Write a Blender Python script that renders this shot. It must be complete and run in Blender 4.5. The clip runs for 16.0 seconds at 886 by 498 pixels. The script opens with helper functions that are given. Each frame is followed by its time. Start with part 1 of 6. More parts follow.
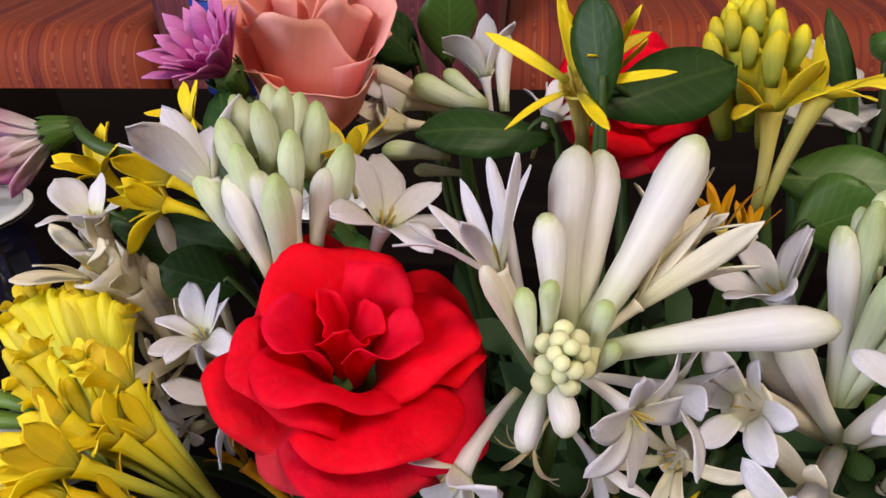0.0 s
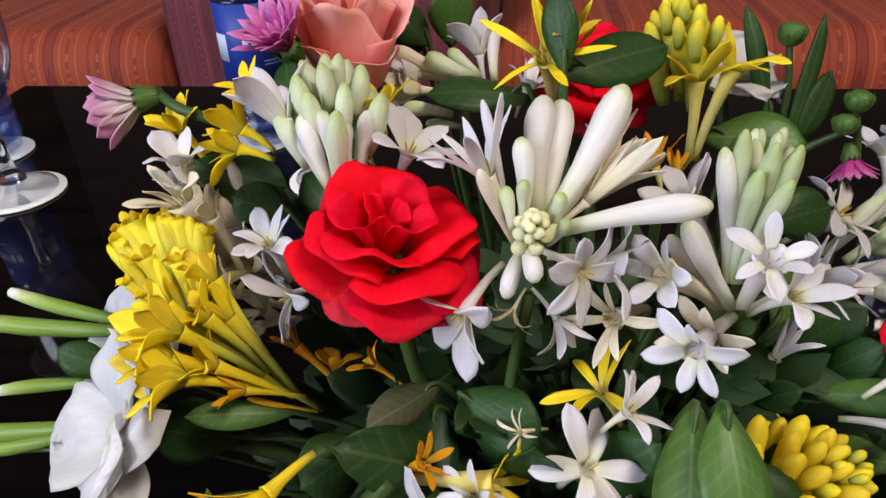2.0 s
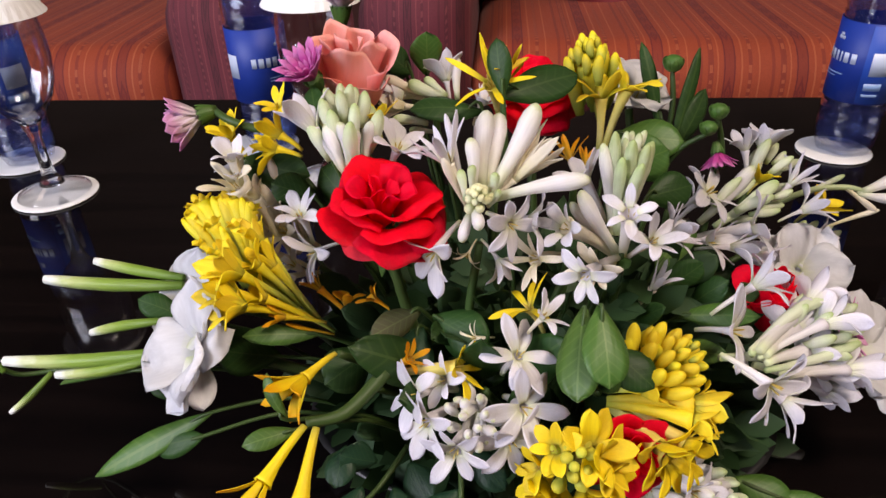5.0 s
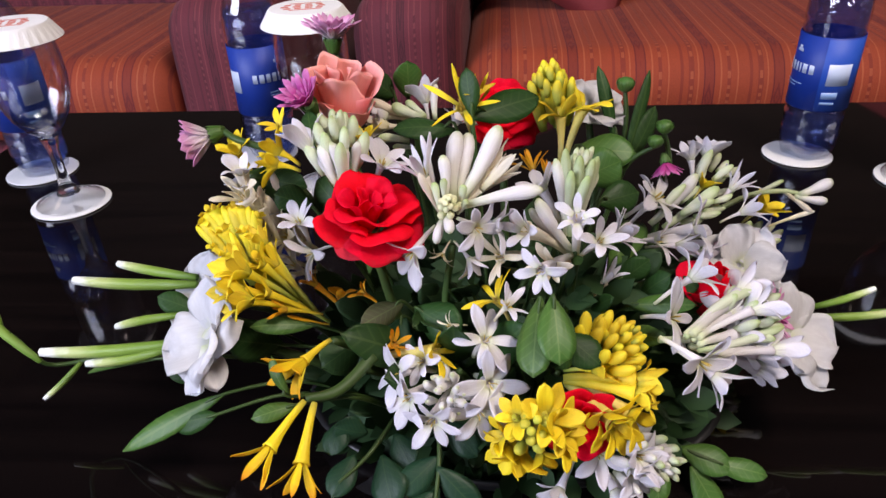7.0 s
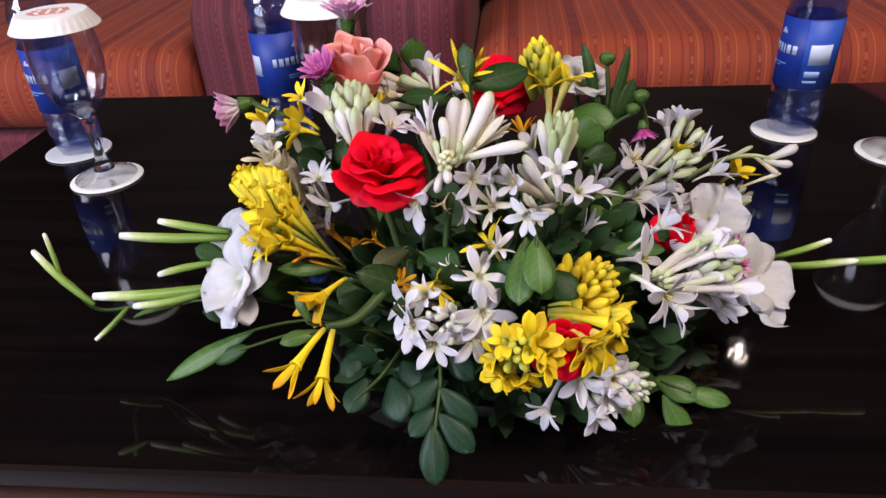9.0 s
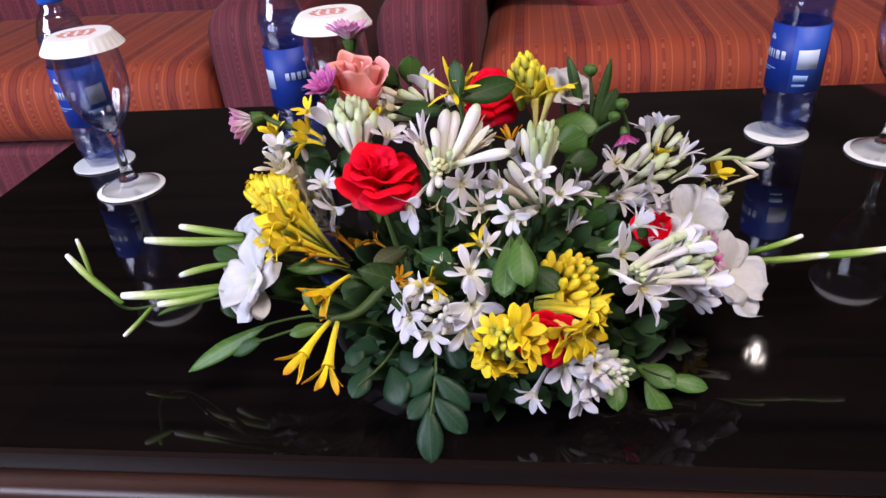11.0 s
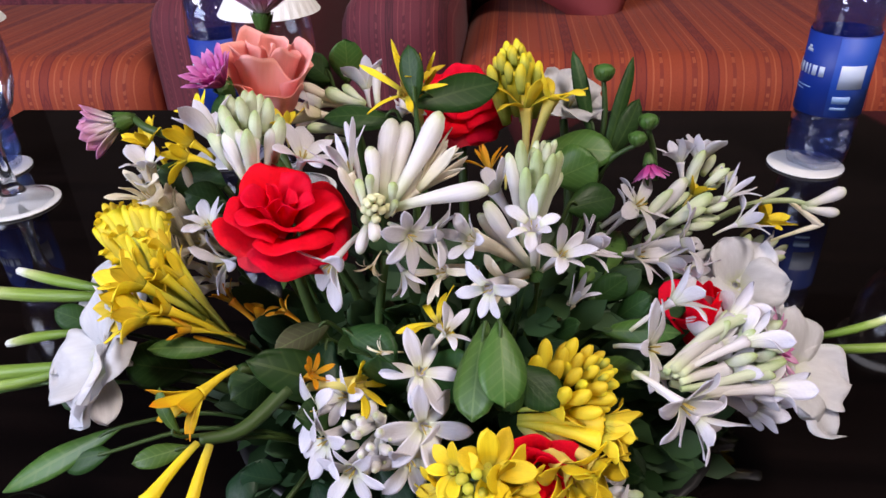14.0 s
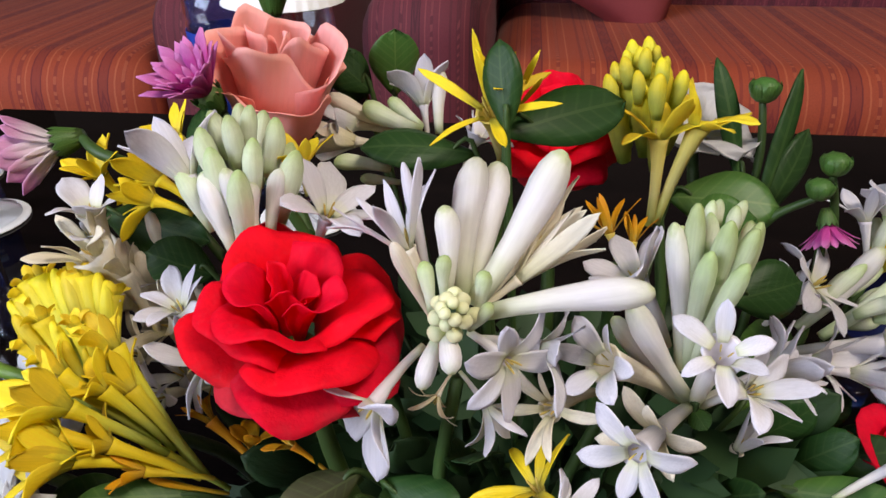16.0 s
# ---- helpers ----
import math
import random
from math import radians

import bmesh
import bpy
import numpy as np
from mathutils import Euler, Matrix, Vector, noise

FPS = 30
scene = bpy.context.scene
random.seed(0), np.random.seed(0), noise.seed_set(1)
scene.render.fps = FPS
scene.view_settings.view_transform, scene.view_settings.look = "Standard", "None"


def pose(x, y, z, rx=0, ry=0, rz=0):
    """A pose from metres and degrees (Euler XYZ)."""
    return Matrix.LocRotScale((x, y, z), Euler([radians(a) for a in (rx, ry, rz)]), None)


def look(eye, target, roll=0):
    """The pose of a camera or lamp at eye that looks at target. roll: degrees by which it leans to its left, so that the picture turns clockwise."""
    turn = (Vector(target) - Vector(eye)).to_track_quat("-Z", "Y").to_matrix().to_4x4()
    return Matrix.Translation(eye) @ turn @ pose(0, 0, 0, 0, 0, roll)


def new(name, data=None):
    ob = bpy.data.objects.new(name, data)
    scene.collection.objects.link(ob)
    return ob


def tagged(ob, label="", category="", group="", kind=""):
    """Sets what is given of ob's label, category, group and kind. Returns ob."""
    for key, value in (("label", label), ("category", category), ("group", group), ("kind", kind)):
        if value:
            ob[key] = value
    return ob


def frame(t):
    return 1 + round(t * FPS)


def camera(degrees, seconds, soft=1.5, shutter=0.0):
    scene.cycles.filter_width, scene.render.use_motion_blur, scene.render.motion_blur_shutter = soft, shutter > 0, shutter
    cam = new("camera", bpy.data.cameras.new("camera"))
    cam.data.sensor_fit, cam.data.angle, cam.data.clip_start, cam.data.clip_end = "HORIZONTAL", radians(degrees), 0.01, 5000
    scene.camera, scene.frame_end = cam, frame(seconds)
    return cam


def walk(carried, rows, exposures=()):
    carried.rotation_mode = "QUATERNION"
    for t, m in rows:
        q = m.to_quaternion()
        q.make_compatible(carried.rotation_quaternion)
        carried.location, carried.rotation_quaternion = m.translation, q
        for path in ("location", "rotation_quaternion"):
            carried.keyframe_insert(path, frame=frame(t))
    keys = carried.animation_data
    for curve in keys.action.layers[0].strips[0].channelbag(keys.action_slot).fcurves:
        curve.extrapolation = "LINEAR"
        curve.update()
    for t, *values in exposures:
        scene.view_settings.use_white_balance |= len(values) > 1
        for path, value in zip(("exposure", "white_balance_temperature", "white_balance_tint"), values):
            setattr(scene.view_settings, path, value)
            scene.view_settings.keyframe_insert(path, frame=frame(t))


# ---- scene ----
cam = camera(64.9, 16.0, soft=1.5)
PATH = [
    (0, (0.0, -0.09, 0.713), (-0.218, 1.57, -0.38), -2.5),
    (0.5, (-0.001, -0.11, 0.714), (-0.198, 1.561, -0.367), -1.3),
    (1, (-0.001, -0.126, 0.716), (-0.203, 1.545, -0.365), -1.8),
    (1.5, (-0.002, -0.139, 0.718), (-0.183, 1.529, -0.371), -1.9),
    (2, (0.003, -0.153, 0.724), (-0.195, 1.522, -0.351), -2.1),
    (2.5, (0.014, -0.167, 0.733), (-0.166, 1.516, -0.333), -1.7),
    (3, (0.012, -0.184, 0.744), (-0.178, 1.506, -0.308), -2.1),
    (3.5, (0.013, -0.199, 0.752), (-0.171, 1.496, -0.294), -2.0),
    (4, (0.015, -0.216, 0.754), (-0.156, 1.477, -0.297), -1.8),
    (6.5, (0.024, -0.279, 0.783), (-0.127, 1.411, -0.276), -2.4),
    (7, (0.032, -0.289, 0.788), (-0.129, 1.403, -0.266), -2.7),
    (7.5, (0.037, -0.302, 0.785), (-0.124, 1.376, -0.291), -2.9),
    (8, (0.041, -0.31, 0.784), (-0.128, 1.355, -0.311), -3.3),
    (8.5, (0.042, -0.33, 0.789), (-0.144, 1.342, -0.292), -3.2),
    (11, (0.064, -0.383, 0.813), (-0.188, 1.298, -0.242), -5.1),
    (11.5, (0.068, -0.384, 0.81), (-0.179, 1.284, -0.266), -5.5),
    (12, (0.073, -0.373, 0.806), (-0.155, 1.304, -0.259), -5.4),
    (12.5, (0.078, -0.354, 0.801), (-0.149, 1.337, -0.243), -4.9),
    (13, (0.077, -0.319, 0.794), (-0.142, 1.386, -0.23), -4.5),
    (13.5, (0.068, -0.275, 0.777), (-0.145, 1.451, -0.21), -3.4),
    (14, (0.059, -0.235, 0.755), (-0.121, 1.473, -0.27), -2.0),
    (14.5, (0.043, -0.202, 0.743), (-0.144, 1.509, -0.277), -1.3),
    (15, (0.03, -0.171, 0.735), (-0.188, 1.539, -0.279), -0.9),
    (15.5, (0.025, -0.146, 0.725), (-0.192, 1.564, -0.29), -0.8),
    (16, (0.021, -0.126, 0.723), (-0.178, 1.589, -0.286), -0.5),
]
# the picture's brightness and white balance drift a little on the way: seconds, stops, kelvin, tint
TONE = [(0.0, -0.14, 7550, 13), (1.0, -0.04, 7600, 13), (2.0, -0.01, 7200, 11), (2.5, 0.08, 6450, 6), (3.0, 0.09, 7000, 10), (3.5, 0.05, 8600, 19), (4.0, 0.05, 8300, 18), (6.5, 0.06, 6900, 18), (7.5, 0.16, 6800, 18), (8.5, 0.09, 7050, 18),
        (11.0, 0.21, 6700, 20), (12.5, 0.21, 6550, 21), (13.5, 0.26, 5850, 17), (14.0, 0.11, 6750, 18), (14.5, 0.06, 6850, 15), (15.0, 0.08, 7300, 13), (16.0, 0.03, 6900, 12)]
walk(cam, [(t, look(eye, target, roll)) for t, eye, target, roll in PATH], TONE)
scene.cycles.transparent_max_bounces = 32

# ---------------------------------------------------------------- world and lamps
world = bpy.data.worlds.new("world")
scene.world = world
world.use_nodes = True
wbg = world.node_tree.nodes["Background"]
wsky = world.node_tree.nodes.new("ShaderNodeTexSky")
wsky.sky_type = "NISHITA"
wsky.sun_disc = False
wsky.sun_elevation, wsky.sun_rotation = radians(35), radians(200)
world.node_tree.links.new(wsky.outputs[0], wbg.inputs[0])
wbg.inputs[1].default_value = 0.08


def area_lamp(name, eye, target, size, size_y, watts, colour):
    d = bpy.data.lights.new(name, "AREA")
    d.shape, d.size, d.size_y, d.energy, d.color = "RECTANGLE", size, size_y, watts, colour
    ob = new(name, d)
    ob.matrix_world = look(eye, target)
    return ob


area_lamp("window_daylight", (-1.9, -1.62, 1.75), (0.0, 0.05, 0.6), 1.7, 1.5, 114, (0.70, 0.79, 1.0))
area_lamp("unseen_ceiling_light", (0.85, -0.50, 2.56), (0.30, 0.05, 0.5), 0.7, 0.7, 63, (1.0, 0.92, 0.84))
# two weak unseen lamps, added only to brighten the sofas
area_lamp("unseen_ceiling_light", (2.2, 1.2, 2.56), (0.9, 1.25, 0.4), 0.6, 0.6, 4, (1.0, 0.84, 0.68))
area_lamp("unseen_ceiling_light", (-1.9, 1.0, 2.56), (-1.2, 1.3, 0.4), 0.6, 0.6, 2.2, (1.0, 0.84, 0.70))


# ---------------------------------------------------------------- materials
def nodes_of(name):
    m = bpy.data.materials.new(name)
    m.use_nodes = True
    nt = m.node_tree
    return m, nt, nt.nodes["Principled BSDF"]


def node(nt, kind, **kw):
    n = nt.nodes.new(kind)
    for k, v in kw.items():
        n.inputs[k].default_value = v
    return n


def ramp(nt, stops, constant=False):
    r = nt.nodes.new("ShaderNodeValToRGB")
    el = r.color_ramp.elements
    if constant:
        r.color_ramp.interpolation = "CONSTANT"
    while len(el) < len(stops):
        el.new(0.5)
    for e, (p, c) in zip(el, stops):
        e.position, e.color = p, (*c, 1)
    return r


def math_node(nt, op, a, b=None):
    n = nt.nodes.new("ShaderNodeMath")
    n.operation = op
    for k, v in ((0, a), (1, b)):
        if v is None:
            continue
        if isinstance(v, (int, float)):
            n.inputs[k].default_value = v
        else:
            nt.links.new(v, n.inputs[k])
    return n.outputs[0]


def mix_node(nt, fac, a, b, blend="MIX"):
    n = nt.nodes.new("ShaderNodeMix")
    n.data_type, n.blend_type = "RGBA", blend
    for k, v in ((0, fac), (6, a), (7, b)):
        if isinstance(v, (int, float)):
            n.inputs[k].default_value = v
        elif isinstance(v, tuple):
            n.inputs[k].default_value = (*v, 1)
        else:
            nt.links.new(v, n.inputs[k])
    return n.outputs[2]


def plant_material(name, stops, rough=0.5, vein=0.0, streak=30.0, vary=0.18, translucent=0.25, mottle=(0, 0, 0), mottle_amount=0.0, bump=0.25, hue=0.016, spec=0.35):
    """Petal or leaf: a colour that runs from root (0) to tip (1), lengthwise streaks, a slight change from piece to piece, and light that comes through."""
    m, nt, p = nodes_of(name)
    L = nt.links.new
    co = nt.nodes.new("ShaderNodeTexCoord")
    sep = nt.nodes.new("ShaderNodeSeparateXYZ")
    L(co.outputs["Object"], sep.inputs[0])
    r = ramp(nt, stops)
    wob = node(nt, "ShaderNodeTexNoise", Scale=5.0, Detail=3.0)
    L(co.outputs["Object"], wob.inputs["Vector"])
    zz = math_node(nt, "ADD", sep.outputs[2], math_node(nt, "MULTIPLY", math_node(nt, "SUBTRACT", wob.outputs[0], 0.5), 0.35))
    L(zz, r.inputs[0])
    mp = node(nt, "ShaderNodeMapping")
    mp.inputs["Scale"].default_value = (streak, streak, 1.6)
    L(co.outputs["Object"], mp.inputs[0])
    st = node(nt, "ShaderNodeTexNoise", Scale=1.0, Detail=4.0, Roughness=0.6)
    L(mp.outputs[0], st.inputs["Vector"])
    info = nt.nodes.new("ShaderNodeObjectInfo")
    shade = math_node(nt, "ADD", math_node(nt, "MULTIPLY", st.outputs[0], 0.34), math_node(nt, "MULTIPLY", info.outputs["Random"], vary))
    shade = math_node(nt, "ADD", shade, 1.0 - 0.17 - vary / 2)
    hsv = nt.nodes.new("ShaderNodeHueSaturation")
    L(r.outputs[0], hsv.inputs["Color"])
    L(shade, hsv.inputs["Value"])
    L(math_node(nt, "ADD", 0.5 - hue / 2, math_node(nt, "MULTIPLY", info.outputs["Random"], hue)), hsv.inputs["Hue"])
    col = hsv.outputs[0]
    if mottle_amount:
        sp = node(nt, "ShaderNodeTexNoise", Scale=9.0, Detail=5.0, Roughness=0.7)
        L(co.outputs["Object"], sp.inputs["Vector"])
        rr = ramp(nt, [(0.56, (0, 0, 0)), (0.74, (1, 1, 1))])
        L(sp.outputs[0], rr.inputs[0])
        col = mix_node(nt, math_node(nt, "MULTIPLY", rr.outputs[0], mottle_amount), col, mottle)
    if vein:
        ay = math_node(nt, "ABSOLUTE", sep.outputs[1])
        rib = math_node(nt, "LESS_THAN", ay, 0.011)
        w = nt.nodes.new("ShaderNodeTexWave")
        w.inputs["Scale"].default_value = 2.6
        w.inputs["Distortion"].default_value = 0.6
        cmb = nt.nodes.new("ShaderNodeCombineXYZ")
        L(math_node(nt, "SUBTRACT", sep.outputs[2], math_node(nt, "MULTIPLY", ay, 0.8)), cmb.inputs[0])
        L(cmb.outputs[0], w.inputs["Vector"])
        side = math_node(nt, "MULTIPLY", math_node(nt, "POWER", w.outputs[0], 8.0), 0.5)
        f = math_node(nt, "MULTIPLY", math_node(nt, "MAXIMUM", rib, side), vein)
        col = mix_node(nt, f, col, (0.22, 0.32, 0.10))
    L(col, p.inputs["Base Color"])
    p.inputs["Roughness"].default_value = rough
    p.inputs["Specular IOR Level"].default_value = spec
    bp = node(nt, "ShaderNodeBump", Strength=bump, Distance=0.002)
    L(st.outputs[0], bp.inputs["Height"])
    L(bp.outputs[0], p.inputs["Normal"])
    if translucent:
        tr = nt.nodes.new("ShaderNodeBsdfTranslucent")
        L(col, tr.inputs[0])
        mx = nt.nodes.new("ShaderNodeMixShader")
        mx.inputs[0].default_value = translucent
        L(p.outputs[0], mx.inputs[1])
        L(tr.outputs[0], mx.inputs[2])
        L(mx.outputs[0], nt.nodes["Material Output"].inputs[0])
    return m


W1, W2 = (0.79, 0.77, 0.79), (0.80, 0.78, 0.87)
M_WHITE = plant_material("white_petal", [(0.0, (0.80, 0.82, 0.60)), (0.3, W1), (1.0, W2)], 0.48, translucent=0.36, bump=0.12)
M_TUBE = plant_material("white_tube", [(0.0, (0.70, 0.74, 0.45)), (0.25, (0.79, 0.76, 0.71)), (1.0, (0.81, 0.78, 0.84))], 0.48, translucent=0.32, bump=0.12)
M_BUD = plant_material("white_bud", [(0.0, (0.66, 0.72, 0.42)), (0.3, (0.81, 0.79, 0.72)), (0.72, (0.83, 0.80, 0.82)), (0.95, (0.78, 0.79, 0.67)), (1.0, (0.62, 0.68, 0.40))], 0.42, bump=0.12, translucent=0.3)
M_GBUD = plant_material("green_white_bud", [(0.0, (0.50, 0.60, 0.30)), (0.35, (0.74, 0.77, 0.62)), (0.7, (0.68, 0.75, 0.52)), (1.0, (0.46, 0.58, 0.24))], 0.45)
M_IVORY = plant_material("faded_ivory_petal", [(0.0, (0.66, 0.60, 0.36)), (0.5, (0.82, 0.74, 0.58)), (1.0, (0.86, 0.80, 0.68))], 0.55, mottle=(0.55, 0.36, 0.16), mottle_amount=0.25)
M_YELLOW = plant_material("yellow_petal", [(0.0, (0.62, 0.54, 0.08)), (0.3, (0.90, 0.69, 0.025)), (1.0, (0.97, 0.75, 0.03))], 0.5, mottle=(0.80, 0.40, 0.01), mottle_amount=0.18)
M_YELLOWTIP = plant_material("yellow_petal_orange_tip", [(0.0, (0.92, 0.72, 0.03)), (0.6, (0.96, 0.66, 0.02)), (1.0, (0.90, 0.36, 0.01))], 0.5, translucent=0.3)
M_LEMON = plant_material("lemon_petal", [(0.0, (0.50, 0.50, 0.06)), (0.35, (0.96, 0.79, 0.06)), (1.0, (0.99, 0.80, 0.05))], 0.5, translucent=0.38, mottle=(0.6, 0.35, 0.02), mottle_amount=0.12)
M_YBUD = plant_material("yellow_green_bud", [(0.0, (0.26, 0.34, 0.05)), (0.45, (0.54, 0.57, 0.10)), (0.78, (0.84, 0.74, 0.05)), (1.0, (0.96, 0.80, 0.03))], 0.5, translucent=0.32)
M_YGREEN = plant_material("green_yellow_bud", [(0.0, (0.30, 0.40, 0.05)), (0.6, (0.55, 0.58, 0.08)), (1.0, (0.72, 0.66, 0.06))], 0.5, translucent=0.25)
M_CREAMY = plant_material("cream_yellow_tube", [(0.0, (0.46, 0.48, 0.10)), (0.4, (0.80, 0.70, 0.26)), (1.0, (0.86, 0.70, 0.14))], 0.5)
M_ORANGE = plant_material("orange_petal", [(0.0, (0.60, 0.36, 0.04)), (0.5, (0.80, 0.40, 0.01)), (1.0, (0.78, 0.30, 0.005))], 0.55, mottle=(0.4, 0.14, 0.01), mottle_amount=0.3)
M_RED = plant_material("red_petal", [(0.0, (0.70, 0.03, 0.05)), (0.2, (0.86, 0.003, 0.024)), (1.0, (0.95, 0.004, 0.034))], 0.7, streak=14, vary=0.16, mottle=(0.86, 0.16, 0.22), mottle_amount=0.10, hue=0.004, translucent=0.36, spec=0.15)
M_PEACH = plant_material("peach_petal", [(0.0, (0.99, 0.70, 0.50)), (0.45, (0.99, 0.46, 0.33)), (1.0, (0.99, 0.46, 0.41))], 0.6, streak=9, hue=0.01, vary=0.06, translucent=0.22, bump=0.1)
M_PINK = plant_material("pink_ray", [(0.0, (0.88, 0.84, 0.86)), (0.45, (0.86, 0.68, 0.80)), (0.8, (0.76, 0.36, 0.62)), (1.0, (0.74, 0.32, 0.58))], 0.5)
M_MAGENTA = plant_material("magenta_ray", [(0.0, (0.50, 0.04, 0.24)), (0.6, (0.60, 0.08, 0.36)), (1.0, (0.74, 0.30, 0.60))], 0.5)
M_LEAF = plant_material("dark_leaf", [(0.0, (0.020, 0.056, 0.012)), (1.0, (0.018, 0.054, 0.013))], 0.45, vein=0.10, streak=8, translucent=0.12, vary=0.4, spec=0.2)
M_LEAFL = plant_material("light_leaf", [(0.0, (0.065, 0.14, 0.024)), (1.0, (0.058, 0.145, 0.028))], 0.42, vein=0.30, streak=8, translucent=0.2, vary=0.3)
M_LEAFB = plant_material("bluish_leaf", [(0.0, (0.010, 0.038, 0.018)), (1.0, (0.012, 0.044, 0.022))], 0.45, vein=0.07, streak=8, translucent=0.1, vary=0.3, spec=0.25)
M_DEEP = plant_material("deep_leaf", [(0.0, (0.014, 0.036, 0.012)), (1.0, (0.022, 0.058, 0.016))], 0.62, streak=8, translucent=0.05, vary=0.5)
M_KNOB = plant_material("cream_green_knob", [(0.0, (0.50, 0.58, 0.26)), (1.0, (0.74, 0.74, 0.44))], 0.5, translucent=0)
M_BROWN = plant_material("faded_leaf", [(0.0, (0.045, 0.055, 0.02)), (1.0, (0.08, 0.075, 0.03))], 0.6, vein=0.2, streak=8, translucent=0.1)
M_STEM = plant_material("green_stem", [(0.0, (0.035, 0.07, 0.016)), (1.0, (0.075, 0.13, 0.03))], 0.5, streak=60, translucent=0)
M_GLADBUD = plant_material("gladiolus_bud", [(0.0, (0.11, 0.21, 0.03)), (0.55, (0.22, 0.35, 0.055)), (0.76, (0.48, 0.57, 0.22)), (0.88, (0.84, 0.86, 0.78)), (1.0, (0.88, 0.89, 0.84))], 0.4, translucent=0.1)
M_GLAD = plant_material("gladiolus_petal", [(0.0, (0.74, 0.78, 0.55)), (0.25, (0.76, 0.76, 0.77)), (1.0, (0.78, 0.78, 0.82))], 0.42, streak=10, translucent=0.35)
M_STAMEN = plant_material("stamen", [(0.0, (0.55, 0.45, 0.12)), (1.0, (0.60, 0.42, 0.10))], 0.6, translucent=0)


def plain_material(name, colour, rough=0.5, metal=0.0, noise_scale=40.0, spread=0.15, bump=0.1, coat=0.0):
    m, nt, p = nodes_of(name)
    co = nt.nodes.new("ShaderNodeTexCoord")
    n = node(nt, "ShaderNodeTexNoise", Scale=noise_scale, Detail=5.0)
    n2 = node(nt, "ShaderNodeTexNoise", Scale=noise_scale / 9, Detail=3.0)
    for q in (n, n2):
        nt.links.new(co.outputs["Object"], q.inputs["Vector"])
    h = nt.nodes.new("ShaderNodeHueSaturation")
    h.inputs["Color"].default_value = (*colour, 1)
    v = math_node(nt, "ADD", math_node(nt, "MULTIPLY", math_node(nt, "ADD", n.outputs[0], n2.outputs[0]), spread), 1 - spread)
    nt.links.new(v, h.inputs["Value"])
    nt.links.new(h.outputs[0], p.inputs["Base Color"])
    p.inputs["Roughness"].default_value, p.inputs["Metallic"].default_value = rough, metal
    p.inputs["Coat Weight"].default_value = coat
    b = node(nt, "ShaderNodeBump", Strength=bump, Distance=0.003)
    nt.links.new(n.outputs[0], b.inputs["Height"])
    nt.links.new(b.outputs[0], p.inputs["Normal"])
    return m


def glass_material(name, colour, ior=1.45, rough=0.0):
    m, nt, p = nodes_of(name)
    p.inputs["Base Color"].default_value = (*colour, 1)
    p.inputs["Transmission Weight"].default_value = 1.0
    p.inputs["IOR"].default_value = ior
    p.inputs["Roughness"].default_value = rough
    return m


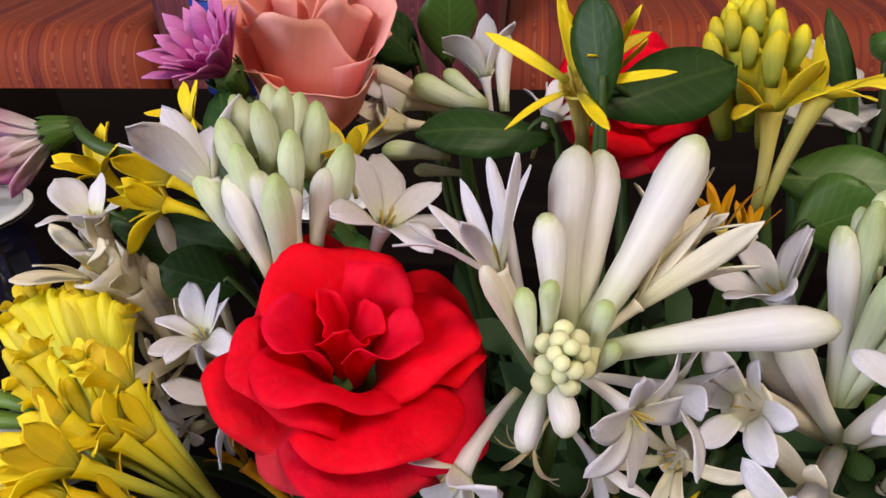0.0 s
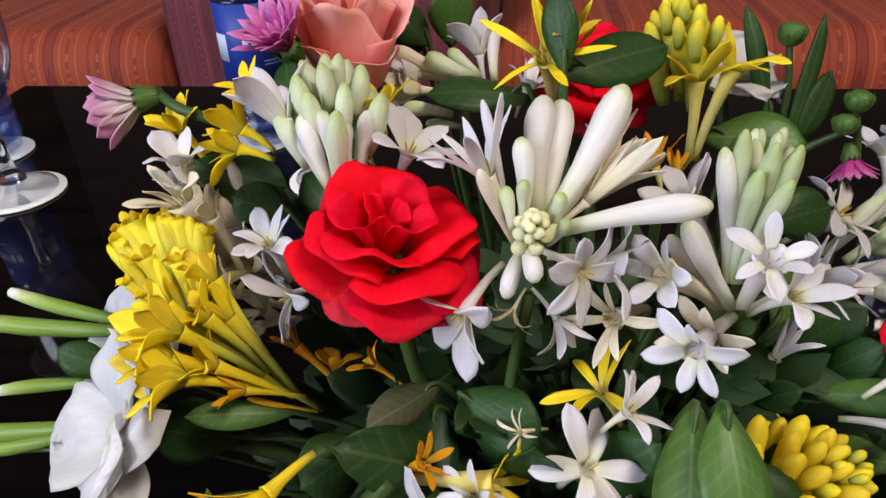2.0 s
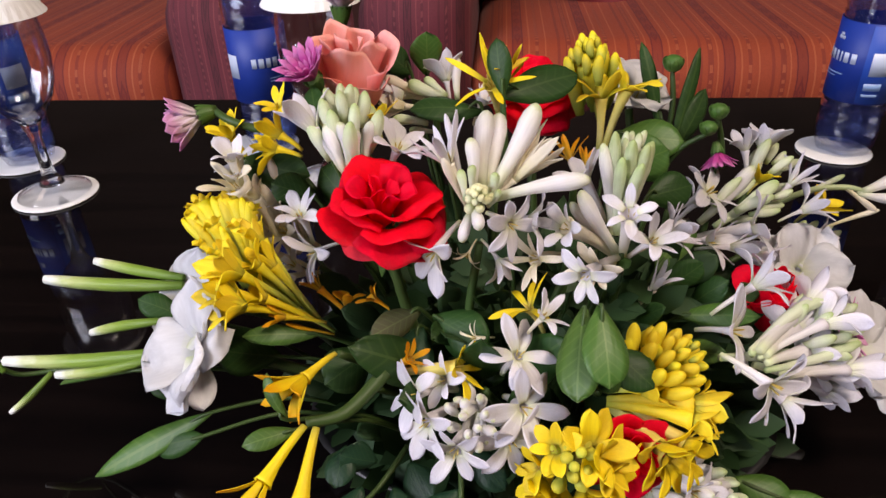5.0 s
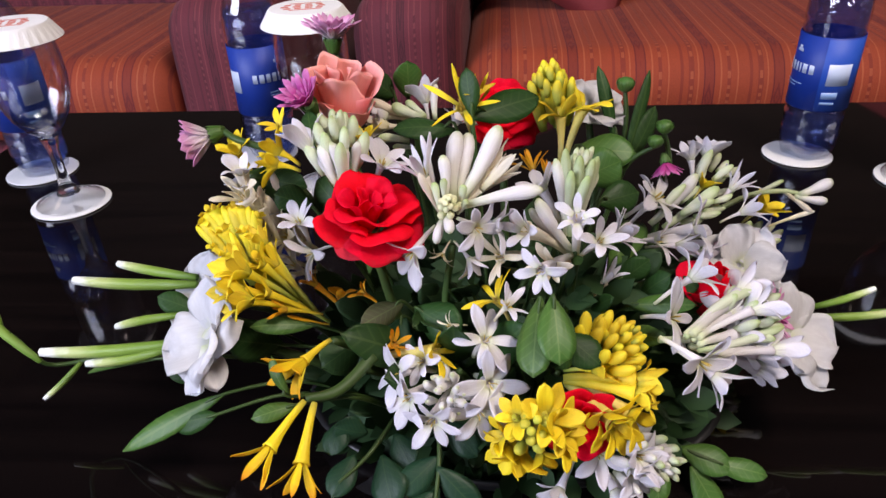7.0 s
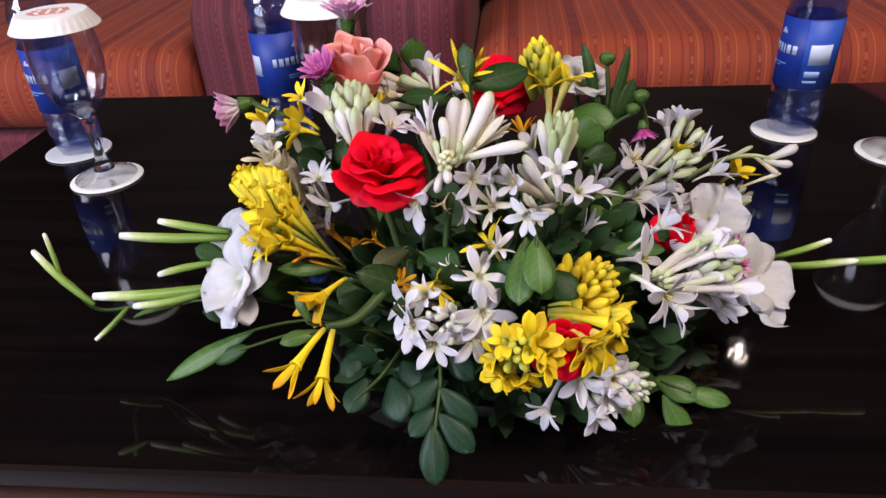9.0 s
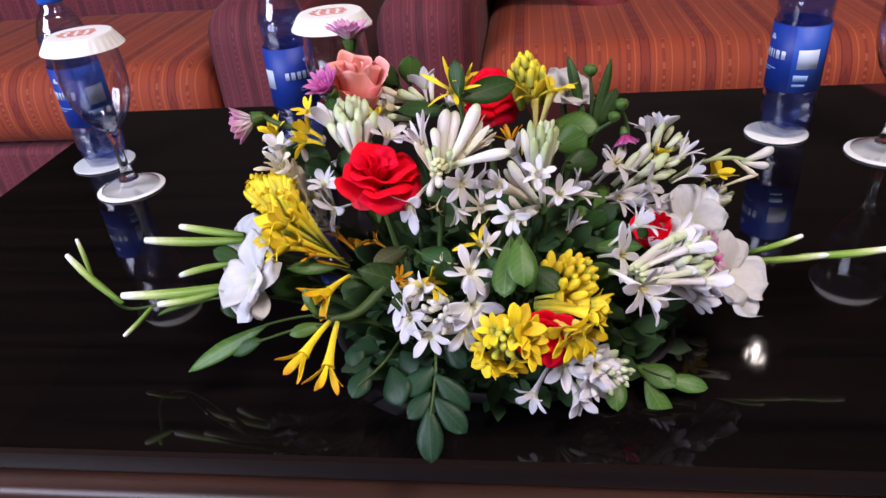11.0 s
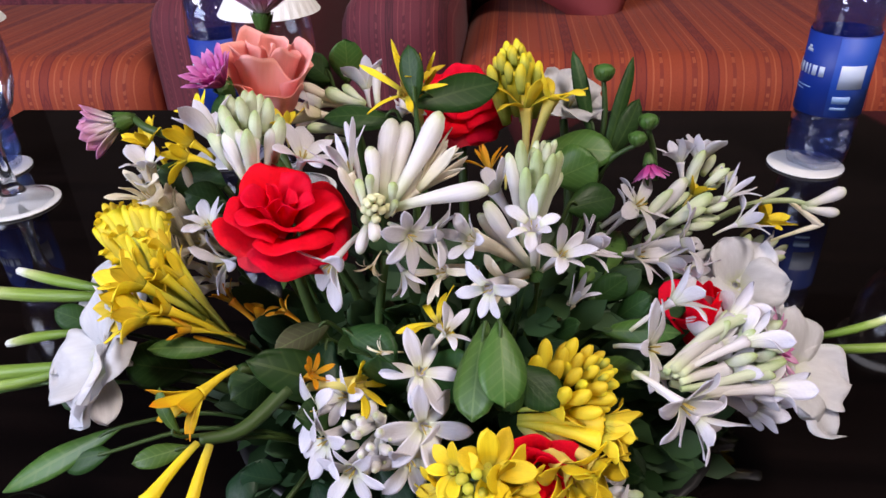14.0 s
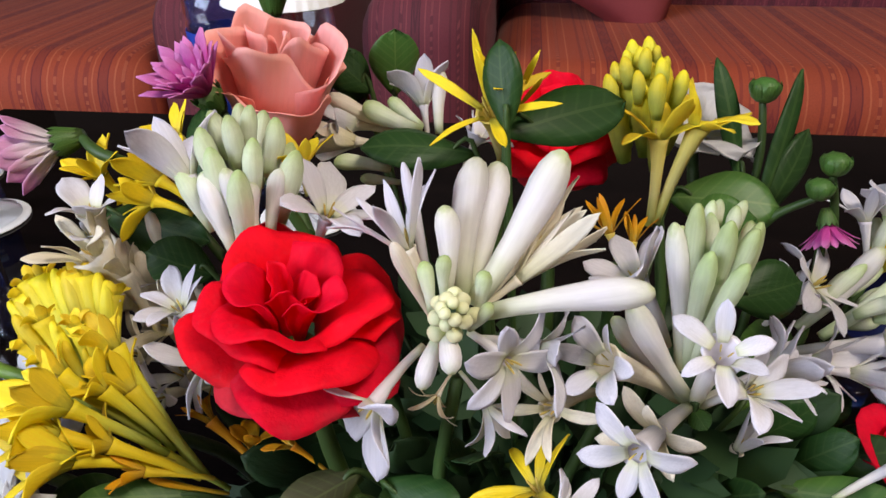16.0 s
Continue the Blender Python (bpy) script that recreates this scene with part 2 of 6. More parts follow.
def fabric_material(name, ground, light, dark, period, grey):
    """Upholstery with lengthwise stripes along local x: plain, ticked and ornamented bands."""
    m, nt, p = nodes_of(name)
    L = nt.links.new
    co = nt.nodes.new("ShaderNodeTexCoord")
    sep = nt.nodes.new("ShaderNodeSeparateXYZ")
    L(co.outputs["Object"], sep.inputs[0])
    along = math_node(nt, "SUBTRACT", sep.outputs[1], sep.outputs[2])
    u = math_node(nt, "FRACT", math_node(nt, "ADD", math_node(nt, "MULTIPLY", sep.outputs[0], 1 / period), 40.13))
    mid = tuple((a + b) / 2 for a, b in zip(ground, dark))
    bands = ramp(nt, [(0.0, ground), (0.08, mid), (0.125, ground), (0.20, mid), (0.28, ground), (0.33, light), (0.35, ground),
                      (0.42, dark), (0.44, mid), (0.56, dark), (0.58, ground), (0.66, light), (0.68, ground), (0.76, mid), (0.81, ground), (0.90, light), (0.92, ground)], True)
    L(u, bands.inputs[0])
    # ornament: diamonds and bars inside the dark band, ticks in the middle bands
    a2 = math_node(nt, "FRACT", math_node(nt, "MULTIPLY", along, 1 / 0.055))
    du = math_node(nt, "ABSOLUTE", math_node(nt, "SUBTRACT", u, 0.5))
    dv = math_node(nt, "ABSOLUTE", math_node(nt, "SUBTRACT", a2, 0.5))
    dia = math_node(nt, "ADD", math_node(nt, "MULTIPLY", du, 7.0), dv)
    ring = math_node(nt, "MULTIPLY", math_node(nt, "LESS_THAN", dia, 0.42), math_node(nt, "GREATER_THAN", dia, 0.2))
    core = math_node(nt, "LESS_THAN", dia, 0.1)
    inband = math_node(nt, "LESS_THAN", du, 0.07)
    orn = math_node(nt, "MULTIPLY", math_node(nt, "MAXIMUM", ring, core), inband)
    col = mix_node(nt, math_node(nt, "MULTIPLY", orn, 0.75), bands.outputs[0], dark)
    tick = math_node(nt, "GREATER_THAN", math_node(nt, "FRACT", math_node(nt, "MULTIPLY", along, 1 / 0.012)), 0.55)
    t1 = math_node(nt, "LESS_THAN", math_node(nt, "ABSOLUTE", math_node(nt, "SUBTRACT", math_node(nt, "ABSOLUTE", math_node(nt, "SUBTRACT", u, 0.515)), 0.27)), 0.022)
    col = mix_node(nt, math_node(nt, "MULTIPLY", math_node(nt, "MULTIPLY", tick, t1), 0.7), col, light)
    wv = node(nt, "ShaderNodeTexNoise", Scale=420.0, Detail=2.0)
    L(co.outputs["Object"], wv.inputs["Vector"])
    big = node(nt, "ShaderNodeTexNoise", Scale=5.0, Detail=4.0)
    L(co.outputs["Object"], big.inputs["Vector"])
    h = nt.nodes.new("ShaderNodeHueSaturation")
    L(col, h.inputs["Color"])
    L(math_node(nt, "ADD", math_node(nt, "MULTIPLY", wv.outputs[0], 0.4), math_node(nt, "ADD", 0.55, math_node(nt, "MULTIPLY", big.outputs[0], 0.5))), h.inputs["Value"])
    L(h.outputs[0], p.inputs["Base Color"])
    p.inputs["Roughness"].default_value = 0.8
    p.inputs["Sheen Weight"].default_value = grey
    b = node(nt, "ShaderNodeBump", Strength=0.3, Distance=0.002)
    L(wv.outputs[0], b.inputs["Height"])
    L(b.outputs[0], p.inputs["Normal"])
    return m


M_SEAT = fabric_material("rust_striped_fabric", (0.30, 0.044, 0.013), (0.40, 0.090, 0.034), (0.14, 0.011, 0.011), 0.118, 0.04)
M_ARM = fabric_material("maroon_striped_fabric", (0.135, 0.018, 0.030), (0.20, 0.040, 0.048), (0.062, 0.008, 0.016), 0.085, 0.06)
M_PILLOW = plain_material("dark_maroon_cloth", (0.26, 0.045, 0.05), 0.75, noise_scale=200)
M_PAPER = plain_material("white_paper", (0.84, 0.84, 0.84), 0.7, noise_scale=120, spread=0.06)
M_PRINT = plain_material("red_print", (0.62, 0.14, 0.10), 0.7, spread=0.1)
M_LABEL = plain_material("blue_label", (0.004, 0.034, 0.28), 0.52, spread=0.12)
M_LABELM = plain_material("mid_blue_print", (0.010, 0.070, 0.42), 0.52, spread=0.1)
M_LABELB = plain_material("light_blue_print", (0.22, 0.36, 0.62), 0.4, spread=0.1)
M_LABELW = plain_material("white_print", (0.50, 0.58, 0.74), 0.4, spread=0.05)
M_CAP = plain_material("blue_cap", (0.02, 0.14, 0.70), 0.35, spread=0.1)


def thin_glass(name, colour, ior, bump=0.0, power=2.6, gain=0.85, refract_tint=None, refract_share=0.0):
    """Thin clear walls: light passes straight through, and the gloss grows towards the rim; the second colour stands in
    for refracted light.
    """
    m, nt, p = nodes_of(name)
    L = nt.links.new
    tr = nt.nodes.new("ShaderNodeBsdfTransparent")
    tr.inputs[0].default_value = (*colour, 1)
    gl = nt.nodes.new("ShaderNodeBsdfGlossy")
    gl.inputs["Roughness"].default_value = 0.03
    fr = node(nt, "ShaderNodeLayerWeight", Blend=0.5)
    if bump:
        co = nt.nodes.new("ShaderNodeTexCoord")
        n = node(nt, "ShaderNodeTexNoise", Scale=60.0, Detail=2.0)
        L(co.outputs["Object"], n.inputs["Vector"])
        b = node(nt, "ShaderNodeBump", Strength=bump, Distance=0.004)
        L(n.outputs[0], b.inputs["Height"])
        L(b.outputs[0], gl.inputs["Normal"])
        L(b.outputs[0], fr.inputs["Normal"])
    body = tr.outputs[0]
    if refract_tint:
        sc = nt.nodes.new("ShaderNodeBsdfTranslucent")
        sc.inputs[0].default_value = (*refract_tint, 1)
        mm = nt.nodes.new("ShaderNodeMixShader")
        mm.inputs[0].default_value = refract_share
        L(body, mm.inputs[1])
        L(sc.outputs[0], mm.inputs[2])
        body = mm.outputs[0]
    mx = nt.nodes.new("ShaderNodeMixShader")
    L(math_node(nt, "ADD", 0.055 * ior, math_node(nt, "MULTIPLY", math_node(nt, "POWER", fr.outputs[1], power), gain)), mx.inputs[0])
    L(body, mx.inputs[1])
    L(gl.outputs[0], mx.inputs[2])
    L(mx.outputs[0], nt.nodes["Material Output"].inputs[0])
    return m


M_PET = thin_glass("clear_plastic", (0.88, 0.93, 1.0), 1.5, 0.5, 1.5, 0.75)
# clear water; the blue refracted from the label is put in as colour
M_WATER = thin_glass("water", (0.70, 0.80, 1.0), 1.0, 0.8, 1.6, 0.5, (0.30, 0.38, 0.85), 0.30)
M_STEMGLASS = glass_material("solid_clear_glass", (0.98, 0.99, 1.0), 1.48)
M_GLASS = thin_glass("clear_glass", (0.97, 0.98, 1.0), 1.5)
# unseen walls and ceiling, kept dark so the tabletop mirrors little light
M_WALL = plain_material("dark_brown_wall", (0.10, 0.07, 0.055), 0.8, noise_scale=12)
M_CEIL = plain_material("dark_ceiling", (0.05, 0.043, 0.04), 0.85, noise_scale=12, spread=0.08)
M_CARPET = plain_material("brown_carpet", (0.12, 0.06, 0.045), 0.9, noise_scale=300, bump=0.5)
M_FOAM = plain_material("green_foam", (0.02, 0.05, 0.02), 0.9, noise_scale=90)
M_TRAY = plain_material("black_plastic", (0.015, 0.015, 0.016), 0.4)


def wood_material(name, dark, light, rough, coat):
    m, nt, p = nodes_of(name)
    L = nt.links.new
    co = nt.nodes.new("ShaderNodeTexCoord")
    mp = nt.nodes.new("ShaderNodeMapping")
    mp.inputs["Scale"].default_value = (1.4, 26, 26)
    L(co.outputs["Object"], mp.inputs[0])
    n = node(nt, "ShaderNodeTexNoise", Scale=1.5, Detail=6.0, Distortion=1.0)
    L(mp.outputs[0], n.inputs["Vector"])
    r = ramp(nt, [(0.3, dark), (0.7, light)])
    L(n.outputs[0], r.inputs[0])
    L(r.outputs[0], p.inputs["Base Color"])
    sm = node(nt, "ShaderNodeTexNoise", Scale=9.0, Detail=4.0)
    L(co.outputs["Object"], sm.inputs["Vector"])
    L(math_node(nt, "ADD", rough, math_node(nt, "MULTIPLY", sm.outputs[0], 0.06)), p.inputs["Roughness"])
    p.inputs["Coat Weight"].default_value = coat
    p.inputs["Coat Roughness"].default_value = 0.03
    return m


M_WOOD = wood_material("dark_lacquered_wood", (0.014, 0.0045, 0.0025), (0.052, 0.016, 0.008), 0.42, 0.0)
M_TOP = wood_material("black_table_veneer", (0.005, 0.004, 0.0045), (0.012, 0.008, 0.008), 0.35, 0.0)
M_PANE = wood_material("dark_veneer_under_glass", (0.0018, 0.0015, 0.0017), (0.0062, 0.0040, 0.0038), 0.012, 0.0)


M_BULB, _nt, _p = nodes_of("lamp_glow")
_p.inputs["Emission Color"].default_value = (1.0, 0.95, 0.88, 1)
_p.inputs["Emission Strength"].default_value = 45.0


# ---------------------------------------------------------------- helpers for parts
def part(name, bm, material, parent, label="", m=None, smooth=True):
    me = bm if isinstance(bm, bpy.types.Mesh) else bpy.data.meshes.new(name)
    if me is not bm:
        if smooth:
            for f in bm.faces:
                f.smooth = True
        bm.to_mesh(me)
        bm.free()
        me.materials.append(material)
    ob = new(name, me)
    ob.parent = parent
    if m is not None:
        ob.matrix_local = m
    return tagged(ob, label)


def thing(name, at, label, category, group="", kind=""):
    ob = new(name)
    ob.empty_display_size = 0.02
    ob.location = at
    ob["at"] = [float(v) for v in at]
    return tagged(ob, label, category, group, kind)


def away(parent, p):
    """A world place in the thing's own coordinates."""
    return Vector(p) - Vector(parent["at"])


def box(bm, lo, hi, bevel=0.0, seg=2):
    r = bmesh.ops.create_cube(bm, size=1.0, matrix=Matrix.Translation([(a + b) / 2 for a, b in zip(lo, hi)]) @ Matrix.Diagonal((*[b - a for a, b in zip(lo, hi)], 1)))
    if bevel:
        edges = list({e for v in r["verts"] for e in v.link_edges})
        bmesh.ops.bevel(bm, geom=edges, offset=bevel, segments=seg, affect="EDGES", profile=0.5)
    return bm


def lathe(bm, profile, sides=40, wave=None):
    """A turned body round z; profile: (radius, height) from end to end."""
    rings = []
    for r, z in profile:
        if r < 1e-5:
            rings.append([bm.verts.new((0, 0, z))])
        else:
            rings.append([bm.verts.new(((r + (wave(k, z) if wave else 0)) * math.cos(2 * math.pi * k / sides), (r + (wave(k, z) if wave else 0)) * math.sin(2 * math.pi * k / sides), z)) for k in range(sides)])
    for a, b in zip(rings, rings[1:]):
        for k in range(sides):
            q = [a[k % len(a)], a[(k + 1) % len(a)], b[(k + 1) % len(b)], b[k % len(b)]]
            q = [v for i, v in enumerate(q) if v not in q[:i]]
            if len(q) > 2:
                bm.faces.new(q)
    bmesh.ops.recalc_face_normals(bm, faces=bm.faces)
    return bm


def sweep(bm, points, radii, sides=8):
    """A closed tube along smoothed points."""
    pts = [Vector(p) for p in points]
    n, fine, rad = len(pts), [], []
    for i in range(n - 1):
        p0, p1, p2, p3 = pts[max(i - 1, 0)], pts[i], pts[i + 1], pts[min(i + 2, n - 1)]
        for k in range(5):
            t = k / 5
            fine.append(0.5 * ((2 * p1) + (p2 - p0) * t + (2 * p0 - 5 * p1 + 4 * p2 - p3) * t * t + (3 * p1 - p0 - 3 * p2 + p3) * t ** 3))
            rad.append(radii[i] * (1 - t) + radii[i + 1] * t)
    fine.append(pts[-1])
    rad.append(radii[-1])
    rings, side = [], None
    for i, c in enumerate(fine):
        d = (fine[min(i + 1, len(fine) - 1)] - fine[max(i - 1, 0)]).normalized()
        side = (d.orthogonal() if side is None else side - d * side.dot(d)).normalized()
        up = d.cross(side)
        rings.append([bm.verts.new(c + rad[i] * (math.cos(2 * math.pi * k / sides) * side + math.sin(2 * math.pi * k / sides) * up)) for k in range(sides)])
    for a, b in zip(rings, rings[1:]):
        for k in range(sides):
            bm.faces.new((a[k], a[(k + 1) % sides], b[(k + 1) % sides], b[k]))
    bm.faces.new(rings[0][::-1])
    bm.faces.new(rings[-1])
    return bm


def aim(at, way, roll=0.0):
    """A frame at a place with z along a direction."""
    return Matrix.Translation(at) @ Vector(way).to_track_quat("Z", "X").to_matrix().to_4x4() @ Matrix.Rotation(roll, 4, "Z")


# ---------------------------------------------------------------- the room
def structure(name, bm, material, label=""):
    me = bpy.data.meshes.new(name)
    bm.to_mesh(me)
    bm.free()
    me.materials.append(material)
    return tagged(new(name, me), label, kind="structure")


structure("floor", box(bmesh.new(), (-2.6, -2.4, -0.1), (2.8, 3.4, 0.0)), M_CARPET, "brown carpeted floor under the table")
structure("ceiling", box(bmesh.new(), (-2.6, -2.4, 2.6), (2.8, 3.4, 2.7)), M_CEIL, "plain dark ceiling, unseen")
structure("wall_north", box(bmesh.new(), (-2.6, 3.4, 0.0), (2.8, 3.5, 2.6)), M_WALL, "dark brown wall, unseen, closing the room")
structure("wall_south", box(bmesh.new(), (-2.6, -2.5, 0.0), (2.8, -2.4, 2.6)), M_WALL, "dark brown wall, unseen, closing the room")
structure("wall_east", box(bmesh.new(), (2.8, -2.4, 0.0), (2.9, 3.4, 2.6)), M_WALL, "dark brown wall, unseen, closing the room")
structure("wall_west", box(bmesh.new(), (-2.7, -2.4, 0.0), (-2.6, 3.4, 2.6)), M_WALL, "dark brown wall, unseen, closing the room")

lamp = thing("ceiling_lamp", (1.2, 2.5, 2.52), "ceiling lamp with one bright bulb and a ring of small ones", "lamp")
part("plate", lathe(bmesh.new(), [(0, 0.075), (0.16, 0.075), (0.16, 0.06), (0, 0.06)], 40), M_WOOD, lamp, "dark round plate")
part("bulb", lathe(bmesh.new(), [(0, -0.03), (0.008, -0.027), (0.013, -0.015), (0.013, 0.0), (0.007, 0.06), (0, 0.06)], 20), M_BULB, lamp, "glowing round bulb")
for k in range(9):
    part("small_bulb", lathe(bmesh.new(), [(0, 0.03), (0.0028, 0.034), (0.0034, 0.045), (0.002, 0.06), (0, 0.06)], 12), M_BULB, lamp, "small glowing bulb", Matrix.Translation((0.042 * math.cos(0.7 * k + 0.3) * (0.6 + 0.1 * (k % 5)), 0.05 * math.sin(0.7 * k + 0.3), 0)))

# ---------------------------------------------------------------- table
TX0, TX1, TY0, TY1, TZ = -0.595, 0.66, -0.068, 0.618, 0.45
table = thing("coffee_table", (0.03, 0.27, 0.0), "black lacquered wooden coffee table with a glass top", "table")
tl = Vector((-0.03, -0.27, 0))
part("glass_top", box(bmesh.new(), (TX0, TY0, TZ - 0.006), (TX1, TY1, TZ)), M_PANE, table, "black-backed glossy glass pane", Matrix.Translation(tl), False)
part("tabletop", box(bmesh.new(), (TX0 + 0.004, TY0 + 0.006, TZ - 0.032), (TX1 - 0.004, TY1 - 0.006, TZ - 0.0065), 0.003), M_TOP, table, "black veneered board", Matrix.Translation(tl), False)
for lo, hi in (((TX0 + 0.01, TY0 - 0.012, TZ - 0.12), (TX1 - 0.01, TY0 + 0.03, TZ - 0.034)), ((TX0 + 0.01, TY1 - 0.03, TZ - 0.12), (TX1 - 0.01, TY1 - 0.004, TZ - 0.034)),
               ((TX0 + 0.01, TY0 + 0.031, TZ - 0.12), (TX0 + 0.035, TY1 - 0.031, TZ - 0.034)), ((TX1 - 0.035, TY0 + 0.031, TZ - 0.12), (TX1 - 0.01, TY1 - 0.031, TZ - 0.034))):
    part("apron", box(bmesh.new(), lo, hi, 0.006), M_WOOD, table, "dark brown moulded apron", Matrix.Translation(tl))
for x in (TX0 + 0.05, TX1 - 0.05):
    for y in (TY0 + 0.05, TY1 - 0.06):
        part("leg", lathe(bmesh.new(), [(0, 0), (0.022, 0), (0.026, 0.03), (0.020, 0.06), (0.028, 0.2), (0.032, 0.30), (0.032, TZ - 0.034), (0, TZ - 0.034)], 20), M_WOOD, table, "", Matrix.Translation(tl + Vector((x, y, 0))))


# ---------------------------------------------------------------- sofas
def cushion_block(lo, hi, bevel, sag=0.0):
    bm = bmesh.new()
    box(bm, lo, hi, bevel, 6)
    return bm


def sofa(at, x0, x1, y0, label, arms):
    s = thing("sofa", at, label, "sofa")
    o = Matrix.Translation(-Vector(at))
    part("base", cushion_block((x0, y0 + 0.03, 0.06), (x1, y0 + 0.85, 0.25), 0.02), M_ARM, s, "", o)
    part("seat", cushion_block((x0, y0, 0.255), (x1, y0 + 0.58, 0.425), 0.075), M_SEAT, s, "rust orange striped seat cushion", o)
    part("backrest", cushion_block((x0, y0 + 0.56, 0.25), (x1, y0 + 0.86, 0.75), 0.07), M_ARM, s, "maroon striped backrest", o)
    for a0, a1 in arms:
        part("armrest", cushion_block((a0, y0 - 0.015, 0.05), (a1, y0 + 0.86, 0.545), 0.085), M_ARM, s, "maroon striped armrest with rounded front", o)
    for x in (x0 + 0.06, x1 - 0.06):
        for y in (y0 + 0.1, y0 + 0.78):
            part("foot", lathe(bmesh.new(), [(0, 0), (0.022, 0), (0.03, 0.06), (0, 0.06)], 12), M_WOOD, s, "", Matrix.Translation(Vector((x, y, 0)) - Vector(at)))
    return s


sofa((0.7, 1.3, 0.0), -0.04, 1.75, 0.925, "rust and maroon striped upholstered sofa behind the table", ((-0.235, -0.035), (1.745, 1.98)))
sofa((-1.35, 1.3, 0.0), -2.2, -0.575, 0.925, "rust and maroon striped upholstered sofa beside another", ((-0.58, -0.36),))


def throw_pillow(at, size, turn):
    bm = bmesh.new()
    n = 14
    for sgn in (1, -1):
        g = [[bm.verts.new((size * (2 * i / n - 1) * (1 - 0.10 * (1 - (2 * j / n - 1) ** 2)), sgn * size * 0.36 * (max(0, 1 - (2 * i / n - 1) ** 2) * max(0, 1 - (2 * j / n - 1) ** 2)) ** 0.45, size * (2 * j / n - 1) * (1 - 0.10 * (1 - (2 * i / n - 1) ** 2)))) for j in range(n + 1)] for i in range(n + 1)]
        for i in range(n):
            for j in range(n):
                bm.faces.new((g[i][j], g[i + 1][j], g[i + 1][j + 1], g[i][j + 1]))
    bmesh.ops.remove_doubles(bm, verts=bm.verts, dist=1e-4)
    bmesh.ops.recalc_face_normals(bm, faces=bm.faces)
    me = bpy.data.meshes.new("pillow")
    for f in bm.faces:
        f.smooth = True
    bm.to_mesh(me)
    bm.free()
    me.materials.append(M_PILLOW)
    ob = tagged(new("throw_pillow", me), "dark maroon throw pillow leaning on the sofa back", "pillow", "pillows on the sofa")
    ob.matrix_world = Matrix.Translation(at) @ turn
    return ob


throw_pillow((0.18, 1.33, 0.60), 0.19, pose(0, 0, 0, -22, 28, 8))
throw_pillow((0.95, 1.36, 0.60), 0.19, pose(0, 0, 0, -22, -24, -6))


# ---------------------------------------------------------------- coasters, bottles, glasses
def coaster(x, y, R=0.040, z=0.45, group="paper coasters on the table"):
    bm = lathe(bmesh.new(), [(0, 0), (R - 0.002, 0), (R, 0.0008), (R, 0.0016), (R - 0.0015, 0.0022), (0, 0.0022)], 60, lambda k, q: 0.0005 * (k % 2))
    me = bpy.data.meshes.new("coaster")
    bm.to_mesh(me)
    bm.free()
    me.materials.append(M_PAPER)
    ob = tagged(new("paper_coaster", me), "white scalloped paper coaster on the black table", "coaster", group)
    ob.location = (x, y, z + 0.0002)
    return ob


def band(a0, a1, z0, z1, radius):
    bm = bmesh.new()
    n = max(4, int((a1 - a0) * 12))
    g = [[bm.verts.new(((radius + d) * math.cos(a0 + (a1 - a0) * i / n), (radius + d) * math.sin(a0 + (a1 - a0) * i / n), z)) for i in range(n + 1)] for z, d in ((z0, 0), (z0, 0.0003), (z1, 0.0003), (z1, 0))]
    for r in range(3):
        for i in range(n):
            bm.faces.new((g[r][i], g[r][i + 1], g[r + 1][i + 1], g[r + 1][i]))
    bmesh.ops.recalc_face_normals(bm, faces=bm.faces)
    return bm


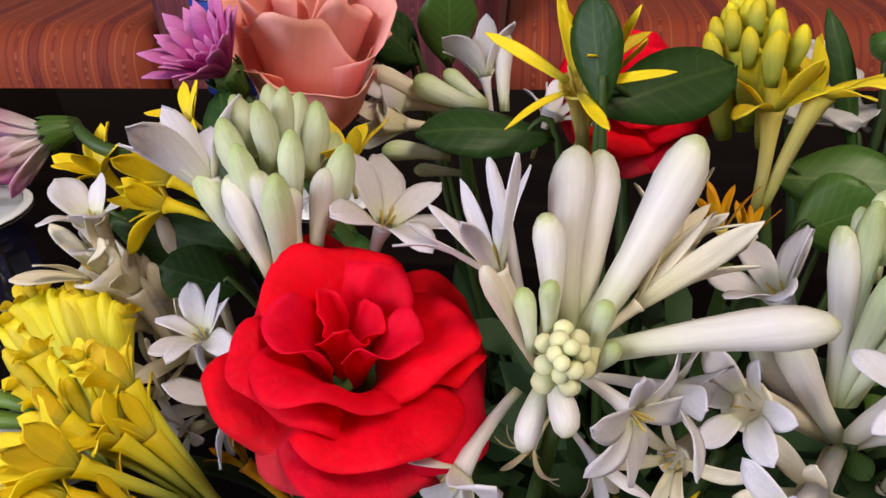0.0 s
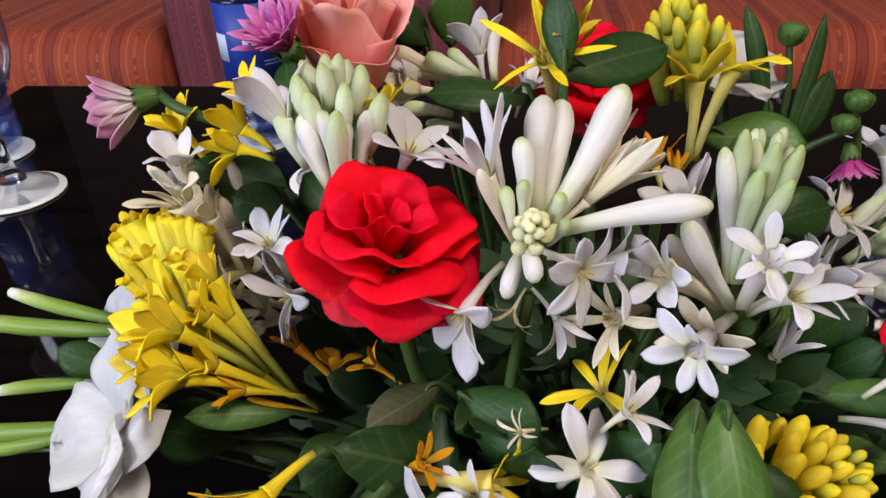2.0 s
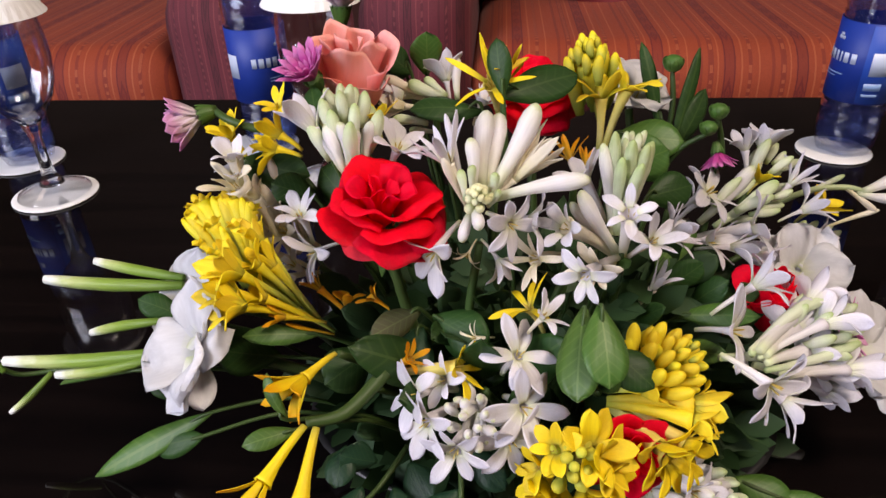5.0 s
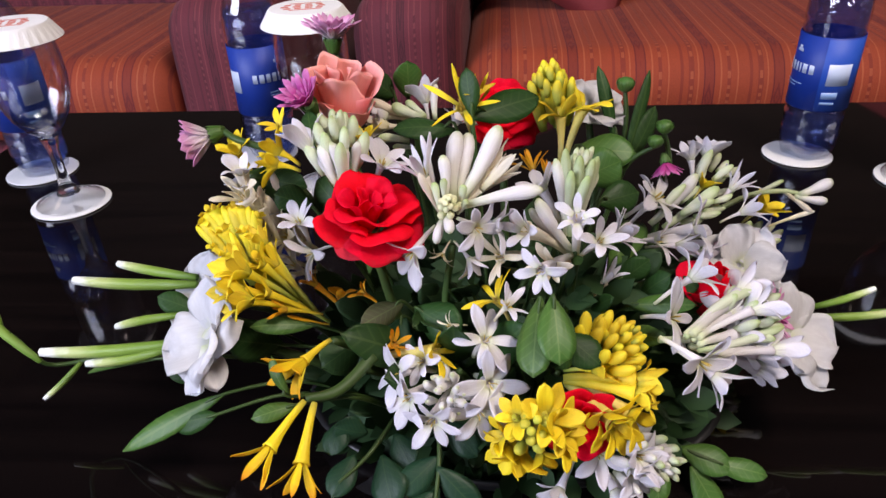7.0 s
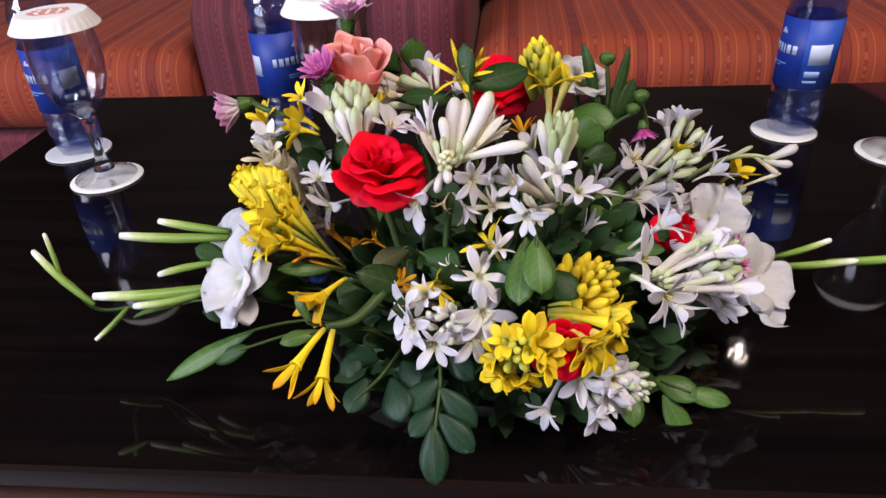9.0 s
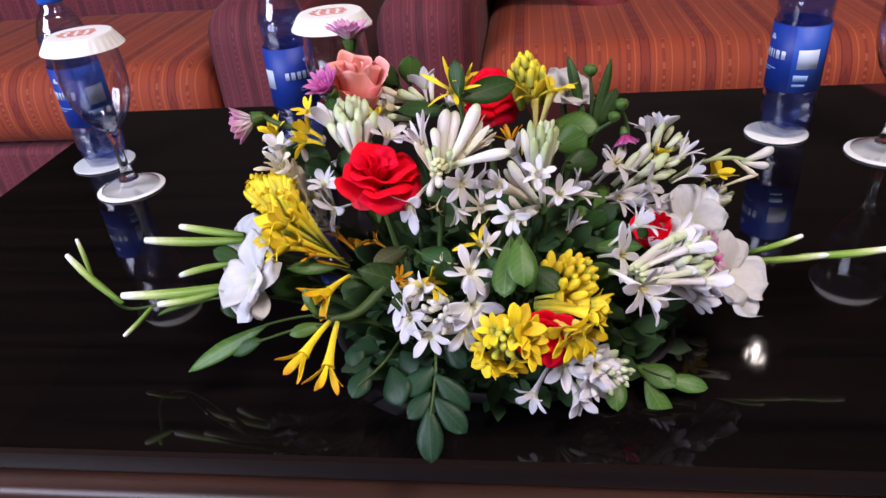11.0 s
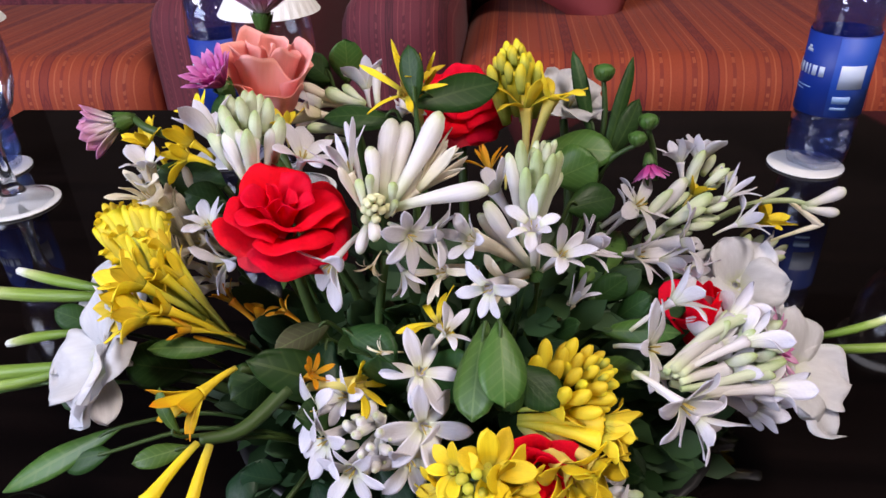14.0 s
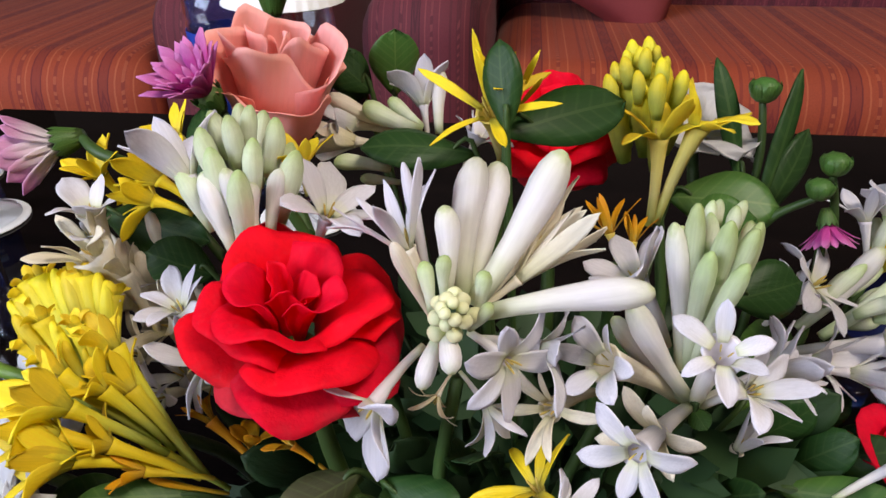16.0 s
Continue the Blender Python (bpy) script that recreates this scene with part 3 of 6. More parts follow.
def water_bottle(x, y, face, z=0.4524):
    """A half-litre bottle with petal foot, ribs, blue label and screw cap; face: the angle of the label's lettering."""
    b = thing("water_bottle", (x, y, z), "clear plastic water bottle with blue label on a coaster", "bottle", "water bottles on the table")
    R = 0.0298
    prof = [(0.0, 0.006), (0.012, 0.004), (0.020, 0.0), (0.0255, 0.002), (0.0288, 0.012), (R, 0.022), (R, 0.036), (R - 0.0012, 0.039), (R, 0.042), (R, 0.050), (R - 0.0012, 0.053), (R - 0.0005, 0.056),
            (R - 0.0005, 0.136), (R, 0.139), (R - 0.0012, 0.143), (R, 0.147), (R, 0.158), (0.0280, 0.172), (0.0235, 0.186), (0.018, 0.196), (0.0135, 0.201), (0.0128, 0.206)]
    foot = lambda k, h: -0.0035 * max(0.0, 1 - h / 0.022) * (0.5 + 0.5 * math.cos(k * 2 * math.pi * 5 / 50)) if h < 0.022 else 0.0
    part("bottle_body", lathe(bmesh.new(), prof, 50, foot), M_PET, b, "clear plastic body")
    wat = [(0, 0.008), (0.020, 0.005), (0.0272, 0.016), (R - 0.0016, 0.024), (R - 0.0024, 0.1), (R - 0.0018, 0.150), (0.0270, 0.170), (0.0, 0.170)]
    part("water", lathe(bmesh.new(), wat, 40), M_WATER, b, "clear water")
    part("cap", lathe(bmesh.new(), [(0, 0.222), (0.0128, 0.222), (0.014, 0.220), (0.0142, 0.207), (0.0132, 0.207), (0, 0.209)], 44, lambda k, h: 0.0003 * (k % 2)), M_CAP, b, "blue ribbed screw cap")
    lab = part("label", lathe(bmesh.new(), [(R + 0.0003, 0.058), (R + 0.0007, 0.058), (R + 0.0007, 0.134), (R + 0.0003, 0.134)], 60), M_LABEL, b, "glossy blue wrap label")
    rl = R + 0.0011
    part("print_field", band(face + 0.92, face + 2.2, 0.0595, 0.1325, R + 0.0008), M_LABELM, lab, "lighter blue field")
    at = face - 0.98
    for wide in (0.16, 0.17, 0.15, 0.16, 0.10, 0.06, 0.16, 0.16):
        part("print_bar", band(at, at + wide, 0.0955, 0.1050, rl), M_LABELW, lab)
        at += wide + 0.075
    part("print_bar", band(face - 0.45, face + 0.35, 0.0835, 0.0848, rl), M_LABELB, lab)
    part("print_bar", band(face - 0.45, face + 0.10, 0.0805, 0.0815, rl), M_LABELB, lab)
    part("print_peak", band(face - 0.14, face + 0.14, 0.116, 0.119, rl), M_LABELW, lab)
    part("print_peak", band(face - 0.07, face + 0.07, 0.119, 0.122, rl), M_LABELW, lab)
    part("print_panel", band(face + 1.10, face + 1.85, 0.086, 0.108, rl), M_LABELW, lab, "pale printed panel")
    part("print_panel", band(face + 1.05, face + 1.55, 0.072, 0.079, rl), M_LABELB, lab)
    part("print_bar", band(face + 1.05, face + 1.5, 0.066, 0.0685, rl), M_LABELB, lab)
    part("print_panel", band(face - 2.0, face - 1.5, 0.084, 0.108, rl), M_LABELW, lab, "pale printed panel")
    return b


def goblet(x, y, turn, z=0.4524):
    g = thing("water_goblet", (x, y, z), "clear stemmed water glass with a paper cover on a coaster", "glass", "water glasses on the table")
    outer = [(0.0, 0.0), (0.033, 0.0), (0.0345, 0.0012), (0.034, 0.0026), (0.024, 0.0055), (0.012, 0.011), (0.0065, 0.020), (0.0052, 0.035), (0.0056, 0.055), (0.0085, 0.066), (0.010, 0.070),
             (0.018, 0.078), (0.027, 0.090), (0.0335, 0.106), (0.0362, 0.124), (0.0358, 0.142), (0.0338, 0.158), (0.0318, 0.168)]
    lift = lambda h: h if h < 0.012 else h * 1.085
    outer = [(r, lift(h)) for r, h in outer]
    part("foot", lathe(bmesh.new(), outer[:6], 56), M_GLASS, g, "flat round glass foot")
    part("stem", lathe(bmesh.new(), [(0.0, outer[5][1])] + outer[5:11] + [(0.0, outer[10][1])], 40), M_STEMGLASS, g, "slender glass stem")
    part("bowl", lathe(bmesh.new(), [(0.0, outer[10][1] + 0.0005)] + outer[10:] + [(r - 0.0009, h) for r, h in outer[:11:-1]] + [(0.006, outer[10][1] + 0.006), (0.0, outer[10][1] + 0.0055)], 56), M_GLASS, g, "round glass bowl")
    fl = lambda k, q: 0.0008 * (k % 2) if q < 0.1775 else 0.0
    cov = part("paper_cover", lathe(bmesh.new(), [(0.0435, 0.1725), (0.0442, 0.1730), (0.036, 0.1867), (0.0345, 0.1880), (0.0, 0.1882), (0.0, 0.1870), (0.034, 0.1867), (0.0352, 0.1855)], 64, fl), M_PAPER, g, "white scalloped paper cover with red print", None, False)
    for k, (wd, off) in enumerate(((0.030, 0.013), (0.040, 0.007), (0.046, 0.0), (0.040, -0.007), (0.030, -0.013))):
        rot = Matrix.Rotation(turn, 4, "Z")
        if k in (0, 4):
            part("print_bar", box(bmesh.new(), (-wd / 2, off - 0.001, 0.1882), (wd / 2, off + 0.001, 0.1884)), M_PRINT, cov, "", rot, False)
        else:
            for q in range(4):
                part("print_bar", box(bmesh.new(), (-wd / 2 + q * wd / 4, off - 0.0022, 0.1882), (-wd / 2 + (q + 0.62) * wd / 4, off + 0.0022, 0.1884)), M_PRINT, cov, "", rot, False)
    return g


for cx, cy, cr in ((-0.506, 0.424, 0.039), (-0.427, 0.345, 0.040), (-0.250, 0.468, 0.039), (-0.152, 0.382, 0.040), (0.364, 0.456, 0.0362), (0.462, 0.392, 0.040)):
    coaster(cx, cy, cr)
water_bottle(-0.503, 0.426, radians(-112))
water_bottle(-0.238, 0.466, radians(-30))
water_bottle(0.372, 0.458, radians(-170))
goblet(-0.427, 0.345, radians(20))
goblet(-0.152, 0.382, radians(12))
goblet(0.462, 0.392, radians(-10))


# ---------------------------------------------------------------- flowers: shared shapes
MESHES = {}


def shell(name, material, width, curl, cup, point, ruffle=0.0, thick=0.006, nl=9, nw=6, neck=0.25, seed=1, twist=0.0):
    """A petal or leaf of unit length from the origin along z that bends towards x; a closed thin shell."""
    key = (name, material.name, width, curl, cup, point, ruffle, seed, twist)
    if key in MESHES:
        return MESHES[key]
    rng = random.Random(seed)
    ph = [rng.uniform(0, 6.3) for _ in range(4)]
    bm = bmesh.new()
    x = z = 0.0
    rows = []
    for i in range(nl + 1):
        s = i / nl
        a = curl * s ** 1.5
        if i:
            x += math.sin(a) / nl
            z += math.cos(a) / nl
        w = width / 2 * (neck + (1 - neck) * math.sin(math.pi * min(1, s / (2 * 0.58)) if s < 0.58 else math.pi / 2)) if s < 0.58 else width / 2 * max(0.0, 1 - ((s - 0.58) / 0.42) ** point) ** 0.62
        w = max(w, 0.004)
        row = []
        for j in range(nw + 1):
            v = 2 * j / nw - 1
            off = -cup * width * v * v * math.sin(math.pi * min(1.0, s * 1.15 + 0.05))
            off += ruffle * width * s * (0.6 * math.sin(5.5 * v + ph[0] + 3 * s) * abs(v) + 0.5 * math.sin(9 * s + ph[1]) * abs(v) ** 2 + 0.25 * math.sin(4 * v + ph[2]))
            y = v * w
            ca, sa = math.cos(twist * s), math.sin(twist * s)
            n = Vector((math.cos(a), 0, -math.sin(a)))
            p = Vector((x, 0, z)) + n * (off * ca - y * sa) + Vector((0, y * ca + off * sa, 0))
            row.append((p, n))
        rows.append(row)
    lay = [[[bm.verts.new(p + n * d) for p, n in row] for row in rows] for d in (thick / 2, -thick / 2)]
    for k, g in enumerate(lay):
        for i in range(nl):
            for j in range(nw):
                q = (g[i][j], g[i][j + 1], g[i + 1][j + 1], g[i + 1][j])
                bm.faces.new(q if k else q[::-1])
    a, b = lay
    for i in range(nl):
        for j in (0, nw):
            bm.faces.new((a[i][j], a[i + 1][j], b[i + 1][j], b[i][j]))
    for j in range(nw):
        for i in (0, nl):
            bm.faces.new((a[i][j], a[i][j + 1], b[i][j + 1], b[i][j]))
    bmesh.ops.recalc_face_normals(bm, faces=bm.faces)
    for f in bm.faces:
        f.smooth = True
    me = bpy.data.meshes.new(name)
    bm.to_mesh(me)
    bm.free()
    me.materials.append(material)
    MESHES[key] = me
    return me


def turned(name, material, profile, sides=12, bend=0.0, groove=0.0):
    """A unit-long turned shape along z, slightly bent: tube, bud or sheath."""
    key = (name, material.name, tuple(profile), bend, groove)
    if key in MESHES:
        return MESHES[key]
    bm = lathe(bmesh.new(), profile, sides, (lambda k, q: groove * (1 if k % 2 else -1)) if groove else None)
    for v in bm.verts:
        v.co.x += bend * math.sin(math.pi * v.co.z)
    for f in bm.faces:
        f.smooth = True
    me = bpy.data.meshes.new(name)
    bm.to_mesh(me)
    bm.free()
    me.materials.append(material)
    MESHES[key] = me
    return me


TUBE = ((0.0, 0.0), (0.055, 0.0), (0.062, 0.15), (0.07, 0.4), (0.085, 0.7), (0.12, 0.93), (0.15, 1.0), (0.115, 0.985), (0.06, 0.8), (0.0, 0.7))
BUD = ((0.0, 0.0), (0.052, 0.0), (0.060, 0.2), (0.074, 0.42), (0.096, 0.64), (0.106, 0.78), (0.094, 0.88), (0.062, 0.96), (0.024, 0.995), (0.0, 1.0))
SPIN = ((0.0, 0.0), (0.075, 0.0), (0.105, 0.2), (0.132, 0.45), (0.138, 0.62), (0.115, 0.8), (0.070, 0.93), (0.026, 0.99), (0.0, 1.0))
FATBUD = ((0.0, 0.0), (0.11, 0.0), (0.15, 0.2), (0.19, 0.45), (0.20, 0.65), (0.17, 0.85), (0.09, 0.97), (0.0, 1.0))
SHEATH = ((0.0, 0.0), (0.065, 0.0), (0.09, 0.2), (0.105, 0.45), (0.10, 0.7), (0.085, 0.9), (0.07, 0.98), (0.0, 1.0))
KNOB = ((0.0, 0.0), (0.25, 0.02), (0.42, 0.2), (0.5, 0.5), (0.44, 0.8), (0.25, 0.96), (0.0, 1.0))
RNG = random.Random(7)


def stem_thing(name, top, label, category, group="", foot=None, radius=0.0022, material=None, bow=0.0):
    """A cut flower: an Empty at the foot of its stem in the foam, and the stem up to its top."""
    foot = Vector(foot) if foot else Vector((0.04 + 0.55 * (top[0] - 0.04), 0.05 + 0.5 * (top[1] - 0.05), min(0.490, top[2] - 0.012)))
    t = thing(name, foot, label, category, group)
    top = Vector(top)
    mid = (foot + top) / 2 + Vector((0, 0, bow)) + 0.12 * (top - foot).length * Vector((RNG.uniform(-1, 1), RNG.uniform(-1, 1), 0.3))
    part("stem", sweep(bmesh.new(), [Vector((0, 0, 0)), mid - foot, top - foot], [radius, radius, radius * 0.8], 8), material or M_STEM, t, "green stem")
    return t


def bud(parent, base, tip, fat=1.0, material=None, shape=BUD, bend=0.03, name="bud"):
    base, tip = away(parent, base), away(parent, tip)
    d = tip - base
    ln = d.length
    me = turned(name, material or M_BUD, shape, 12, bend, 0.003)
    m = aim(base, d, RNG.uniform(0, 6.28)) @ Matrix.Diagonal((ln * fat, ln * fat, ln, 1))
    return part(name, me, None, parent, "", m)


def floret(parent, base, mouth, reach, tube_m, petal_m, spread=68, width=0.44, n=6, curl=0.45, fat=1.0, roll=0.0, jitter=14, name="floret", stamens=True):
    """An open floret: a tapering tube and separate petals round its mouth."""
    base, mouth = away(parent, base), away(parent, mouth)
    reach, width = reach * 1.12, width * 1.12
    d = mouth - base
    ln = d.length
    m = aim(base, d, roll)
    fl = part(name, turned(name, tube_m, TUBE, 12, 0.04), None, parent, "", m @ Matrix.Diagonal((ln * fat * 0.92, ln * fat * 0.92, ln, 1)))
    inv = Matrix.Diagonal((1 / (ln * fat * 0.92), 1 / (ln * fat * 0.92), 1 / ln, 1))
    for k in range(n):
        phi = 2 * math.pi * k / n + radians(RNG.uniform(-13, 13))
        sp = radians(spread + RNG.uniform(-jitter, jitter) + (6 if k % 2 else -6))
        L = reach * RNG.uniform(0.82, 1.10)
        me = shell("petal", petal_m, width * (1.0 if k % 2 else 0.86), curl + 0.4 * (k % 3) - 0.3, 0.12, 1.7, 0.07, 0.015, 9, 6, 0.5, seed=k % 3, twist=0.45 * ((k % 3) - 1))
        pm = Matrix.Translation((0, 0, ln * 0.985)) @ Matrix.Rotation(phi, 4, "Z") @ Matrix.Translation((ln * fat * 0.075, 0, 0)) @ Matrix.Rotation(sp, 4, "Y") @ Matrix.Diagonal((L, L, L, 1))
        part("petal", me, None, fl, "", inv @ pm)
    if stamens:
        for k in range(3):
            pm = Matrix.Translation((0, 0, ln * 0.95)) @ Matrix.Rotation(2.1 * k + 0.5, 4, "Z") @ Matrix.Translation((ln * 0.03, 0, 0)) @ Matrix.Rotation(0.25, 4, "Y") @ Matrix.Diagonal((reach * 0.10, reach * 0.10, reach * 0.28, 1))
            part("stamen", turned("stamen", M_STAMEN, FATBUD, 8), None, fl, "", inv @ pm)
    return fl


def bud_head(parent, base, tip, count, size, material, open_deg=38, radius=0.010, tight=0.0, fat=1.25, shape=None, frill=None):
    """The unopened top of a spike: buds in a spiral round its axis, smaller and closer to the tip."""
    b, t = Vector(base), Vector(tip)
    d = t - b
    q = aim((0, 0, 0), d).to_3x3()
    for k in range(count):
        s = k / max(1, count - 1)
        a = 2.4 * k
        at = b + d * (0.80 * s)
        tilt = radians(open_deg * (1 - 0.72 * s) + RNG.uniform(-5, 5))
        w = q @ Vector((math.sin(tilt) * math.cos(a), math.sin(tilt) * math.sin(a), math.cos(tilt)))
        out = q @ Vector((math.cos(a), math.sin(a), 0))
        ln = size * (1.0 - 0.45 * s) * RNG.uniform(0.9, 1.1)
        st = at + out * radius * (0.35 + 0.65 * (1 - s)) * (1 - tight)
        if frill and k % 2:
            floret(parent, st, st + w * ln * 0.85, ln * 0.44, material, frill, 30, 0.55, 6, 0.5, 1.1, stamens=False)
        else:
            bud(parent, st, st + w * ln, fat * (1 + 0.2 * s), material, shape or SPIN)


def rolled_petal(material, r0, th0, th1, roll, length, span, seed):
    """A broad petal that leaves the axis at th0 degrees, opens to th1 and rolls its uneven rim back; unit size."""
    key = ("rolled_petal", material.name, r0, th0, th1, roll, length, span, seed)
    if key in MESHES:
        return MESHES[key]
    rng = random.Random(seed)
    p1, p2, p3 = (rng.uniform(0, 6.3) for _ in range(3))
    nu, nv = 16, 18
    bm = bmesh.new()
    lay = []
    for d in (0.0, -0.012):
        grid = [[None] * (nv + 1) for _ in range(nu + 1)]
        for j in range(nv + 1):
            v = 2 * j / nv - 1
            reach = length * (1.0 - 0.26 * abs(v) ** 2.4 + 0.05 * math.sin(4.2 * v + p1) + 0.014 * math.sin(11 * v + p2) + 0.07 * max(0.0, 1 - 3.5 * abs(v - 0.25 * math.sin(p3))))
            r, z = r0, 0.0
            for i in range(nu + 1):
                q = i / nu
                th = radians(th0 + (th1 - th0) * q + roll * max(0.0, (q - 0.62) / 0.38) ** 1.6 * (1 + 0.45 * math.sin(3.1 * v + p3)))
                th += 0.15 * q * math.sin(4.0 * v + p2) + 0.05 * q * math.sin(9 * v + p1)
                if i:
                    r += reach / nu * math.sin(th)
                    z += reach / nu * math.cos(th)
                a = v * span * (0.55 + 0.45 * min(1.0, 1.9 * q))
                rr = r + d * math.cos(th)
                grid[i][j] = bm.verts.new((rr * math.cos(a), rr * math.sin(a), z - d * math.sin(th)))
        lay.append(grid)
    for g in lay:
        for i in range(nu):
            for j in range(nv):
                bm.faces.new((g[i][j], g[i][j + 1], g[i + 1][j + 1], g[i + 1][j]))
    a, b = lay
    for i in range(nu):
        for j in (0, nv):
            bm.faces.new((a[i][j], a[i + 1][j], b[i + 1][j], b[i][j]))
    for j in range(nv):
        for i in (0, nu):
            bm.faces.new((a[i][j], a[i][j + 1], b[i][j + 1], b[i][j]))
    bmesh.ops.recalc_face_normals(bm, faces=bm.faces)
    for f in bm.faces:
        f.smooth = True
    me = bpy.data.meshes.new("petal")
    bm.to_mesh(me)
    bm.free()
    me.materials.append(material)
    MESHES[key] = me
    return me


OPEN_ROSE = ((3, 0.08, 4, 12, 12, 0.78, 1.25), (3, 0.15, 10, 22, 34, 0.90, 1.08), (3, 0.20, 18, 42, 46, 0.98, 1.02), (4, 0.22, 36, 64, 40, 0.96, 0.88), (5, 0.22, 56, 88, 30, 0.90, 0.80), (5, 0.22, 74, 106, 22, 0.86, 0.80))


def rose(at, way, radius, material, label, layers=OPEN_ROSE, seed=3, turn=0.0, shift=0.12):
    """An open rose: a deep heart a little off the middle, broad petals round it, the outer rims rolled back."""
    rng = random.Random(seed)
    at, way = Vector(at), Vector(way).normalized()
    r = stem_thing("rose", at - way * radius * 0.8, label, "rose", "", None, 0.0028)
    m = aim(away(r, at - way * radius * 0.5), way, turn)
    for li, (n, r0, th0, th1, roll, ln, span) in enumerate(layers):
        off = shift * radius * max(0.0, 1 - li / 3.5)
        for k in range(n):
            pm = m @ Matrix.Translation((off, 0.0, 0.0)) @ Matrix.Rotation(2 * math.pi * k / n + 0.8 * li + rng.uniform(-0.22, 0.22), 4, "Z") @ Matrix.Rotation(radians(rng.uniform(-6, 6)), 4, "Y") @ Matrix.Scale(radius * rng.uniform(0.94, 1.05), 4)
            part("petal", rolled_petal(material, r0, th0, th1, roll, ln, span, 10 * li + k + 100 * seed), None, r, "", pm)
    part("calyx", turned("calyx", M_STEM, FATBUD, 12), None, r, "green calyx", aim(away(r, at - way * radius * 1.0), way) @ Matrix.Diagonal((radius * 0.9, radius * 0.9, radius * 0.5, 1)))
    for k in range(5):
        pm = aim(away(r, at - way * radius * 0.72), way) @ Matrix.Rotation(1.256 * k, 4, "Z") @ Matrix.Rotation(radians(120), 4, "Y") @ Matrix.Diagonal((radius * 0.8, radius * 0.6, radius * 0.8, 1))
        part("sepal", shell("sepal", M_LEAFL, 0.3, 0.5, 0.1, 1.3), None, r, "", pm)
    for k in range(5):
        pm = m @ Matrix.Translation((shift * radius, 0, 0.05 * radius)) @ Matrix.Rotation(0.7 * k, 4, "Z") @ Matrix.Rotation(0.22, 4, "Y") @ Matrix.Diagonal((radius * 0.06, radius * 0.06, radius * 0.42, 1))
        part("stamen", turned("stamen", M_STAMEN, FATBUD, 8), None, r, "", pm)
    return r


def cup_petal(material, span, flare, seed):
    """A broad rose petal that wraps part of an egg of unit height and rolls out at its rim."""
    key = ("cup_petal", material.name, span, flare, seed)
    if key in MESHES:
        return MESHES[key]
    rng = random.Random(seed)
    p1, p2 = rng.uniform(0, 6.3), rng.uniform(0, 6.3)
    nu, nv = 12, 14
    lay = []
    bm = bmesh.new()
    for d in (0.0, -0.016):
        grid = []
        for i in range(nu + 1):
            s = i / nu
            row = []
            for j in range(nv + 1):
                v = 2 * j / nv - 1
                z = s * (1.0 - 0.34 * abs(v) ** 1.6 + 0.05 * math.sin(4 * v + p1))
                r = 0.17 + 0.29 * math.sin(math.pi * min(0.74, 0.08 + 0.72 * z)) + flare * s ** 5 * (1 + 0.7 * math.sin(3 * v + p2)) + 0.012 * s * math.sin(7 * v + p1) + d
                z -= 0.4 * flare * s ** 7
                a = v * span * (0.62 + 0.38 * min(1.0, 2.2 * s))
                row.append(bm.verts.new((r * math.cos(a), r * math.sin(a), z)))
            grid.append(row)
        lay.append(grid)
    for g in lay:
        for i in range(nu):
            for j in range(nv):
                bm.faces.new((g[i][j], g[i][j + 1], g[i + 1][j + 1], g[i + 1][j]))
    a, b = lay
    for i in range(nu):
        for j in (0, nv):
            bm.faces.new((a[i][j], a[i + 1][j], b[i + 1][j], b[i][j]))
    for j in range(nv):
        for i in (0, nu):
            bm.faces.new((a[i][j], a[i][j + 1], b[i][j + 1], b[i][j]))
    bmesh.ops.recalc_face_normals(bm, faces=bm.faces)
    for f in bm.faces:
        f.smooth = True
    me = bpy.data.meshes.new("petal")
    bm.to_mesh(me)
    bm.free()
    me.materials.append(material)
    MESHES[key] = me
    return me


def cup_rose(base, way, height, fat, material, label, seed=1):
    """A half-open rose: broad petals wrapped round each other into an egg-shaped cup, the outer rims rolled out."""
    rng = random.Random(seed)
    base, way = Vector(base), Vector(way).normalized()
    r = stem_thing("rose", base, label, "rose", "", None, 0.0028)
    m = aim(away(r, base), way)
    for li, (n, sc, hh, flare) in enumerate(((2, 0.42, 1.06, 0.0), (2, 0.62, 1.08, 0.05), (3, 0.80, 1.04, 0.12), (3, 1.0, 0.92, 0.26))):
        for k in range(n):
            lean = Matrix.Rotation(radians(rng.uniform(-3, 5)), 4, "Y")
            pm = m @ Matrix.Rotation(2 * math.pi * k / n + 1.1 * li + rng.uniform(-0.25, 0.25), 4, "Z") @ lean @ Matrix.Diagonal((height * fat * sc, height * fat * sc, height * hh * rng.uniform(0.95, 1.04), 1))
            part("petal", cup_petal(material, 1.75 if li else 2.2, flare, 3 * li + k + seed), None, r, "", pm)
    part("calyx", turned("calyx", M_STEM, FATBUD, 12), None, r, "green calyx", m @ Matrix.Translation((0, 0, -0.12 * height)) @ Matrix.Diagonal((height * 0.7, height * 0.7, height * 0.25, 1)))
    for k in range(5):
        pm = m @ Matrix.Rotation(1.256 * k, 4, "Z") @ Matrix.Rotation(radians(100), 4, "Y") @ Matrix.Diagonal((height * 0.42, height * 0.36, height * 0.42, 1))
        part("sepal", shell("sepal", M_LEAFL, 0.3, 0.5, 0.1, 1.3), None, r, "", pm)
    return r


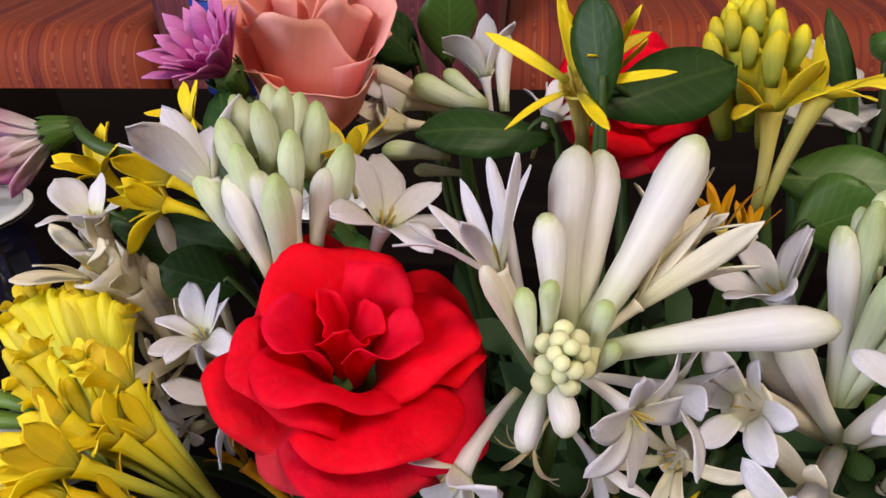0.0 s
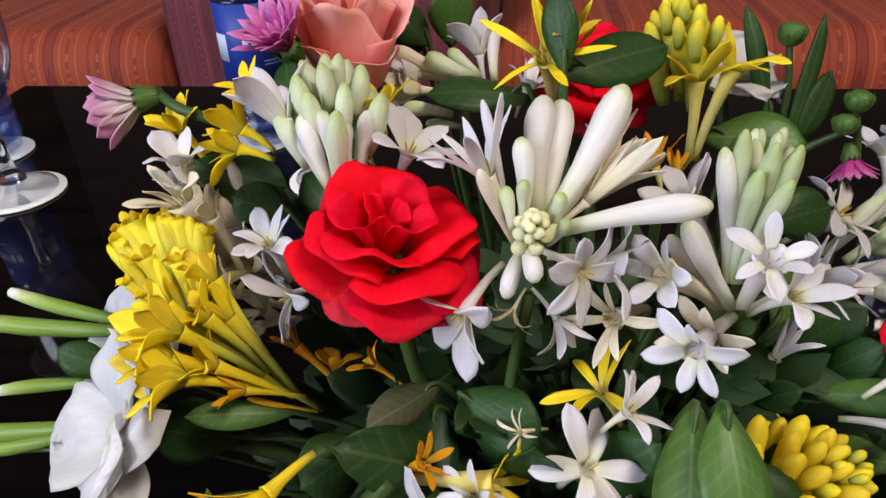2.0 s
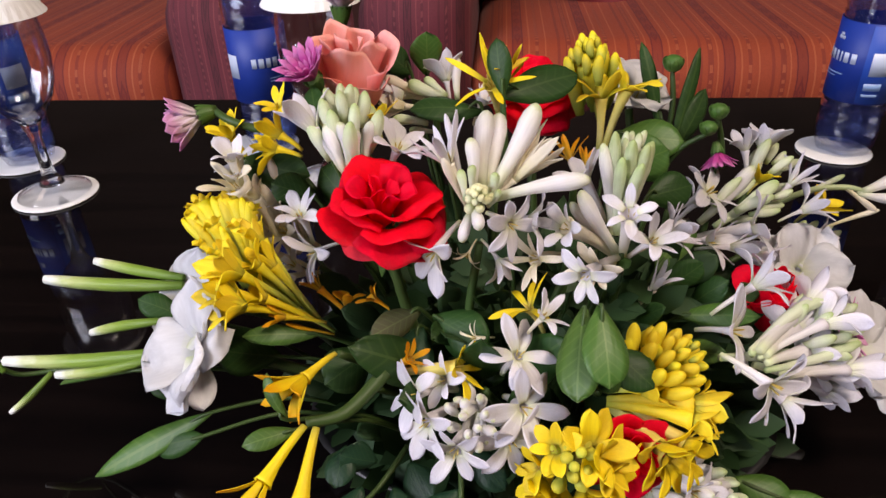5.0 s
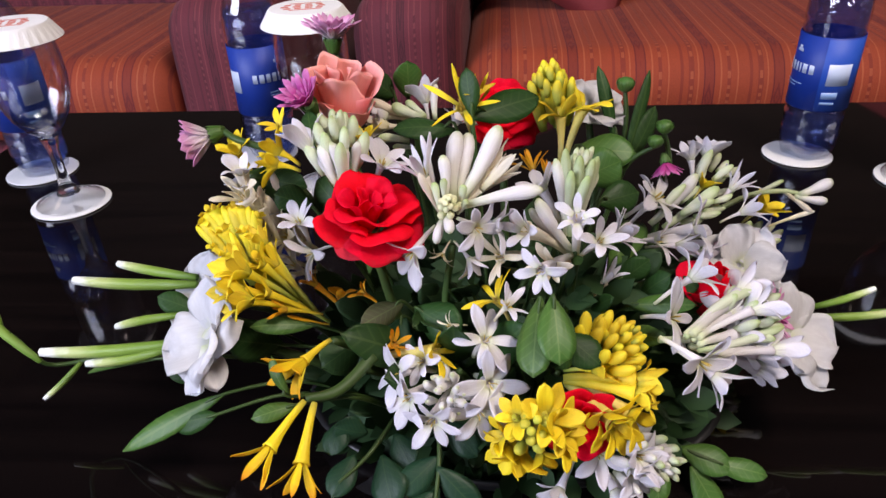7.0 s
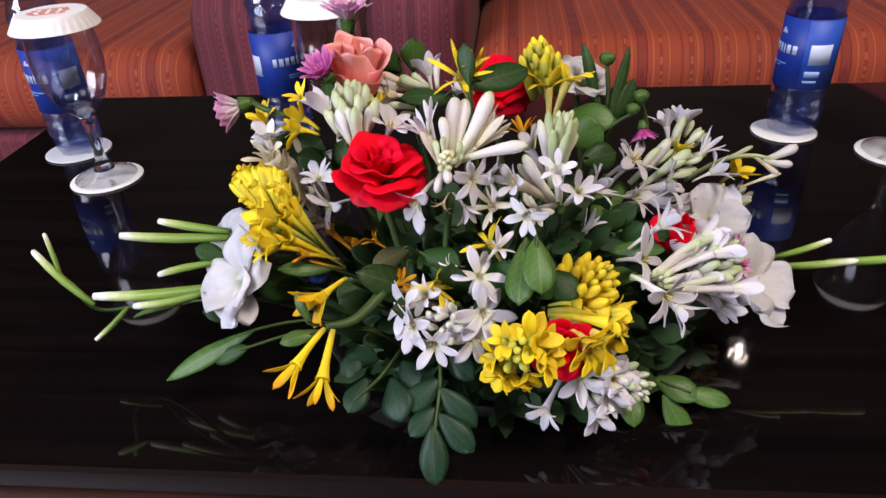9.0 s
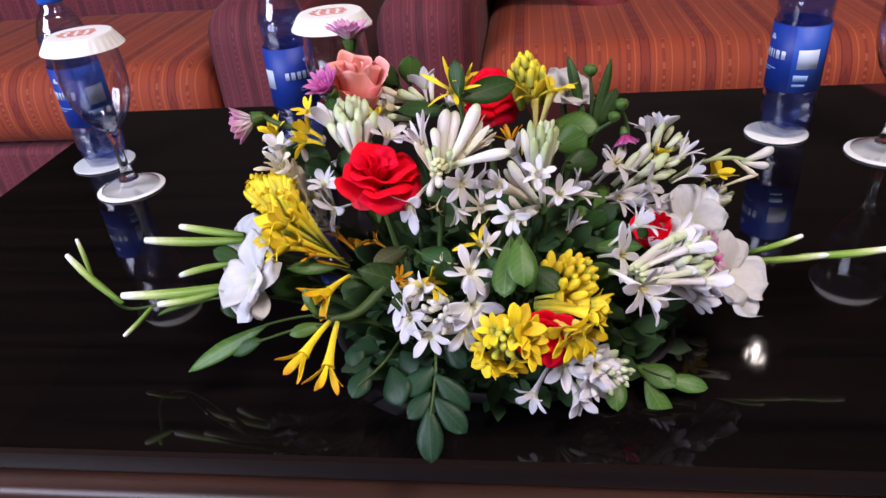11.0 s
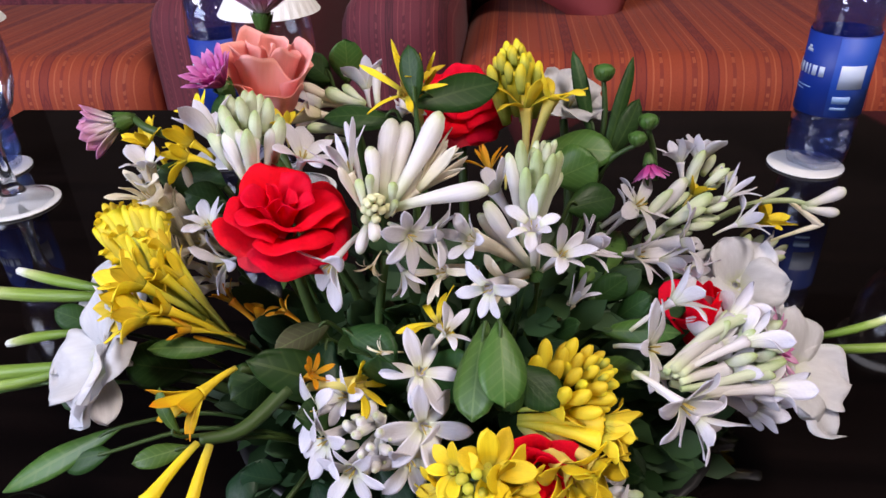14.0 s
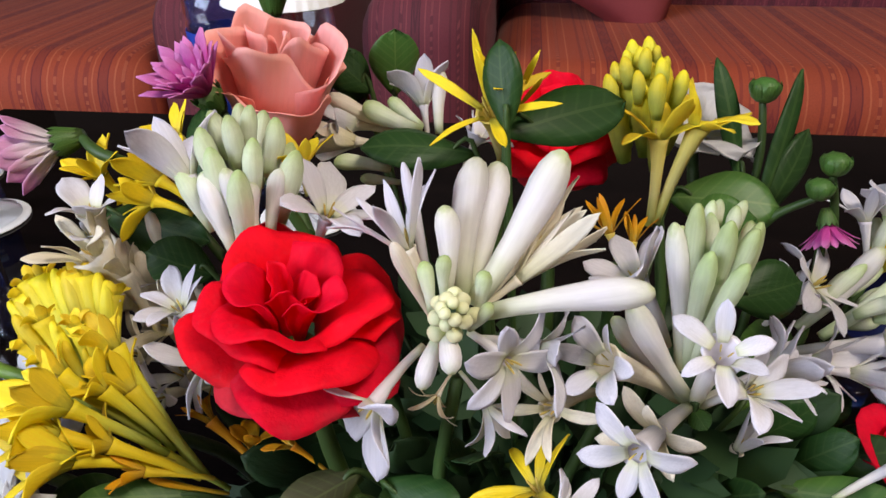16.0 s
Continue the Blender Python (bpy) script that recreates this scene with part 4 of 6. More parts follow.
def daisy(at, way, reach, ray, heart, label, spread=62, count=22, foot=None, bow=0.0, width=0.25):
    """A chrysanthemum: two rings of narrow rays, a heart of short florets, and a green cup under it."""
    at, way = Vector(at), Vector(way).normalized()
    c = stem_thing("chrysanthemum", at - way * reach * 0.55, label, "flower", "chrysanthemums in the arrangement", foot, 0.0021, None, bow)
    m = aim(away(c, at), way)
    for ring, (n, sp, ln) in enumerate(((count, spread, 1.0), (count - 5, spread * 0.72, 0.86), (count // 2, spread * 0.35, 0.55))):
        for k in range(n):
            L = reach * ln * RNG.uniform(0.9, 1.08)
            pm = m @ Matrix.Rotation(2 * math.pi * (k + 0.5 * ring) / n + RNG.uniform(-0.08, 0.08), 4, "Z") @ Matrix.Translation((reach * 0.10, 0, -0.12 * reach)) @ Matrix.Rotation(radians(sp + RNG.uniform(-8, 8)), 4, "Y") @ Matrix.Diagonal((L, L, L, 1))
            part("ray_petal", shell("ray_petal", ray if ring < 2 else heart, width, 0.35, -0.10, 3.0, 0.0, 0.02, 6, 4, 0.5, seed=k % 2), None, c, "", pm)
    part("cup", turned("cup", M_STEM, FATBUD, 14, 0.0, 0.008), None, c, "green scaly cup", m @ Matrix.Translation((0, 0, -0.62 * reach)) @ Matrix.Diagonal((reach * 1.1, reach * 1.1, reach * 0.58, 1)))
    for k in range(12):
        pm = m @ Matrix.Rotation(0.524 * k, 4, "Z") @ Matrix.Translation((reach * 0.16, 0, -0.55 * reach)) @ Matrix.Rotation(radians(22), 4, "Y") @ Matrix.Diagonal((reach * 0.5, reach * 0.5, reach * 0.5, 1))
        part("bract", shell("bract", M_LEAFL, 0.34, -0.2, 0.1, 1.6), None, c, "", pm)
    return c


def bud_stalk(at, foot, size, label="round green chrysanthemum bud on a thin stalk"):
    size *= 0.86
    c = stem_thing("chrysanthemum_bud", Vector(at) - Vector((0, 0, size * 0.4)), label, "flower bud", "green buds in the arrangement", foot, 0.0016)
    part("knob", turned("knob", M_LEAFL, KNOB, 14), None, c, "green knob", Matrix.Translation(away(c, at) - Vector((0, 0, size * 0.45))) @ Matrix.Diagonal((size, size, size * 0.8, 1)))
    for k in range(8):
        pm = Matrix.Translation(away(c, at) - Vector((0, 0, size * 0.45))) @ Matrix.Rotation(0.785 * k, 4, "Z") @ Matrix.Translation((size * 0.2, 0, 0)) @ Matrix.Rotation(radians(58), 4, "Y") @ Matrix.Diagonal((size * 0.85, size * 0.85, size * 0.85, 1))
        part("bract", shell("bract", M_LEAFL, 0.42, -1.5, 0.1, 1.8), None, c, "", pm)
    return c


def leaf(base, tip, width, material, label="dark green glossy oval leaf in the arrangement", face=(0, -0.6, 0.8), fold=0.12, curl=0.5, parent=None, point=1.7):
    """One oval leaf from base to tip, its upper side turned to face."""
    base, tip, face = Vector(base), Vector(tip), Vector(face)
    d = tip - base
    ln = d.length
    z = d.normalized()
    x = (face - z * face.dot(z)).normalized() * -1.0
    y = z.cross(x)
    rot = Matrix((x, y, z)).transposed().to_4x4()
    # the chord of the bent blade is turned back on to base-tip
    lean = curl * 0.40
    me = shell("blade", material, round(width / ln, 2), curl, -fold, point, 0.05, 0.010, 10, 6, 0.12, seed=int(1000 * abs(base.x + tip.z)) % 5)
    top = parent or thing("leaf", base, label, "leaf", "leaves in the arrangement")
    m = Matrix.Translation(away(top, base)) @ rot @ Matrix.Rotation(-lean, 4, "Y") @ Matrix.Diagonal((ln * 1.04, ln * 1.04, ln * 1.04, 1))
    part("blade", me, None, top, "", m)
    if parent is None:
        foot = Vector((0.04 + 0.55 * (base.x - 0.04), 0.05 + 0.5 * (base.y - 0.05), min(0.49, base.z - 0.005))) - base
        part("stalk", sweep(bmesh.new(), [foot, foot * 0.5 + Vector((0, 0, 0.01)), Vector((0, 0, 0)), z * ln * 0.25], [0.0012, 0.0011, 0.0010, 0.0006], 6), M_STEM, top)
    return top


def sprig(points, leaves, material, label, size, width=0.45, pairs=True):
    """A twig with oval leaves along it."""
    t = thing("leaf_sprig", points[0], label, "foliage", "leaf sprigs in the arrangement")
    pts = [Vector(p) for p in points]
    part("twig", sweep(bmesh.new(), [p - pts[0] for p in pts], [0.0014] * (len(pts) - 1) + [0.0007], 6), M_STEM, t)
    n = leaves
    for k in range(n):
        s = (k + 1) / n * (len(pts) - 1)
        i = min(int(s), len(pts) - 2)
        p = pts[i].lerp(pts[i + 1], s - i)
        d = (pts[i + 1] - pts[i]).normalized()
        side = d.cross(Vector((0, -0.5, 0.85))).normalized()
        if k == n - 1:
            w = d
        else:
            w = (d * 0.75 + side * (1 if k % 2 else -1) * 0.85 + Vector((0, 0, 0.1))).normalized()
        ln = size * RNG.uniform(0.85, 1.12)
        leaf(p, p + w * ln, ln * width, material, "", (0, -0.55, 0.85), 0.1, 0.4, t)
    return t


def glad_bloom(at, way, reach, label, spread=58, n=6, seed=1, foot=None, roll=0.3, stamens=3):
    """A gladiolus flower: broad ruffled petals round an open throat."""
    rng = random.Random(seed)
    at, way = Vector(at), Vector(way).normalized()
    g = stem_thing("gladiolus", at - way * reach * 0.8, label, "flower", "gladioli in the arrangement", foot, 0.003)
    m = aim(away(g, at - way * reach * 0.45), way)
    part("throat", turned("throat", M_GLAD, TUBE, 12), None, g, "", aim(away(g, at - way * reach * 0.9), way) @ Matrix.Diagonal((reach * 0.9, reach * 0.9, reach * 0.5, 1)))
    for k in range(n):
        L = reach * rng.uniform(0.92, 1.12)
        pm = m @ Matrix.Rotation(2 * math.pi * k / n + roll, 4, "Z") @ Matrix.Translation((reach * 0.06, 0, 0)) @ Matrix.Rotation(radians(spread + (10 if k % 2 else -8) + rng.uniform(-6, 6)), 4, "Y") @ Matrix.Diagonal((L, L, L, 1))
        part("petal", shell("glad_petal", M_GLAD, 1.10, 0.8, 0.06, 3.0, 0.17, 0.010, 14, 12, 0.3, seed=20 + k + seed), None, g, "", pm)
    for k in range(stamens):
        part("stamen", turned("stamen", M_STAMEN, FATBUD, 8), None, g, "", m @ Matrix.Rotation(0.25 * k - 0.2, 4, "X") @ Matrix.Diagonal((reach * 0.05, reach * 0.05, reach * 0.55, 1)))
    return g


def glad_bud(parent, base, tip, fat=1.0):
    return bud(parent, base, tip, fat * 0.52, M_GLADBUD, SHEATH, 0.06, "sheathed_bud")

# ---------------------------------------------------------------- container
tray = thing("floral_foam_tray", (0.04, 0.05, 0.4502), "low black oval tray with green floral foam on the table", "tray")
part("tray", lathe(bmesh.new(), [(0.0, 0.0), (0.085, 0.0), (0.098, 0.018), (0.094, 0.018), (0.082, 0.003), (0.0, 0.003)], 40), M_TRAY, tray, "black plastic tray", Matrix.Diagonal((1.35, 0.78, 1, 1)))
part("foam", lathe(bmesh.new(), [(0.0, 0.0035), (0.08, 0.0035), (0.085, 0.03), (0.07, 0.044), (0.0, 0.048)], 40), M_FOAM, tray, "dark green foam block", Matrix.Diagonal((1.35, 0.78, 1, 1)))

# ---------------------------------------------------------------- roses
rose((-0.0290, 0.0080, 0.6268), (0.18, -0.20, 0.96), 0.0255, M_RED, "large open red rose with pink-streaked petals", seed=3, turn=0.5, shift=0.16)
rose((-0.0563, 0.0840, 0.6449), (0.24, -0.20, 0.95), 0.0178, M_PEACH, "half-open peach pink rose", ((2, 0.08, 16, 0, 4, 2.15, 1.6), (3, 0.14, 30, -4, 14, 2.25, 1.3), (3, 0.20, 42, -6, 26, 2.25, 1.25), (3, 0.24, 56, -8, 48, 2.0, 1.15)), 6, 0.4, 0.05)
rose((0.0350, 0.1210, 0.6352), (0.1, -0.5, 0.85), 0.0235, M_RED, "red rose behind dark leaves", OPEN_ROSE[1:], 8, 1.1)
cup_rose((0.1548, 0.0478, 0.5343), (-0.1, -0.15, 0.95), 0.034, 0.74, M_RED, "red rose bud among white flowers", 11)
rose((0.0748, -0.0366, 0.5266), (0.2, -0.85, 0.3), 0.020, M_RED, "dark red rose between yellow florets", OPEN_ROSE[1:4], 13, 0.3)

# ---------------------------------------------------------------- central white tuberose
WT = "white tuberose spike with buds and open florets"
GT = "tuberose spikes in the arrangement"
s = stem_thing("tuberose", (0.0084, 0.0130, 0.6027), WT, "flower", GT)
bud(s, (0.0121, 0.0115, 0.6270), (0.0320, 0.0310, 0.6595), 1.0)
bud(s, (0.0095, 0.0130, 0.6276), (0.0108, 0.0390, 0.6535), 1.12)
bud(s, (0.0112, 0.0150, 0.6265), (0.0163, 0.0430, 0.6507), 1.05)
bud(s, (0.0056, 0.0115, 0.6284), (0.0046, 0.0200, 0.6491), 1.35)
bud(s, (0.0056, 0.0080, 0.6305), (0.0057, 0.0090, 0.6419), 1.6, M_GBUD)
bud(s, (0.0154, 0.0060, 0.6289), (0.0523, 0.0040, 0.6384), 0.95)
bud(s, (0.0135, 0.0050, 0.6287), (0.0151, 0.0065, 0.6399), 1.7, M_GBUD)
bud(s, (0.0120, 0.0020, 0.6267), (0.0169, 0.0010, 0.6349), 1.6, M_GBUD)
bud(s, (0.0028, 0.0070, 0.6271), (0.0006, 0.0100, 0.6395), 1.5, M_GBUD)
bud(s, (0.0047, 0.0020, 0.6235), (0.0015, -0.0050, 0.6138), 1.0, shape=FATBUD)
bud(s, (0.0067, 0.0010, 0.6262), (0.0090, -0.0080, 0.6217), 1.25, shape=FATBUD)
bud_head(s, (0.0082, 0.0040, 0.6282), (0.0085, -0.0060, 0.6378), 15, 0.0044, M_KNOB, 58, 0.0034, 0.0, 0.95, KNOB)
floret(s, (0.0122, 0.0130, 0.6218), (0.0229, 0.0180, 0.6306), 0.0225, M_IVORY, M_IVORY, 24, 0.15, 9, 0.1, 0.8)
floret(s, (0.0113, 0.0160, 0.6199), (0.0255, 0.0260, 0.6345), 0.0180, M_IVORY, M_IVORY, 24, 0.16, 7, 0.2, 0.8)
floret(s, (0.0042, 0.0120, 0.6211), (-0.0044, 0.0160, 0.6390), 0.0190, M_IVORY, M_WHITE, 36, 0.17, 8, 0.2, 0.95)
bud(s, (0.0038, 0.0100, 0.6214), (-0.0061, 0.0080, 0.6452), 0.75, M_IVORY)
bud(s, (0.0028, 0.0120, 0.6211), (-0.0061, 0.0260, 0.6571), 0.38, M_WHITE)
floret(s, (0.0005, 0.0080, 0.6165), (-0.0097, -0.0060, 0.6091), 0.0150, M_TUBE, M_WHITE, 60, 0.42, 6, 0.3, 1.0, roll=0.5)
floret(s, (0.0114, 0.0110, 0.6190), (0.0211, 0.0000, 0.6198), 0.0130, M_TUBE, M_WHITE, 66, 0.42, 6, 0.4, 1.2, roll=0.1)
floret(s, (0.0131, 0.0150, 0.6144), (0.0293, 0.0100, 0.6162), 0.0140, M_TUBE, M_WHITE, 50, 0.34, 6, 0.4, 1.0)
floret(s, (0.0089, 0.0130, 0.6049), (0.0163, 0.0080, 0.5978), 0.0120, M_TUBE, M_WHITE, 40, 0.26, 5, 0.5, 0.9)
floret(s, (0.0072, 0.0120, 0.6055), (0.0038, 0.0080, 0.6006), 0.0090, M_IVORY, M_IVORY, 52, 0.12, 6, 0.9, 0.9)

# ---------------------------------------------------------------- white tuberose beside it
s = stem_thing("tuberose", (0.0728, 0.0240, 0.5875), WT, "flower", GT)
for bx, tx, ty, y1, fat in ((0.0664, 0.0592, 0.6440, 0.0262, 0.62), (0.0672, 0.0640, 0.6490, 0.0270, 0.55), (0.0690, 0.0705, 0.6478, 0.0210, 0.58), (0.0700, 0.0770, 0.6455, 0.0220, 0.60), (0.0705, 0.0800, 0.6440, 0.0285, 0.55), (0.0686, 0.0742, 0.6400, 0.0150, 0.62), (0.0680, 0.0662, 0.6420, 0.0165, 0.60)):
    bud(s, (bx, 0.0235, 0.6020), (tx, y1, ty), fat, M_GBUD if tx > 0.061 else M_BUD)
bud_head(s, (0.0713, 0.0260, 0.6258), (0.0750, 0.0400, 0.6419), 13, 0.0135, M_GBUD, 20, 0.0075, 0.0, 1.25)
bud(s, (0.0710, 0.0225, 0.5914), (0.0504, 0.0180, 0.6259), 0.85)
bud(s, (0.0696, 0.0240, 0.5907), (0.0472, 0.0220, 0.6183), 0.75)
floret(s, (0.0718, 0.0220, 0.5919), (0.0692, 0.0030, 0.6237), 0.0098, M_TUBE, M_WHITE, 50, 0.42, 6, 0.4, 1.0)
floret(s, (0.0642, 0.0300, 0.6041), (0.0538, 0.0330, 0.6231), 0.0130, M_TUBE, M_WHITE, 34, 0.44, 6, 0.2, 1.1)
floret(s, (0.0682, 0.0260, 0.5899), (0.0445, 0.0120, 0.6116), 0.0105, M_IVORY, M_WHITE, 44, 0.5, 6, 0.5, 1.1)
floret(s, (0.0698, 0.0200, 0.5919), (0.0522, -0.0050, 0.5987), 0.0108, M_TUBE, M_WHITE, 58, 0.42, 6, 0.4, 1.0)
floret(s, (0.0702, 0.0240, 0.5867), (0.0584, 0.0040, 0.5963), 0.0120, M_IVORY, M_IVORY, 50, 0.34, 6, 0.5)
floret(s, (0.0742, 0.0250, 0.5883), (0.0919, 0.0260, 0.6000), 0.0150, M_TUBE, M_WHITE, 40, 0.36, 6, 0.3, 0.9)
floret(s, (0.0740, 0.0240, 0.5881), (0.0820, 0.0140, 0.6039), 0.0140, M_TUBE, M_WHITE, 44, 0.36, 6, 0.3, 0.9)
leaf((0.0705, 0.0200, 0.5922), (0.0732, 0.0130, 0.5909), 0.006, M_LEAFL, "short pale green bract under a white spike", (0, -0.9, 0.4))

# ---------------------------------------------------------------- green-white spike and its florets
s = stem_thing("tuberose", (-0.0467, 0.0303, 0.6215), "tuberose spike with pale green buds", "flower", GT)
bud_head(s, (-0.0481, 0.0297, 0.6325), (-0.0517, 0.0404, 0.6594), 18, 0.021, M_GBUD, 26, 0.010, 0.0, 1.2)
bud(s, (-0.0492, 0.0199, 0.6321), (-0.0568, 0.0264, 0.6525), 1.25)
bud(s, (-0.0429, 0.0197, 0.6383), (-0.0437, 0.0237, 0.6512), 1.6)
bud(s, (-0.0401, 0.0218, 0.6373), (-0.0378, 0.0298, 0.6525), 1.5)
bud(s, (-0.0471, 0.0195, 0.6349), (-0.0507, 0.0256, 0.6539), 1.2)
floret(s, (-0.0515, 0.0225, 0.6329), (-0.0633, 0.0301, 0.6482), 0.017, M_TUBE, M_WHITE, 28, 0.36, 6, 0.2, 1.0)
floret(s, (-0.0332, 0.0344, 0.6234), (-0.0283, 0.0338, 0.6373), 0.0155, M_TUBE, M_WHITE, 46, 0.46, 6, 0.4, 1.3)
floret(s, (-0.1124, 0.0600, 0.5889), (-0.1126, 0.0570, 0.6228), 0.0120, M_IVORY, M_WHITE, 44, 0.62, 5, 0.3, 1.0)
floret(s, (-0.1125, 0.0580, 0.5901), (-0.1143, 0.0560, 0.6150), 0.0080, M_IVORY, M_WHITE, 62, 0.55, 5, 0.3, 1.0)
for bx, tx, y1, ty in ((0.0000, -0.004, 0.066, 0.6190), (0.0030, 0.0035, 0.068, 0.6150), (-0.0030, -0.010, 0.062, 0.6080), (0.0060, 0.010, 0.060, 0.6100)):
    bud(s, (-0.0860 + bx, 0.0560, 0.5780), (-0.0950 + tx, y1, ty), 0.62, M_IVORY)
floret(s, (-0.0953, 0.0500, 0.5799), (-0.1037, 0.0520, 0.6029), 0.0110, M_IVORY, M_IVORY, 30, 0.36, 6, 0.4)
floret(s, (-0.0854, 0.0652, 0.5713), (-0.1047, 0.0571, 0.5878), 0.017, M_IVORY, M_IVORY, 34, 0.3, 6, 0.5)
floret(s, (-0.0775, 0.0605, 0.5702), (-0.0903, 0.0512, 0.5837), 0.016, M_IVORY, M_IVORY, 50, 0.3, 6, 0.4)
floret(s, (-0.0743, 0.0400, 0.5850), (-0.0765, 0.0340, 0.6037), 0.0130, M_TUBE, M_WHITE, 50, 0.36, 7, 0.5)
floret(s, (-0.0576, 0.0360, 0.5884), (-0.0703, 0.0300, 0.5867), 0.0185, M_TUBE, M_WHITE, 62, 0.36, 6, 0.5, 0.9)
floret(s, (-0.0764, 0.0501, 0.5608), (-0.0912, 0.0373, 0.5653), 0.014, M_IVORY, M_WHITE, 60, 0.34, 6, 0.4)
floret(s, (-0.1040, 0.0570, 0.5723), (-0.1074, 0.0604, 0.5973), 0.016, M_IVORY, M_IVORY, 24, 0.22, 6, 0.3)

# ---------------------------------------------------------------- white spike at the back
s = stem_thing("tuberose", (-0.0161, 0.0894, 0.6355), "faded white tuberose spike behind the leaves", "flower", GT)
bud(s, (-0.0099, 0.0850, 0.6429), (-0.0286, 0.0840, 0.6511), 1.5, M_GBUD)
bud(s, (-0.0100, 0.0860, 0.6436), (-0.0210, 0.0880, 0.6520), 1.5, M_GBUD)
bud(s, (-0.0187, 0.0740, 0.6337), (-0.0357, 0.0700, 0.6373), 1.4, M_GBUD)
bud(s, (-0.0154, 0.0720, 0.6301), (-0.0277, 0.0700, 0.6319), 1.4, M_GBUD)
bud(s, (-0.0050, 0.0900, 0.6400), (-0.0055, 0.1000, 0.6584), 1.2)
bud(s, (-0.0178, 0.0880, 0.6418), (-0.0409, 0.0880, 0.6526), 1.1, M_IVORY)
floret(s, (-0.0165, 0.0860, 0.6402), (-0.0315, 0.0860, 0.6435), 0.0150, M_IVORY, M_WHITE, 34, 0.44, 6, 0.4)
floret(s, (-0.0160, 0.0800, 0.6380), (-0.0306, 0.0790, 0.6405), 0.0140, M_IVORY, M_IVORY, 30, 0.44, 6, 0.3)
floret(s, (-0.0082, 0.0880, 0.6362), (-0.0106, 0.0940, 0.6480), 0.0140, M_TUBE, M_WHITE, 30, 0.40, 6, 0.3)
floret(s, (0.0028, 0.0880, 0.6270), (0.0065, 0.0900, 0.6367), 0.0120, M_IVORY, M_WHITE, 40, 0.40, 6, 0.3)

# ---------------------------------------------------------------- chrysanthemums
daisy((-0.1413, 0.0861, 0.6326), (-0.88, -0.34, -0.18), 0.0190, M_PINK, M_PINK, "pink and white daisy-like chrysanthemum on a bent stem", 27, 13, (-0.1057, 0.0803, 0.6276), width=0.42)
daisy((-0.0708, 0.0624, 0.6621), (-0.30, -0.42, 0.85), 0.0165, M_MAGENTA, M_MAGENTA, "magenta chrysanthemum with pale ray tips", 32, 18)
daisy((-0.0655, 0.1177, 0.6820), (0.05, 0.10, 0.97), 0.0190, M_PINK, M_MAGENTA, "pink chrysanthemum standing above the arrangement", 44, 22, (-0.0593, 0.1022, 0.6485))
daisy((0.1852, 0.0324, 0.5441), (0.75, -0.3, 0.35), 0.018, M_PINK, M_MAGENTA, "pale pink chrysanthemum behind a white spike", 75, 22)
daisy((0.1332, 0.1080, 0.6019), (0.1, -0.3, -0.6), 0.012, M_MAGENTA, M_MAGENTA, "small purple drooping chrysanthemum", 40, 16)
bud_stalk((0.1084, 0.1307, 0.6456), (0.1093, 0.1224, 0.6075), 0.0125)
bud_stalk((0.1298, 0.1087, 0.6269), (0.1366, 0.1067, 0.5947), 0.0115)
bud_stalk((0.1240, 0.1018, 0.6203), (0.1067, 0.1053, 0.5986), 0.0105)

# ---------------------------------------------------------------- yellow florets and spikes
YT = "yellow dyed tuberose spike"
s = stem_thing("tuberose", (-0.0892, 0.0776, 0.6079), "yellow florets behind white ones", "flower", GT)
floret(s, (-0.0784, 0.0580, 0.6264), (-0.0885, 0.0600, 0.6331), 0.0120, M_YELLOW, M_YELLOW, 30, 0.40, 9, 0.3, 1.5, stamens=False)
floret(s, (-0.0782, 0.0560, 0.6239), (-0.0902, 0.0570, 0.6273), 0.0120, M_YELLOW, M_YELLOW, 28, 0.40, 8, 0.3, 1.4, stamens=False)
floret(s, (-0.1175, 0.0847, 0.6096), (-0.1223, 0.0810, 0.6241), 0.012, M_YELLOW, M_YELLOW, 32, 0.42, 8, 0.3, 1.3, stamens=False)
floret(s, (-0.0981, 0.1020, 0.6274), (-0.1000, 0.0982, 0.6332), 0.011, M_CREAMY, M_YELLOW, 50, 0.3, 7, 0.3, 1.2)
floret(s, (-0.0361, 0.0418, 0.6389), (-0.0374, 0.0434, 0.6458), 0.011, M_CREAMY, M_LEMON, 30, 0.35, 6, 0.2, 1.2)
s = stem_thing("tuberose", (0.0173, 0.0884, 0.6271), "yellow spidery florets behind a dark leaf", "flower", GT)
floret(s, (0.0172, 0.0893, 0.6287), (0.0123, 0.0712, 0.6545), 0.0215, M_CREAMY, M_YELLOW, 58, 0.13, 6, 0.1, 1.0, 0.4)
floret(s, (0.0153, 0.0900, 0.6262), (0.0183, 0.0785, 0.6539), 0.019, M_CREAMY, M_YELLOW, 14, 0.14, 5, 0.1, 0.9)
s = stem_thing("tuberose", (0.0704, 0.1006, 0.6163), "lemon yellow tuberose spike with tight buds", "flower", GT)
bud_head(s, (0.0648, 0.1080, 0.6232), (0.0612, 0.1150, 0.6612), 22, 0.0240, M_YBUD, 11, 0.0080, 0.0, 1.15)
bud_head(s, (0.0623, 0.1060, 0.6417), (0.0607, 0.1120, 0.6620), 18, 0.0140, M_YBUD, 14, 0.0110, 0.0, 1.4)
floret(s, (0.0679, 0.0950, 0.6066), (0.0672, 0.0980, 0.6381), 0.0165, M_CREAMY, M_LEMON, 50, 0.38, 6, 0.25, 0.85, 0.3)
